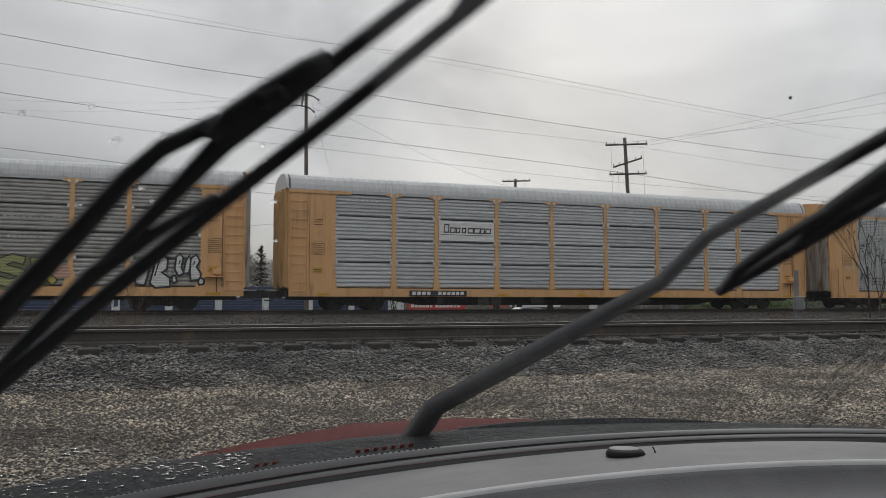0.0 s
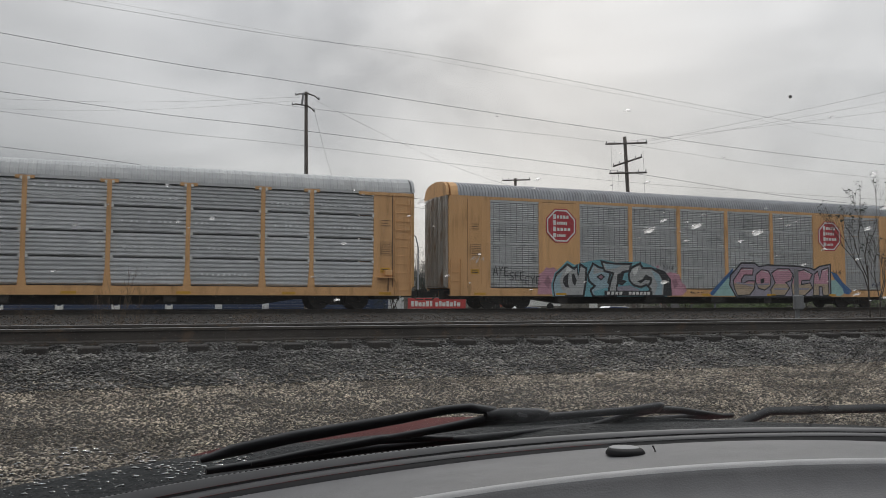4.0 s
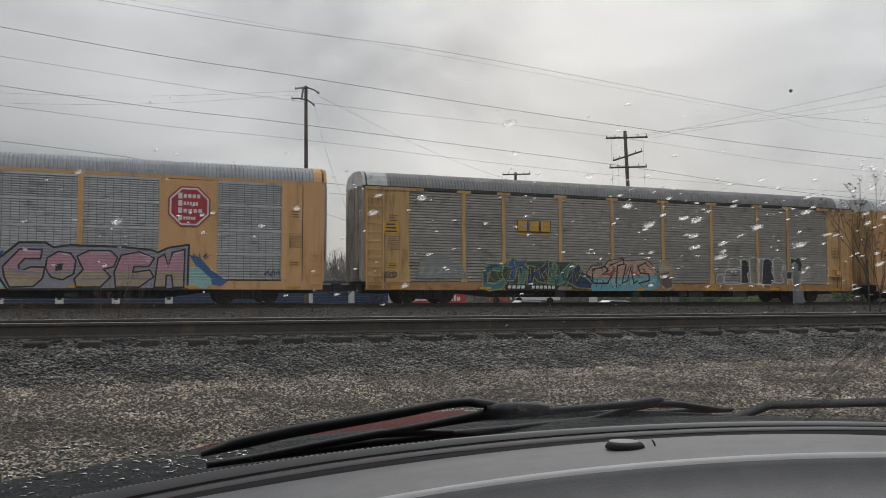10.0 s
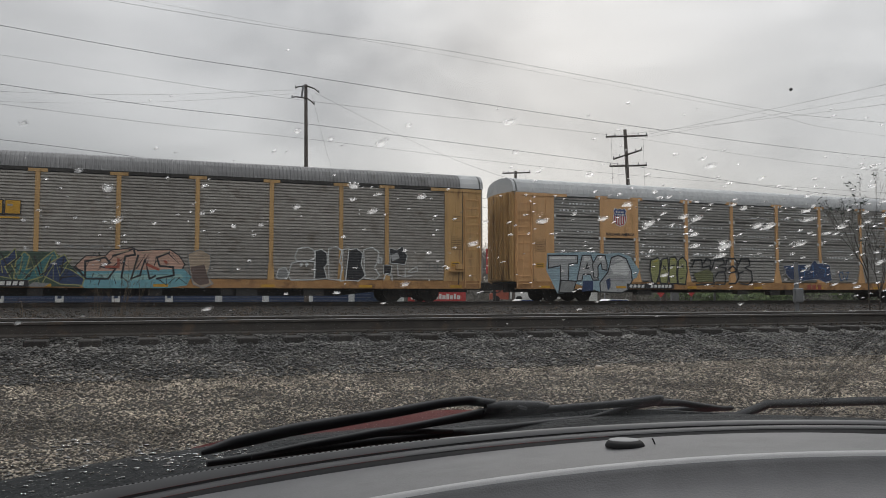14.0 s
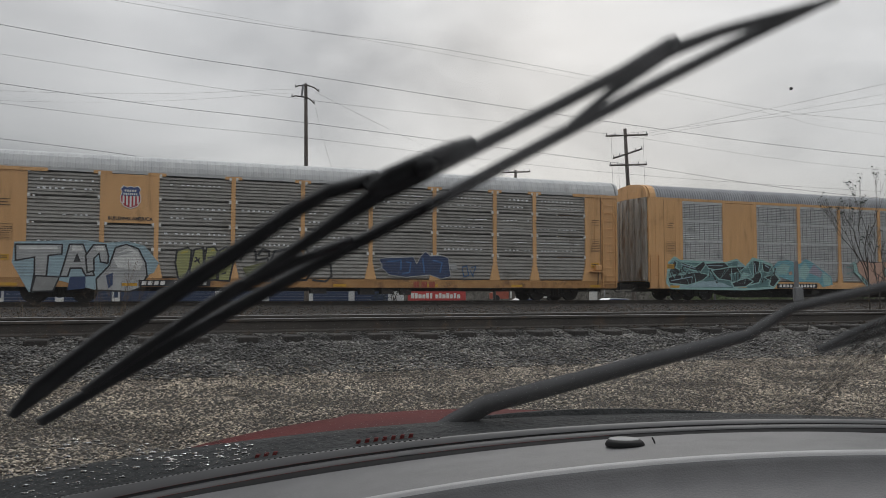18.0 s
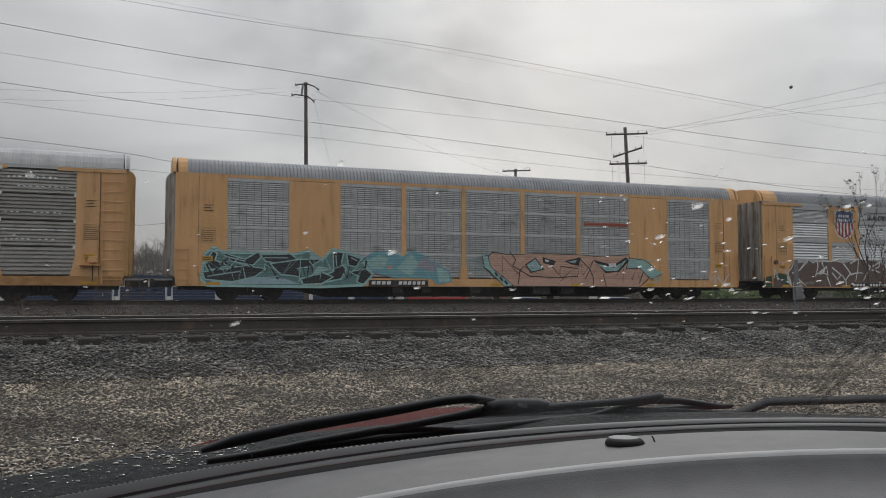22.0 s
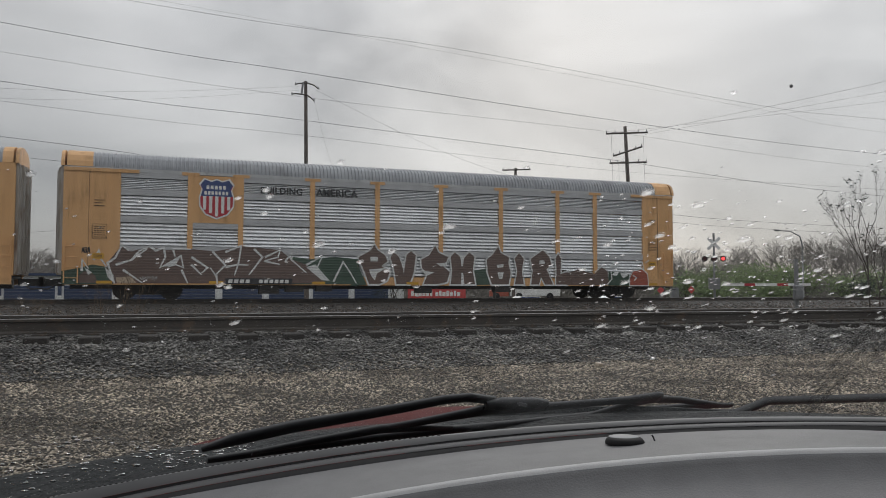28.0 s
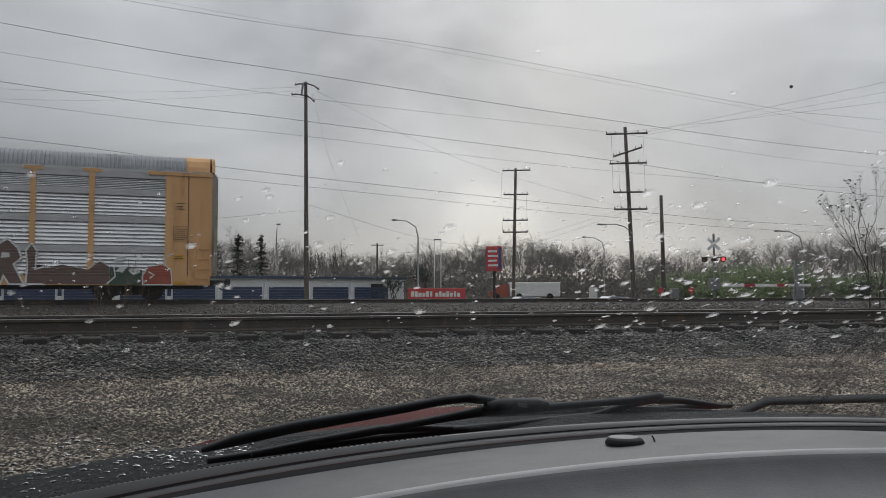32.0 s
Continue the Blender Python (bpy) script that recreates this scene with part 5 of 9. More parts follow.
p.shape([(9.7, 1.31), (9.99, 1.37), (10.23, 1.63), (10.6, 1.47), (10.53, 1.16), (10.23, 0.97), (10.47, 1.34), (10.17, 1.36), (9.93, 1.19)], "p_black")
p.shape([(8.58, 1.02), (9.3, 1.1), (9.83, 0.92), (9.94, 0.62), (8.68, 0.61)], "p_lilac")
p.word("2OI8", 11.2, 11.86, 1.86, 2.12, 0.03, ((0, "p_black"),), 8)
p.wild(12.83, 13.62, 0.70, 0.86, 5, ((0, "p_black"),), 89, 0.03)
p.make("graffiti", c, "blue and silver spray-painted letters on a pink cloud")
p = Paint()
p.shape([(13.89, 0.66), (15.47, 2.03), (15.43, 1.61), (14.93, 1.06), (14.81, 0.61)], "p_blue")
p.shape([(14.18, 0.61), (15.17, 1.55), (15.31, 1.28), (15.46, 0.96), (15.52, 0.61)], "p_aqua")
p.shape([(21.94, 1.93), (22.36, 1.82), (22.76, 1.36), (23.41, 0.89), (23.19, 0.71), (22.75, 0.77), (22.22, 1.47)], "p_blue")
p.shape([(21.88, 1.46), (22.29, 1.47), (22.76, 1.01), (22.84, 0.77), (22.55, 0.59), (21.86, 0.7)], "p_aqua")
p.shape([(15.23, 1.17), (15.31, 1.66), (15.98, 2.28), (16.85, 2.29), (17.12, 2.12), (17.74, 2.22), (18.08, 2.2), (19.5, 2.18), (20.53, 2.09), (20.8, 2), (21.17, 2.19), (21.93, 2.32), (21.9, 0.59), (15.64, 0.55)], "p_lilac", "p_black", 0.08)
p.shape([(15.46, 1.39), (16, 2.03), (16.75, 2.03), (16.7, 1.68), (16.17, 1.68), (15.98, 1.45), (16.02, 1.21), (16.39, 1.38), (16.85, 1.37), (16.79, 0.97), (16.48, 0.66), (15.7, 0.63), (15.52, 1.01)], "p_pink", "p_black", 0.06, "p_cream", 1.25)
p.shape([(16.92, 1.72), (17.28, 1.97), (17.71, 1.91), (17.89, 1.64), (17.83, 1.14), (17.45, 0.91), (17.06, 1.01), (16.87, 1.35)], "p_pink", "p_black", 0.06, "p_cream", 1.25)
p.shape([(17.93, 1.8), (18.33, 2.02), (19.09, 2.03), (19.34, 1.77), (19.21, 1.43), (18.86, 1.32), (19.11, 1.04), (18.77, 0.65), (17.92, 0.64), (17.85, 0.95), (18.15, 1.31), (18.04, 1.53)], "p_pink", "p_black", 0.06, "p_cream", 1.25)
p.shape([(19.47, 1.87), (20.12, 2.01), (20.66, 1.77), (20.47, 1.45), (19.94, 1.44), (19.88, 1.21), (20.5, 1.31), (20.65, 1.05), (20.13, 0.65), (19.29, 0.65), (19.23, 1.21)], "p_pink", "p_black", 0.06, "p_cream", 1.25)
p.shape([(20.79, 1.77), (21.03, 1.94), (21.17, 1.46), (21.32, 2.01), (21.78, 2.13), (21.76, 0.65), (21.36, 0.65), (21.3, 1.11), (21.11, 1.11), (21.09, 0.65), (20.67, 0.65)], "p_pink", "p_black", 0.06, "p_cream", 1.25)
p.shape([(17.19, 1.47), (17.46, 1.53), (17.43, 1.28), (17.21, 1.24)], "p_black")
p.slab([(16.12, 1.95), (16.67, 1.96)], 0.035, "p_white")
p.slab([(17.4, 1.9), (17.68, 1.82)], 0.035, "p_white")
p.slab([(18.39, 1.94), (19.03, 1.95)], 0.035, "p_white")
p.slab([(20.12, 1.93), (20.51, 1.81)], 0.035, "p_white")
p.slab([(21.43, 1.96), (21.7, 2.04)], 0.035, "p_white")
p.slab([(15.64, 1.29), (16.72, 1.13)], 0.09, "p_lilac")
p.slab([(16.97, 1.19), (17.73, 1.22)], 0.09, "p_lilac")
p.slab([(18.07, 0.98), (18.95, 0.98)], 0.09, "p_lilac")
p.slab([(19.4, 0.99), (20.43, 0.99)], 0.09, "p_lilac")
p.wild(22.03, 22.77, 1.75, 2.05, 4, ((0, "p_black"),), 88, 0.035)
p.wild(24.86, 25.5, 1.1, 1.4, 4, ((0, "p_navy"),), 87, 0.04)
p.word("AYE", 2.1, 2.9, 1.45, 1.95, 0.035, ((0, "p_black"),), 3)
p.word("SEE", 2.9, 3.7, 1.25, 1.75, 0.035, ((0, "p_black"),), 4)
p.word("EYE", 3.7, 4.5, 1.05, 1.5, 0.035, ((0, "p_black"),), 5)
p.wild(0.95, 1.75, 2.0, 2.4, 3, ((0, "p_white"),), 6, 0.03)
p.make("graffiti", c, "pink and cream block letters edged in black with blue wings")
CARS.append(c)

# fourth car: grimy, yellow caps on the posts
c = autorack("grimy grey-brown car carrier with yellow posts and graffiti", START[3], dict(
    panel="galv_brown", ridges=8, amp=0.065, groove=True, gap=0.0, band=0.0, roof="roof_dark", roof_label="sooty dark ribbed roof", number_x=6.6, yellow="yellow_old", sill="rusty", belly=0.26, cap=True, foot=0.06,
    eave="black", post_w=0.085, cap_mat="band", roof_cap=0.9))
p = Paint(-0.03)
for i in range(3):
    x0 = 7.19 + i * 0.59
    for d, m in ((0.03, "ink"), (0.0, "orange")):
        p.fill([(x0 - d, 3.28 - d), (x0 + 0.48 + d, 3.28 - d), (x0 + 0.48 + d, 3.76 + d), (x0 - d, 3.76 + d)], m)
    p.fill([(x0 + 0.17, 3.43), (x0 + 0.48, 3.43), (x0 + 0.48, 3.61), (x0 + 0.17, 3.61)] if i == 0 else [(x0 + 0.06, 3.56), (x0 + 0.24, 3.56), (x0 + 0.24, 3.63), (x0 + 0.06, 3.63)], "galv_brown")
for a, e in ((7.17, 7.95), (8.15, 8.84)):
    p.fill([(a, 3.10), (e, 3.10), (e, 3.17), (a, 3.17)], "orange")
p.fill([(0.78, 2.98), (1.52, 2.98), (1.52, 3.51), (0.78, 3.51)], "orange")
for i in range(3):
    p.fill([(0.88 + 0.03 * i, 3.06 + i * 0.15), (1.44 - 0.05 * i, 3.06 + i * 0.15), (1.44 - 0.05 * i, 3.12 + i * 0.15), (0.88 + 0.03 * i, 3.12 + i * 0.15)], "ink")
p.make("name_bars", c, "orange-yellow name bars")
p = Paint()
p.shape([(5.5, 0.65), (5.42, 1.39), (5.75, 1.72), (6.47, 1.73), (6.99, 1.99), (7.63, 1.87), (8.71, 1.89), (10.03, 1.91), (10.48, 1.55), (11.06, 0.83), (10.93, 0.6)], "p_green")
p.shape([(5.45, 0.68), (5.39, 1.39), (5.65, 1.74), (6.06, 1.81), (6.49, 1.68), (6.39, 1.4), (5.95, 1.49), (5.71, 1.29), (5.68, 0.9), (6.06, 0.88), (6.47, 1.1), (6.7, 0.98), (6.39, 0.64), (5.75, 0.54)], "p_teal", "p_lime", 0.06)
p.shape([(5.55, 0.8), (5.5, 1.34), (5.73, 1.64), (6.06, 1.72), (6.28, 1.64), (5.95, 1.61), (5.67, 1.44), (5.59, 1)], "p_navy")
p.shape([(6.58, 1.68), (6.94, 2.05), (7.2, 1.9), (7.65, 1.97), (7.54, 1.67), (7.17, 1.6), (7.02, 1.01), (6.72, 0.98), (6.89, 1.6)], "p_blue", "p_lime", 0.045)
p.shape([(7.36, 1.61), (7.63, 1.77), (7.69, 1.52), (7.48, 0.89), (7.19, 0.89)], "p_teal", "p_lime", 0.04)
p.shape([(7.74, 1.7), (8.06, 1.67), (8.01, 1.42), (8.49, 1.71), (8.73, 2), (8.78, 1.63), (8.4, 1.32), (8.62, 0.9), (8.17, 0.99), (8.01, 1.2), (7.91, 0.85), (7.63, 0.85)], "p_navy", "p_lime", 0.04)
p.shape([(8.76, 1.53), (9.03, 1.89), (9.21, 1.72), (9.1, 1.23), (9.38, 1.33), (9.64, 1.62), (10.03, 1.96), (10.16, 1.65), (9.81, 1.03), (9.14, 0.8), (8.71, 0.9)], "p_teal", "p_lime", 0.045)
p.shape([(9.81, 1.44), (10.37, 1.81), (10.5, 1.55), (10.21, 1.34), (10.61, 1.24), (11.07, 0.91), (11, 0.66), (10.25, 0.7), (9.69, 1)], "p_navy", "p_lime", 0.04)
p.shape([(6.58, 0.9), (7.42, 0.81), (7, 0.58), (6.48, 0.6)], "p_lime")
p.shape([(7.95, 0.79), (8.71, 0.75), (8.49, 0.59), (7.84, 0.61)], "p_yell")
p.shape([(9.36, 0.77), (9.92, 0.72), (9.69, 0.59), (9.14, 0.61)], "p_grey")
p.slab([(6.78, 1.51), (7.42, 1.71), (7.95, 1.32)], 0.05, "p_black")
p.slab([(8.27, 1.83), (8.49, 1.32), (8.92, 1.74)], 0.05, "p_black")
p.slab([(9.36, 1.74), (9.58, 1.02), (10.03, 1.34)], 0.05, "p_black")
p.slab([(10.25, 0.93), (10.82, 1.03)], 0.05, "p_black")
p.slab([(7.01, 1.91), (7.1, 1.41)], 0.03, "p_lime")
p.slab([(7.84, 1.6), (7.79, 1.01)], 0.03, "p_lime")
p.slab([(8.98, 1.74), (8.87, 1.02)], 0.03, "p_lime")
p.slab([(9.97, 1.8), (9.69, 1.23)], 0.03, "p_lime")
p.wild(5.6, 10.9, 0.65, 1.8, 10, ((0, "p_black"),), 101, 0.045)
p.wild(5.6, 10.6, 0.65, 1.85, 9, ((0, "p_lime"),), 102, 0.03)
p.wild(10.21, 11.98, 2.0, 2.2, 8, ((0, "p_silver"),), 17, 0.03)
p.wild(5.34, 6.48, 1.9, 2.1, 6, ((0, "p_grey"),), 27, 0.025)
p.wild(2.05, 2.87, 2.5, 3.0, 5, ((0, "p_silver"),), 29, 0.03)
p.shape([(2.31, 1.07), (2.43, 1.55), (2.57, 1.98), (3.01, 2.04), (3.74, 2), (4.04, 1.76), (4.43, 1.67), (4.74, 1.09)], "p_grey")
p.wild(2.34, 4.64, 1.0, 1.75, 7, ((0, "p_silver"),), 30, 0.05)
p.word("HOOD", 0.74, 1.44, 1.05, 1.4, 0.035, ((0, "p_black"),), 31)
p.make("graffiti", c, "teal and navy spray-painted wild letters")
p = Paint()
p.shape([(10.69, 1.32), (11.09, 1.77), (11.78, 1.78), (11.96, 1.99), (12.72, 2.11), (12.95, 1.99), (13.43, 2.04), (14.09, 2.07), (14.45, 1.82), (14.66, 1.49), (14.53, 1.25), (11.09, 1.17)], "p_salmon", "p_black", 0.04)
p.shape([(10.81, 1.17), (14.63, 1.31), (14.9, 1.01), (14.75, 0.67), (14.02, 0.56), (11.09, 0.55), (10.84, 0.82)], "p_cyan")
p.shape([(11.09, 1.04), (12.13, 1.13), (13.42, 1.05), (14.51, 1.11), (14.63, 0.95), (12.24, 0.85)], "p_aqua")
p.slab([(11.09, 1.56), (11.78, 1.72), (11.95, 1.52), (11.61, 1.35), (12.15, 1.3), (11.89, 0.91), (11.09, 0.91), (11.09, 1.56)], 0.075, "p_black")
p.slab([(12.01, 1.76), (12.78, 2.07), (12.83, 1.84), (12.48, 1.77), (12.36, 0.92)], 0.075, "p_black")
p.slab([(12.95, 1.84), (12.71, 0.92), (13.02, 1.05), (13.19, 1.69), (13.37, 0.92), (13.61, 1.05)], 0.075, "p_black")
p.slab([(14.1, 1.96), (13.62, 1.74), (13.73, 1.42), (14.22, 1.38), (14.26, 1.06), (13.61, 0.92)], 0.075, "p_black")
p.slab([(10.75, 1.35), (11.03, 1.03), (10.86, 0.83)], 0.075, "p_black")
p.wild(11.0, 14.6, 1.2, 2.0, 7, ((0, "p_black"),), 103, 0.04)
p.wild(11.0, 14.8, 0.6, 1.2, 8, ((0, "p_black"),), 106, 0.03)
p.slab([(11.21, 1.64), (11.67, 1.75)], 0.05, "p_cream")
p.slab([(12.13, 1.87), (12.6, 2)], 0.05, "p_cream")
p.slab([(13.07, 1.9), (13.43, 1.97)], 0.05, "p_cream")
p.slab([(13.73, 1.85), (14.05, 1.98)], 0.05, "p_cream")
p.slab([(12.25, 1.68), (12.24, 1.36), (11.78, 1.36)], 0.1, "p_red")
p.slab([(13.25, 1.48), (13.72, 1.27)], 0.1, "p_red")
p.slab([(13.9, 1.65), (14.02, 1.46)], 0.1, "p_red")
p.shape([(14.76, 1.91), (15.25, 2.1), (15.62, 1.88), (15.63, 1.5), (15.49, 1.07), (15.73, 0.74), (15.36, 0.57), (14.99, 0.72), (14.85, 1.28)], "p_cream", "p_grey", 0.04)
p.shape([(14.87, 1.39), (15.39, 1.5), (15.51, 1.07), (15.61, 0.76), (15.24, 0.67), (14.97, 0.85)], "p_brown")
p.make("graffiti", c, "salmon and cyan spray-painted letters edged in black")
p = Paint()
p.shape([(18.22, 1.09), (18.32, 1.36), (18.58, 1.43), (18.71, 1.2), (18.65, 0.95), (18.29, 0.95)], "p_grey", "p_white", 0.045)
p.outline([(18.96, 1.88), (19.09, 2.2), (19.5, 2.27), (19.76, 2.14), (19.78, 1.8), (19.35, 1.66), (19.02, 1.71)], 0.05, "p_white")
p.outline([(18.71, 1.09), (18.82, 1.6), (19.33, 1.72), (19.78, 1.66), (19.77, 0.92), (18.81, 0.91)], 0.05, "p_white")
p.shape([(19.81, 2.12), (20.06, 2.19), (20.3, 2.04), (20.32, 1.58), (20.18, 1.44), (20.31, 0.99), (19.79, 0.94)], "p_black", "p_white", 0.045)
p.outline([(20.36, 2.22), (20.69, 2.32), (20.93, 2.16), (20.84, 1.68), (20.97, 1.45), (20.85, 0.92), (20.39, 0.94)], 0.05, "p_white")
p.outline([(20.98, 2.19), (21.23, 2.26), (21.28, 1.68), (21.18, 0.92), (20.88, 0.88)], 0.05, "p_white")
p.shape([(21.23, 2.19), (21.57, 2.26), (21.84, 2.06), (21.77, 1.6), (21.96, 1.11), (21.65, 0.88), (21.1, 0.92)], "p_black", "p_white", 0.045)
p.outline([(21.87, 2.2), (22.24, 2.32), (22.54, 2.12), (22.48, 1.7), (22.36, 1.46), (22.58, 1.12), (22.38, 0.95), (21.93, 1)], 0.05, "p_white")
p.shape([(22.54, 1.89), (22.68, 1.89), (22.67, 1.65), (22.53, 1.65)], "p_silver", "p_white", 0.045)
p.shape([(19.15, 1.54), (19.22, 1.66), (19.32, 1.55), (19.21, 1.43)], "p_white")
p.shape([(19.38, 1.55), (19.45, 1.66), (19.54, 1.55), (19.44, 1.43)], "p_white")
p.shape([(23.01, 2.31), (23.34, 2.22), (23.59, 2.39), (23.82, 1.97), (23.71, 1.6), (23.07, 1.66)], "p_black", "p_white", 0.03)
p.shape([(23.05, 2), (23.37, 2.12), (23.47, 1.89), (23.14, 1.73)], "p_silver")
p.shape([(22.76, 1.58), (23.12, 1.57), (23.06, 1.12), (22.75, 1.19)], "p_black", "p_white", 0.03)
p.slab([(23.38, 1.62), (23.4, 1.15), (23.77, 1.06)], 0.045, "p_white")
p.slab([(23.75, 1.48), (23.71, 1.1), (24.06, 1.13)], 0.045, "p_white")
p.slab([(23.85, 1.29), (24.25, 1.53), (24.3, 1.34), (23.92, 1.25)], 0.045, "p_white")
p.slab([(22.74, 0.91), (22.86, 1.21), (23.12, 1.17), (23.14, 0.89)], 0.045, "p_white")
p.wild(24.61, 25.42, 1.3, 1.75, 4, ((0, "p_grey"),), 41, 0.03)
p.wild(16.25, 17.92, 1.1, 1.9, 6, ((0, "p_grey"),), 42, 0.03)
p.make("graffiti", c, "white-outlined bubble letters, some filled black")
CARS.append(c)

# fifth car: striped shield
c = autorack("yellow car carrier with dull pierced panels and white roof", START[4], dict(
    panel="galv_dull", ridges=7, amp=0.075, groove=True, gap=0.014, clips=True, cap=True, eave="roof_white", roof="roof_white", roof_label="white sheet roof", roof_pitch=0.3, roof_depth=0.014, holes=(), number_x=5.95, sill="rusty",
    solid={1: 3.02}, cap_mat="roof_white", roof_cap=0.5, door="yellow_old"))
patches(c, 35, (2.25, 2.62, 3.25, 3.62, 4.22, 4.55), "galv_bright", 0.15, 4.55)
badge_shield(c, 5.55, 4.02, 0.44)
lettering(c, "BUILDING AMERICA", 4.75, 3.14, 0.17, "ink", "small dark lettering under the shield")
p = Paint()
p.shape([(1.61, 2.22), (3.21, 2.3), (3.86, 2.34), (4.7, 2.24), (5.47, 2.32), (6.08, 2.16), (6.62, 1.51), (6.45, 1.13), (6.19, 1.01), (5.94, 0.51), (4.49, 0.42), (3.08, 0.82), (2.45, 0.37), (2.13, 0.37), (1.55, 1.44)], "p_lblue")
p.shape([(1.65, 2.12), (3.21, 2.15), (3.2, 1.79), (2.75, 1.73), (2.67, 0.44), (2.45, 0.4), (2.2, 0.41), (2.3, 1.09), (2.29, 1.66), (1.67, 1.53)], "p_silver", "p_black", 0.06)
p.shape([(2.34, 0.98), (3.14, 0.93), (2.93, 0.41), (2.21, 0.4)], "p_grey", "p_black", 0.05)
p.shape([(3.16, 0.95), (3.46, 2.16), (3.92, 2.17), (4.33, 1), (4.03, 0.99), (3.89, 1.27), (3.5, 1.26), (3.42, 0.95)], "p_silver", "p_black", 0.06)
p.shape([(3.6, 1.5), (3.72, 1.85), (3.85, 1.51)], "p_black")
p.shape([(3.49, 0.95), (4.03, 0.96), (4.03, 0.51), (3.42, 0.44)], "p_navy")
p.shape([(4.08, 1.1), (4.01, 1.75), (4.28, 2.16), (4.7, 2.17), (4.81, 1.74), (4.79, 1.46), (4.53, 1.51), (4.48, 1.83), (4.3, 1.64), (4.32, 1.18)], "p_silver", "p_black", 0.06)
p.shape([(4.43, 0.44), (4.4, 0.87), (4.85, 1.39), (5.05, 2.07), (5.43, 2.2), (5.87, 2.04), (6.14, 1.5), (6.2, 1.01), (5.96, 0.54), (5.6, 0.39), (4.75, 0.43)], "p_silver", "p_black", 0.06)
p.shape([(4.73, 1), (4.98, 1.11), (4.98, 0.65), (4.83, 0.51)], "p_navy")
p.shape([(5.14, 1.86), (5.56, 2.1), (5.91, 1.87), (5.56, 1.96)], "p_white")
p.shape([(1.77, 2.07), (3.05, 2.09), (3.05, 1.96), (1.77, 1.93)], "p_white")
p.shape([(3.54, 2.11), (3.85, 2.11), (3.92, 1.93), (3.54, 1.9)], "p_white")
p.shape([(4.97, 1.67), (5.82, 1.97), (6.05, 1.5), (5.92, 1.22), (5.15, 1.3)], "p_white")
p.shape([(4.33, 2.1), (4.64, 2.11), (4.69, 1.94), (4.39, 1.92)], "p_white")
p.make("graffiti", c, "large silver block letters edged in black and blue")
p = Paint()
p.shape([(7.22, 1.52), (7.28, 1.99), (7.68, 2.12), (7.82, 2), (7.76, 1.33), (7.57, 0.85), (7.34, 0.91)], "p_lime", "p_black", 0.07)
p.shape([(7.86, 1.72), (7.93, 2.05), (8.26, 2.11), (8.29, 1.53), (8.24, 0.86), (7.81, 0.87), (7.77, 1.24)], "p_lime", "p_black", 0.07)
p.shape([(8.34, 1.8), (8.39, 2.13), (8.68, 2.18), (8.81, 2), (8.77, 1.34), (8.8, 0.86), (8.37, 0.84), (8.31, 1.24)], "p_lime", "p_black", 0.07)
p.shape([(8.89, 2.02), (9.15, 2.17), (9.37, 1.94), (9.4, 1.45), (9.28, 0.82), (8.85, 0.84), (8.83, 1.25)], "p_lime", "p_black", 0.07)
p.slab([(7.94, 1.56), (8.14, 1.7)], 0.06, "p_black")
p.slab([(7.97, 1.76), (8.14, 1.51)], 0.06, "p_black")
p.slab([(8.43, 1.73), (8.69, 1.77)], 0.06, "p_black")
p.slab([(9.01, 1.64), (9.15, 1.74), (9.17, 1.58)], 0.06, "p_black")
p.slab([(9.16, 1.15), (8.98, 1.09)], 0.06, "p_black")
p.slab([(7.43, 1.9), (7.68, 1.98)], 0.07, "p_yell")
p.slab([(8.55, 2.02), (8.7, 2.04)], 0.07, "p_yell")
p.slab([(9.68, 1.65), (9.86, 2.04), (10.28, 2.07), (10.33, 1.66), (10.77, 1.76), (10.83, 1.55), (10.39, 1.46), (10.49, 1.17), (10.97, 1.17), (11.03, 0.85), (9.92, 0.81)], 0.085, "p_black")
p.slab([(10.38, 1.86), (10.57, 2.12), (10.82, 2.04), (10.85, 1.8)], 0.085, "p_black")
p.slab([(10.89, 1.57), (11.06, 2.05), (11.6, 2.12), (11.69, 1.86), (11.26, 1.73), (11.77, 1.66), (11.75, 1.46)], 0.085, "p_black")
p.slab([(11.07, 1.17), (11.26, 1.43), (11.67, 1.46), (11.75, 1.18), (11.68, 0.84), (11.11, 0.83)], 0.085, "p_black")
p.slab([(11.75, 1.78), (11.86, 2.12), (12.34, 2.15), (12.5, 1.89), (12.45, 1.55), (12.2, 1.77), (11.91, 1.58)], 0.085, "p_black")
p.slab([(11.91, 1.38), (12.51, 1.51), (12.57, 1.19), (12.35, 0.88), (11.92, 0.86)], 0.085, "p_black")
p.slab([(12.54, 1.79), (12.74, 2.16), (13.21, 2.13), (13.29, 1.8), (12.95, 1.68), (13.38, 1.5), (13.42, 1.03), (13.16, 0.82), (12.61, 0.88)], 0.085, "p_black")
p.slab([(12.55, 1.39), (12.87, 1.49)], 0.085, "p_black")
p.shape([(9.78, 1.35), (10.67, 1.6), (10.97, 1.37), (10.93, 0.95), (10.01, 0.93)], "p_olive")
p.make("graffiti", c, "lime and outlined bubble letters")
p = Paint()
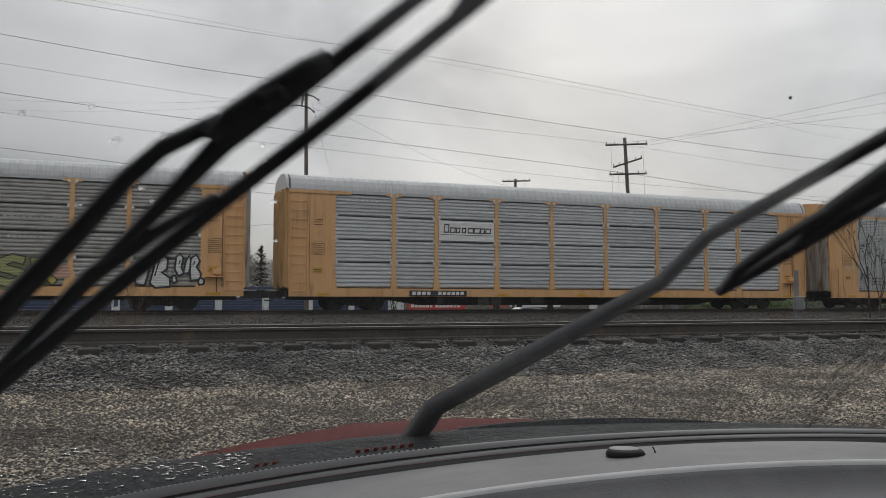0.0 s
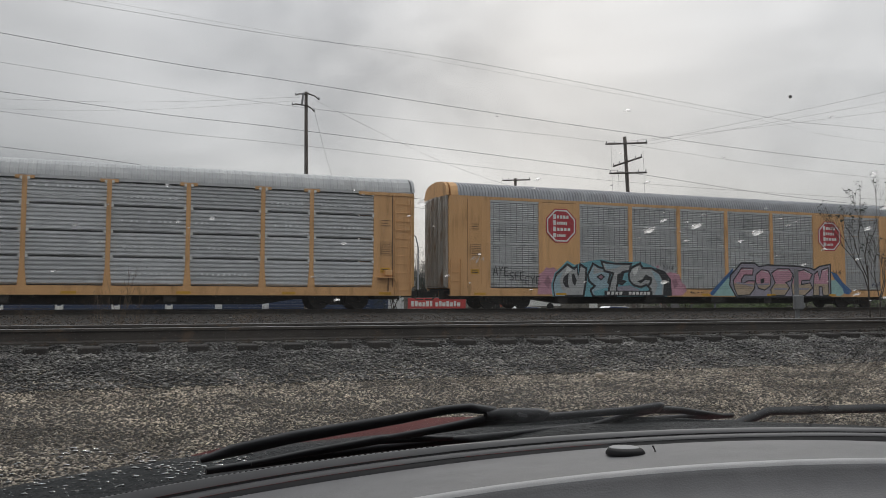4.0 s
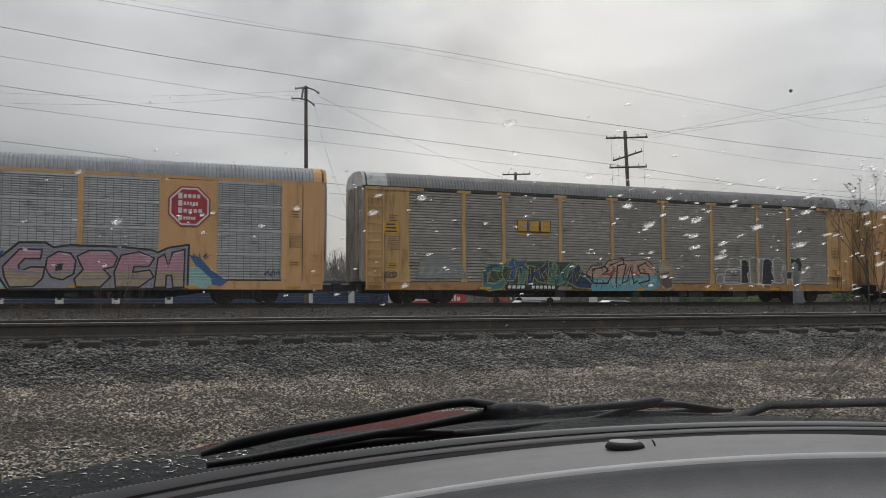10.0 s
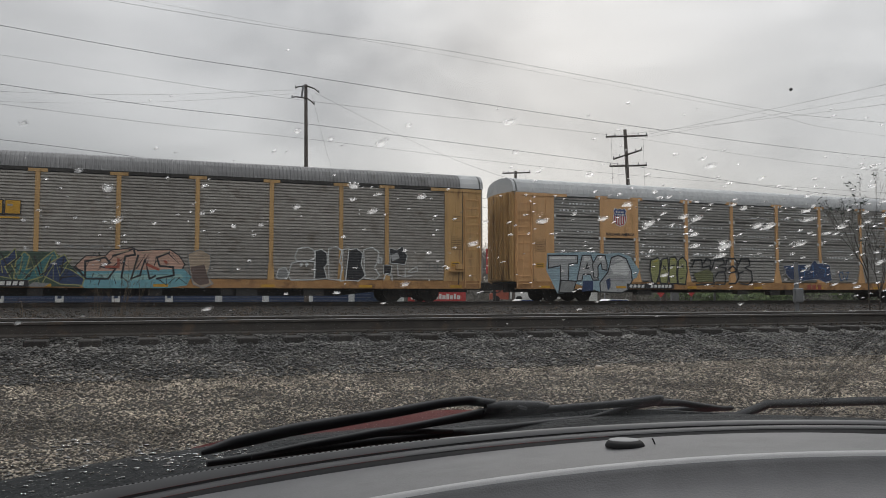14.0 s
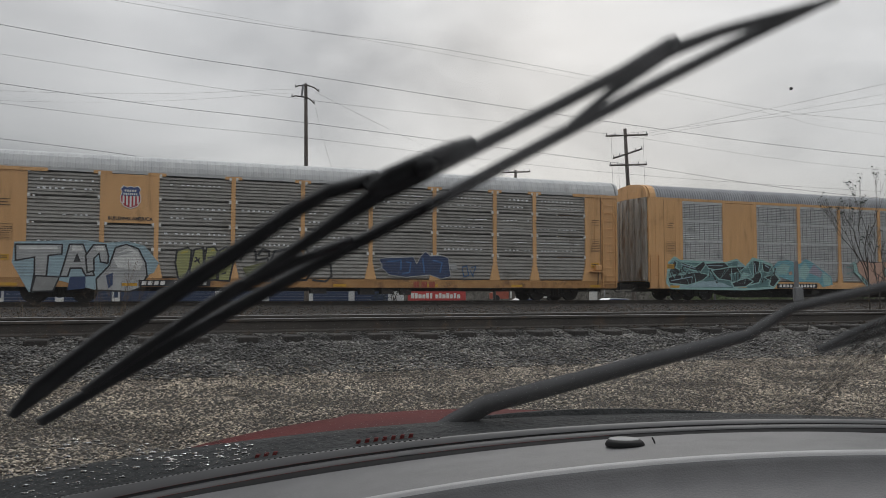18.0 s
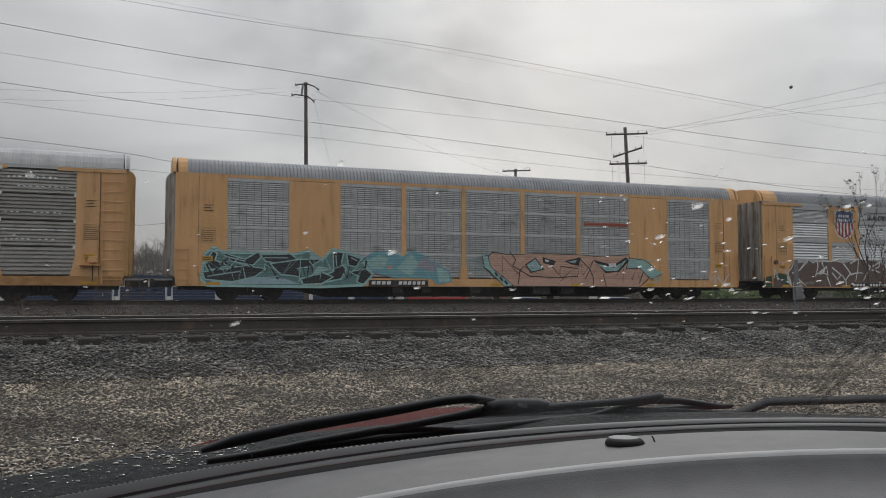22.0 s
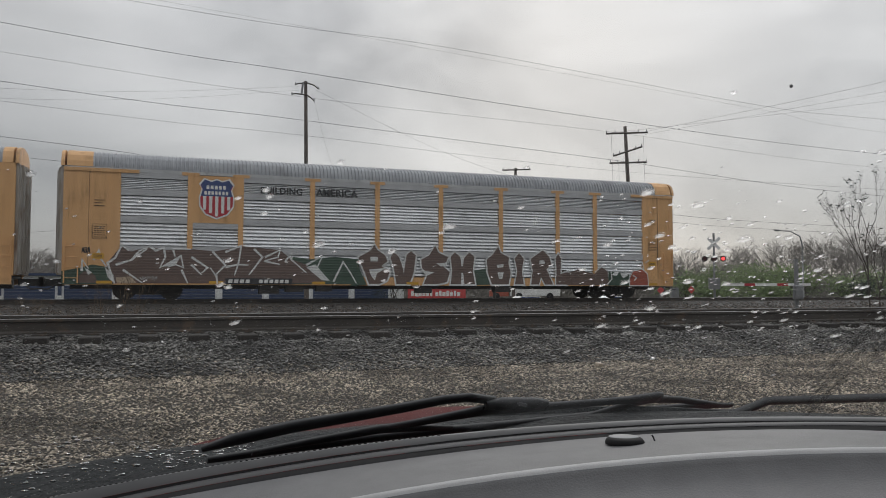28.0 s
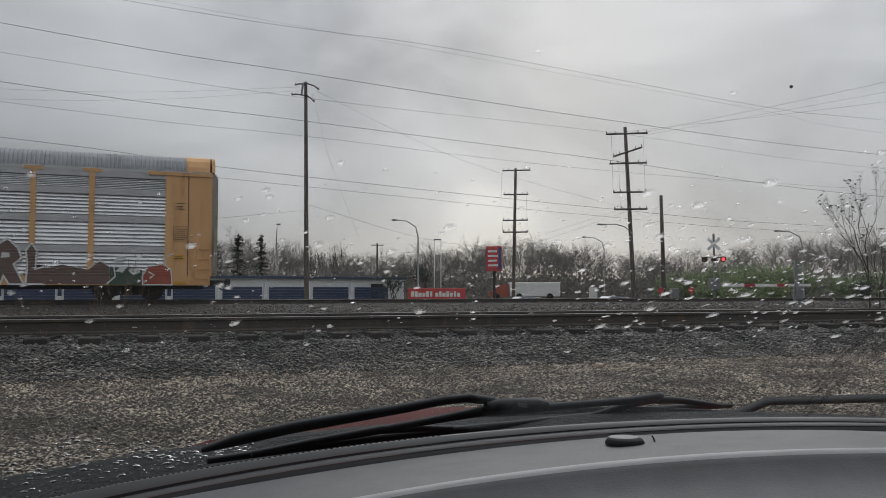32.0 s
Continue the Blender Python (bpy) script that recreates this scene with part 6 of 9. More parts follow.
p.shape([(15.48, 1.82), (16.15, 1.87), (17.01, 1.91), (17.17, 1.6), (17.36, 1.95), (17.58, 2.15), (17.81, 1.96), (18.29, 1.99), (18.64, 1.89), (18.67, 1.67), (18.71, 1.35), (18.76, 1.07), (18.29, 0.96), (17.79, 1.13), (16.68, 1.02), (15.92, 1.11), (15.59, 1.42)], "p_navy", "p_silver", 0.04)
p.slab([(15.81, 1.69), (16.46, 1.75), (16.44, 1.33)], 0.07, "p_blue")
p.slab([(16.68, 1.7), (16.9, 1.65), (16.84, 1.23), (16.51, 1.17)], 0.07, "p_blue")
p.slab([(17.45, 1.87), (17.51, 1.23)], 0.07, "p_blue")
p.slab([(17.9, 1.77), (18.35, 1.67), (18.24, 1.24)], 0.07, "p_blue")
p.shape([(18.69, 1.62), (18.98, 1.66), (19.06, 1.35), (18.8, 1.33)], "p_silver")
p.slab([(17.49, 2.49), (17.43, 2.17)], 0.03, "p_silver")
p.slab([(15.3, 1.31), (15.59, 1.42), (15.59, 1.61)], 0.06, "p_silver")
p.slab([(19.29, 1.47), (19.5, 1.55), (19.61, 1.14), (19.38, 1.05), (19.29, 1.41)], 0.045, "p_blue")
p.slab([(19.73, 1.47), (19.96, 1.54), (19.8, 1.14)], 0.045, "p_blue")
p.slab([(19.66, 1.36), (19.84, 1.06)], 0.045, "p_blue")
p.make("graffiti", c, "solid navy letters edged in silver")
p = Paint(-0.03)
for i in range(3):
    p.fill([(17.02 + 0.36 * i, 0.58), (17.28 + 0.36 * i, 0.58), (17.28 + 0.36 * i, 0.84), (17.02 + 0.36 * i, 0.84)], "p_red")
p.make("name_bars", c, "dull red bars on the sill")
CARS.append(c)

# sixth car: plain yellow plates
c = autorack("yellow car carrier with grey screens and teal graffiti", START[5], dict(
    panel="galv", ridges=9, amp=0.10, groove=True, lattice=True, belly=0.12, band=0.13, solid={1: 0.94, 7: 0.94}, roof="roof_grey", roof_label=SILVER_ROOF, roof_depth=0.04, number_x=7.9, foot=0.1, post_w=0.1,
    short_ladder=True, roof_cap=0.35))
p = Paint()
p.shape([(1.02, 0.85), (1.06, 1.24), (1.14, 1.84), (1.48, 2.1), (1.82, 1.93), (3.1, 1.9), (4.62, 1.87), (5.27, 2.04), (5.84, 1.66), (6.28, 2.12), (6.84, 2.01), (7.5, 1.81), (7.63, 1.53), (8.03, 1.08), (7.61, 0.62), (5.79, 0.54), (1.26, 0.59)], "p_mist", "p_aqua", 0.11)
p.shape([(1.54, 1.15), (2.71, 0.96), (4.33, 0.87), (4.95, 0.66), (1.35, 0.65)], "p_lblue")
p.shape([(1.77, 1.9), (2.71, 1.65), (3.2, 1.94), (3.42, 1.83), (3.03, 1.41), (2.21, 1.54)], "p_black", "p_aqua", 0.06)
p.shape([(3.3, 1.83), (4.52, 1.9), (4.85, 1.65), (4.42, 1.42), (3.51, 1.58)], "p_black", "p_aqua", 0.06)
p.shape([(1.17, 1.44), (1.45, 1.99), (1.63, 1.85), (1.53, 1.6), (2.07, 1.38), (1.25, 1.19)], "p_black", "p_aqua", 0.06)
p.shape([(1.06, 1.12), (2.71, 1.4), (3.53, 1.27), (3.11, 0.96), (2.23, 0.73), (1.16, 0.83)], "p_black", "p_aqua", 0.06)
p.shape([(3.71, 1.48), (4.94, 1.68), (5.82, 1.69), (5.36, 1.39), (4.75, 1.28), (4.96, 0.95), (4.12, 1.05)], "p_black", "p_aqua", 0.06)
p.shape([(6.3, 2.04), (6.76, 1.99), (6.65, 1.51), (6.87, 1.3), (6.66, 0.88), (6.02, 0.75), (5.8, 0.98), (6.33, 1.19)], "p_black", "p_aqua", 0.06)
p.shape([(6.87, 1.94), (7.52, 1.74), (7.3, 1.39), (6.96, 1.45)], "p_black", "p_aqua", 0.06)
p.shape([(6.96, 1.18), (7.74, 1.31), (8.01, 1.08), (7.61, 0.65), (7.31, 0.76), (7.42, 0.99)], "p_black", "p_aqua", 0.06)
p.shape([(4.94, 0.87), (5.89, 1.13), (6.31, 0.96), (5.81, 0.67), (5.05, 0.64)], "p_black", "p_aqua", 0.06)
p.wild(1.2, 7.7, 0.65, 1.9, 9, ((0, "p_black"),), 104, 0.07)
p.wild(1.2, 7.7, 0.62, 1.95, 9, ((0, "p_aqua"),), 107, 0.04)
p.slab([(1.87, 1.77), (2.71, 1.57)], 0.05, "p_lblue")
p.slab([(3.45, 1.72), (4.42, 1.73)], 0.05, "p_lblue")
p.slab([(5.35, 2), (5.78, 1.66)], 0.05, "p_lblue")
p.slab([(1.25, 0.95), (2.51, 1.16)], 0.05, "p_lblue")
p.slab([(6.41, 1.88), (6.46, 1.41)], 0.05, "p_lblue")
p.slab([(3.01, 0.86), (4.02, 0.97)], 0.05, "p_lblue")
p.slab([(7.06, 1.78), (7.33, 1.65)], 0.05, "p_lblue")
p.slab([(1.53, 2), (1.77, 1.93)], 0.05, "p_lblue")
p.shape([(5.35, 2), (5.67, 1.69), (5.31, 1.68)], "p_aqua", "p_lblue", 0.03)
p.shape([(5.67, 1.4), (6.2, 1.3), (5.36, 0.98)], "p_aqua", "p_lblue", 0.03)
p.make("graffiti", c, "black angular strokes edged in aqua")
p = Paint()
p.shape([(7.59, 1.72), (7.94, 2), (8.61, 2.08), (9.34, 1.87), (9.8, 2.14), (10.2, 2), (10.93, 1.57), (11.52, 1.24), (11.64, 0.8), (10.93, 0.66), (10.67, 0.9), (9.29, 0.94), (9.06, 0.9), (7.94, 1.21)], "p_cyan")
p.shape([(7.72, 1.63), (8.27, 1.91), (8.72, 1.76), (8.5, 1.32), (7.94, 1.32)], "p_aqua")
p.shape([(9.06, 1.33), (9.74, 1.99), (10.09, 1.56), (9.74, 1.01)], "p_aqua")
p.shape([(10.9, 1.46), (11.49, 1.19), (11.52, 0.8), (11.02, 0.77)], "p_aqua")
p.shape([(9.97, 1.42), (10.32, 1.89), (10.93, 1.46), (10.79, 1.17)], "p_lilac")
p.wild(7.8, 11.4, 0.95, 1.85, 7, ((0, "p_lblue"),), 108, 0.03)
p.shape([(8.61, 1.43), (8.83, 1.49), (8.89, 1.33), (8.67, 1.3)], "p_salmon")
p.make("graffiti", c, "faded cyan and aqua letters")
p = Paint()
p.slab([(13.31, 1.86), (13.59, 2.12), (14.46, 2), (15.87, 2.09), (18.12, 2.06), (18.93, 2), (20.77, 2.11), (20.84, 1.69), (21.77, 1.46), (21.85, 0.97), (21.32, 0.58), (14.45, 0.61), (14.14, 1.02), (13.46, 1.46), (13.31, 1.86)], 0.06, "p_black")
p.shape([(13.34, 1.86), (13.59, 2.1), (14.46, 2), (15.87, 2.09), (18.12, 2.06), (18.93, 2), (20.77, 2.11), (20.84, 1.69), (21.77, 1.46), (21.83, 0.97), (21.32, 0.59), (14.45, 0.62), (14.14, 1.02), (13.46, 1.46)], "p_salmon")
p.shape([(13.09, 2.02), (13.36, 1.96), (13.49, 1.46), (14.18, 0.95), (14.61, 0.63), (14.2, 0.57), (13.46, 1.24), (13.16, 1.46)], "p_aqua", "p_black", 0.035)
p.slab([(13.71, 1.21), (13.83, 1.04)], 0.1, "p_black")
p.slab([(13.95, 1.02), (14.08, 0.83)], 0.1, "p_black")
p.slab([(14.18, 0.84), (14.33, 0.68)], 0.1, "p_black")
p.shape([(15.25, 1.58), (15.74, 1.88), (16.15, 1.38), (15.5, 1.23)], "p_aqua", "p_black", 0.06)
p.shape([(15.41, 1.53), (15.71, 1.72), (15.86, 1.45), (15.55, 1.35)], "p_lblue")
p.shape([(16.1, 1.94), (16.81, 1.76), (16.67, 1.55), (16.12, 1.67)], "p_black")
p.shape([(16.23, 1.84), (16.44, 1.8), (16.44, 1.68), (16.25, 1.73)], "p_white")
p.shape([(17.24, 1.77), (18.14, 1.97), (18, 1.56), (17.57, 1.63)], "p_black")
p.shape([(17.41, 1.74), (17.91, 1.85), (17.82, 1.68)], "p_lblue")
p.shape([(18.79, 1.86), (19.9, 1.61), (20.6, 2.01), (20.77, 1.81), (20.2, 1.3), (19.47, 1.23)], "p_black")
p.shape([(19, 1.69), (19.89, 1.49), (20.66, 1.91), (20.17, 1.37), (19.5, 1.32)], "p_aqua")
p.shape([(19.62, 1.68), (20.04, 1.71), (20.06, 1.54), (19.67, 1.51)], "p_white")
p.shape([(20.8, 1.98), (21.24, 1.92), (21.6, 1.89), (21.92, 1.73), (22.2, 1.47), (22.63, 1.2), (22.02, 0.95), (21.34, 1.49), (20.6, 1.45)], "p_aqua", "p_black", 0.035)
p.wild(13.9, 21.4, 0.65, 2.0, 8, ((0, "p_black"),), 105, 0.035)
p.slab([(14.44, 2.16), (14.74, 1.79), (14.58, 1.52), (15.5, 1.03)], 0.045, "p_black")
p.slab([(18.05, 1.9), (18.58, 1.43), (18.78, 1.05), (18.78, 0.62)], 0.045, "p_black")
p.slab([(19.33, 1.17), (19.49, 0.62)], 0.045, "p_black")
p.slab([(14.96, 1.39), (14.86, 0.7)], 0.045, "p_black")
p.slab([(15.47, 1.05), (16.9, 1), (17.97, 1.07)], 0.045, "p_black")
p.slab([(17.04, 1.53), (17.97, 1.42)], 0.045, "p_black")
p.slab([(21.59, 1.34), (21.32, 0.73)], 0.045, "p_black")
p.slab([(12.6, 1.76), (13.09, 1.71)], 0.06, "p_aqua")
p.slab([(12.63, 1.37), (13.15, 1.54), (12.85, 1.2)], 0.06, "p_aqua")
p.slab([(21.31, 1.97), (21.39, 2.09)], 0.06, "p_aqua")
p.slab([(21.74, 1.89), (22.11, 1.86)], 0.06, "p_aqua")
p.slab([(22.17, 1.47), (22.68, 1.2)], 0.06, "p_aqua")
p.slab([(22.31, 0.98), (22.57, 1.05)], 0.06, "p_aqua")
p.slab([(12.85, 1.87), (13.22, 2.03), (13.34, 2.14)], 0.06, "p_aqua")
p.slab([(22.09, 1.1), (22.45, 0.92), (22.09, 0.79)], 0.06, "p_aqua")
p.slab([(25.76, 0.74), (25.87, 1.5), (26.11, 1)], 0.045, "p_white")
p.slab([(25.92, 1.12), (26.3, 0.75), (26.71, 1.26)], 0.045, "p_white")
p.wild(24.9, 26.2, 0.7, 1.3, 4, ((0, "p_white"),), 41, 0.03)
p.fill([(18.3, 3.45), (20.7, 3.45), (20.7, 3.62), (18.3, 3.62)], "p_red")
p.fill([(18.3, 3.36), (20.0, 3.36), (20.0, 3.44), (18.3, 3.44)], "p_silver")
p.make("graffiti", c, "salmon letters with aqua and black edges")
CARS.append(c)

# last car
c = autorack("yellow car carrier with bright silver slats and brown graffiti", START[6], dict(
    panel="galv_bright", ridges=6, amp=0.065, groove="louver", band_mat="band_dark", band=0.24, solid={1: 3.02}, roof="roof_grey", roof_label=SILVER_ROOF, roof_depth=0.045, number_x=5.98, foot=0.02, post_w=0.1, cap=True,
    roof_cap=0.9, short_ladder=True, tiers=(0.94, 2.05, 3.20, 4.25, 4.93), eave="band"))
badge_shield(c, 5.55, 4.0, 0.80)
lettering(c, "BUILDING", 7.25, 4.30, 0.365, "ink", "dark capital lettering on the silver panels")
lettering(c, "AMERICA", 9.55, 4.30, 0.40, "ink", "dark capital lettering on the silver panels")
p = Paint()
WILD = {
    "B": ([(0, 0.72), (0.15, 0.80), (0.42, 0.93), (0.55, 1.1), (0.66, 0.94), (0.92, 0.8), (1.0, 0.62), (0.82, 0.5), (1.08, 0.35), (0.98, 0.1), (0.72, 0), (0.36, 0), (0.2, 0.35)],
          [[(0.42, 0.62), (0.66, 0.62), (0.66, 0.74), (0.42, 0.74)], [(0.38, 0.40), (0.94, 0.45), (0.64, 0.3), (0.56, 0.12), (0.44, 0.24)]]),
    "U": ([(-0.05, 0.74), (0.12, 0.90), (0.36, 0.76), (0.5, 0.45), (0.62, 0.82), (0.82, 0.94), (1.05, 0.80), (0.95, 0.3), (0.78, 0), (0.2, 0), (0.1, 0.4)], [[(0.46, 0.62), (0.52, 0.30), (0.60, 0.66)]]),
    "S": ([(0.02, 0.70), (0.3, 0.82), (0.52, 1.1), (0.66, 0.9), (1.0, 0.78), (0.92, 0.6), (0.72, 0.58), (1.05, 0.36), (0.95, 0.06), (0.6, 0), (0.1, 0), (0.24, 0.3), (0.05, 0.45)],
          [[(0.55, 0.60), (0.98, 0.56), (0.72, 0.5)], [(0.02, 0.40), (0.5, 0.34), (0.24, 0.25)]]),
    "H": ([(0, 0.78), (0.2, 0.93), (0.42, 0.8), (0.5, 0.7), (0.6, 0.8), (0.78, 0.93), (1.02, 0.8), (0.95, 0.4), (1.05, 0), (0.6, 0), (0.42, 0), (0, 0), (0.06, 0.4)],
          [[(0.42, 0.82), (0.58, 0.82), (0.52, 0.52), (0.46, 0.52)], [(0.44, 0.02), (0.47, 0.34), (0.53, 0.34), (0.58, 0.02)]]),
    "G": ([(-0.02, 0.72), (0.25, 0.88), (0.5, 1.12), (0.62, 0.92), (0.98, 0.8), (0.95, 0.6), (1.05, 0.35), (0.95, 0), (0.55, 0), (0.2, 0), (0.02, 0.35)],
          [[(0.42, 0.56), (0.72, 0.6), (0.70, 0.5), (0.46, 0.48)], [(0.46, 0.36), (0.72, 0.36), (0.66, 0.18), (0.52, 0.18)]]),
    "I": ([(0.1, 0.76), (0.45, 0.94), (0.85, 0.76), (0.7, 0.4), (0.85, 0), (0.1, 0), (0.28, 0.4)], []),
    "R": ([(0, 0.76), (0.3, 0.9), (0.6, 1.04), (0.9, 0.82), (1.0, 0.6), (0.78, 0.45), (1.08, 0), (0.66, 0), (0.5, 0.2), (0.42, 0), (0.02, 0), (0.1, 0.4)],
          [[(0.42, 0.60), (0.68, 0.62), (0.64, 0.72), (0.44, 0.72)]]),
    "L": ([(0.05, 0.78), (0.3, 0.95), (0.55, 0.78), (0.5, 0.35), (1.05, 0.42), (0.95, 0), (0.06, 0), (0.12, 0.4)], []),
}


def spiked(paint, text, x0, x1, z0, z1, rim):
    w = (x1 - x0) / len(text)
    for i, ch in enumerate(text):
        outer, holes = WILD[ch]
        pts = [(x0 + w * (i + 0.04 + 0.9 * u), z0 + (z1 - z0) * v) for u, v in outer]
        cx, cz = sum(q[0] for q in pts) / len(pts), sum(q[1] for q in pts) / len(pts)
        def scaled(dx, dz):
            return [(cx + (x - cx) * dx, cz + (z - cz) * dz) for x, z in pts]
        for ring, m in ((scaled(1 + 2.6 * rim / w, 1 + 2.2 * rim / (z1 - z0)), "p_white"), (pts, "p_brown")):
            k = paint.slot(m)
            y = paint.lift()
            n = len(ring)
            paint.b.add([(cx, y, cz)] + [(x, y, z) for x, z in ring], [(0, a + 1, (a + 1) % n + 1) for a in range(n)], k)
        paint.slab(pts + pts[:1], rim * 1.9, "p_white")
        for h in holes:
            paint.fill([(x0 + w * (i + 0.04 + 0.9 * u), z0 + (z1 - z0) * v) for u, v in h], "p_white")


p.shape([(16.43, 1.22), (17.29, 1.34), (17.48, 0.62), (16.43, 0.59)], "p_green")
p.shape([(11.02, 1.51), (11.26, 1.62), (11.73, 0.6), (11.03, 0.54)], "p_green")
p.shape([(-0.01, 0.58), (0, 1.07), (0.69, 1.22), (1.05, 1.33), (1.6, 1.23), (1.79, 0.59)], "p_green")
p.shape([(8.3, 0.61), (8.61, 1.74), (9.26, 1.64), (10.36, 1.76), (11.37, 1.67), (11.52, 0.62)], "p_green")
p.shape([(0.5, 0.83), (0.78, 1.08), (1.15, 0.93), (1.24, 0.64), (0.57, 0.64)], "p_brown")
p.shape([(1.55, 1.38), (2.08, 2.08), (2.41, 1.84), (3.07, 2.06), (3.66, 1.91), (4.61, 1.98), (5.51, 1.9), (6.54, 2.13), (8.08, 2), (8.53, 1.63), (9.15, 1.42), (9.83, 0.87), (9.88, 0.65), (1.7, 0.62)], "p_brown")
p.slab([(1.57, 1.38), (1.84, 1.58), (2.08, 2.08), (2.34, 1.86)], 0.075, "p_white", taper=(1.25, 0.6))
p.slab([(1.87, 1.32), (2.42, 1.52), (2.99, 1.97)], 0.075, "p_white", taper=(1.25, 0.6))
p.slab([(2.44, 1.52), (2.7, 1.87), (3.07, 2.06)], 0.075, "p_white", taper=(1.25, 0.6))
p.slab([(3.05, 2.08), (3.3, 1.9), (3.6, 2.01), (3.65, 1.64), (3.46, 1.23), (4.23, 1.71), (4.33, 1.24), (4.04, 1.36), (3.75, 1.26)], 0.075, "p_white", taper=(1.25, 0.6))
p.slab([(3.93, 1.99), (4.61, 1.96)], 0.075, "p_white", taper=(1.25, 0.6))
p.slab([(3.93, 1.99), (4.01, 1.67)], 0.075, "p_white", taper=(1.25, 0.6))
p.slab([(4.62, 1.66), (5.24, 1.25), (5.02, 1.04)], 0.075, "p_white", taper=(1.25, 0.6))
p.slab([(5.41, 1.9), (5.63, 1.67), (5.92, 1.36), (5.54, 0.96), (5.34, 1.25)], 0.075, "p_white", taper=(1.25, 0.6))
p.slab([(5.91, 1.88), (6.53, 2.15), (6.44, 1.49), (6.28, 0.95)], 0.075, "p_white", taper=(1.25, 0.6))
p.slab([(7.03, 2.03), (7.37, 1.7), (7.06, 1.27), (6.84, 0.97)], 0.075, "p_white", taper=(1.25, 0.6))
p.slab([(7.47, 1.7), (8.08, 2), (8, 1.71), (7.45, 1.55)], 0.075, "p_white", taper=(1.25, 0.6))
p.slab([(8.29, 1.52), (8.57, 1.95), (8.53, 1.63), (9.16, 1.08)], 0.075, "p_white", taper=(1.25, 0.6))
p.slab([(9.15, 1.4), (9.83, 1.78), (9.61, 1.3), (10.05, 0.76)], 0.075, "p_white", taper=(1.25, 0.6))
p.slab([(10.3, 0.72), (10.71, 1.55), (11.03, 1.09), (11.28, 0.66)], 0.075, "p_white", taper=(1.25, 0.6))
p.slab([(0.69, 1.07), (0.7, 1.52), (0.92, 1.17)], 0.075, "p_white", taper=(1.25, 0.6))
p.slab([(1.09, 1.5), (1.27, 1.88), (1.37, 1.51), (1.56, 1.23)], 0.075, "p_white", taper=(1.25, 0.6))
p.slab([(1.57, 1.43), (1.84, 0.62)], 0.075, "p_white", taper=(1.25, 0.6))
p.slab([(2.13, 1.14), (2.83, 0.64)], 0.075, "p_white", taper=(1.25, 0.6))
p.slab([(4.26, 1.16), (4.5, 0.63)], 0.075, "p_white", taper=(1.25, 0.6))
p.slab([(5.57, 0.97), (5.62, 0.63)], 0.075, "p_white", taper=(1.25, 0.6))
p.slab([(5.92, 1.28), (6.42, 1.39), (6.83, 1.37)], 0.075, "p_white", taper=(1.25, 0.6))
p.slab([(7.45, 1.55), (8.08, 1.41)], 0.075, "p_white", taper=(1.25, 0.6))
p.slab([(4.62, 1.37), (5.02, 0.96)], 0.075, "p_white", taper=(1.25, 0.6))
p.shape([(3.46, 1.25), (4.23, 1.71), (4.04, 1.34)], "p_white")
p.shape([(0.78, 1.22), (1.05, 1.03), (0.92, 0.93)], "p_white")
p.shape([(9.15, 1.31), (9.53, 1.43), (10.14, 0.76), (9.81, 0.78)], "p_white")
p.shape([(1.49, 1.23), (1.8, 0.94), (1.81, 0.66), (1.6, 0.84)], "p_white")
p.shape([(1.88, 0.84), (2.43, 0.89), (2.62, 0.64), (1.93, 0.62)], "p_cream")
p.wild(2.75, 3.36, 0.72, 0.95, 5, ((0, "p_silver"),), 72, 0.03)
p.word("ABA", 0.67, 0.97, 1.75, 2.0, 0.035, ((0, "p_black"),), 73)
p.make("graffiti", c, "dark brown jagged letters lined in white")
p = Paint()
spiked(p, "B", 11.26, 12.77, 0.60, 2.2, 0.035)
spiked(p, "U", 12.75, 13.98, 0.60, 2.2, 0.035)
spiked(p, "S", 14.05, 15.56, 0.60, 2.2, 0.035)
spiked(p, "H", 15.46, 16.77, 0.60, 2.2, 0.035)
spiked(p, "G", 17.22, 18.52, 0.60, 2.2, 0.035)
spiked(p, "I", 18.53, 19.32, 0.60, 2.2, 0.035)
spiked(p, "R", 19.38, 20.66, 0.60, 2.2, 0.035)
spiked(p, "L", 20.66, 21.45, 0.60, 2.2, 0.035)
p.shape([(21.26, 1.13), (21.91, 1.33), (22.85, 1.15), (23.22, 1.47), (23.55, 1.28), (23.58, 0.61), (21.33, 0.61)], "p_brown")
p.shape([(23.59, 1.28), (24.72, 1.16), (24.79, 0.59), (23.58, 0.59)], "p_green")
p.shape([(24.74, 0.9), (24.95, 1.29), (25.49, 1.4), (25.79, 1.17), (25.84, 0.59), (24.77, 0.59)], "p_red", "p_white", 0.045)
p.shape([(23.67, 1.47), (23.9, 1.7), (24.15, 1.67), (24.04, 1.48)], "p_white")
p.shape([(23.78, 1.09), (23.97, 1.28), (24.21, 1.29), (24.04, 1.05)], "p_white")
p.shape([(24.23, 1.16), (24.57, 1.24), (24.69, 1.08), (24.41, 0.95)], "p_white")
p.slab([(22.85, 1.21), (23.22, 1.56), (23.55, 1.28)], 0.05, "p_white")
p.slab([(23.48, 0.61), (23.78, 0.9), (23.73, 1.28)], 0.05, "p_white")
p.slab([(25.58, 1.36), (25.49, 1.76)], 0.05, "p_white")
p.slab([(25.64, 1.69), (25.88, 1.83)], 0.05, "p_white")
p.slab([(24.95, 1.1), (25.17, 0.97), (25.02, 0.84)], 0.05, "p_white")
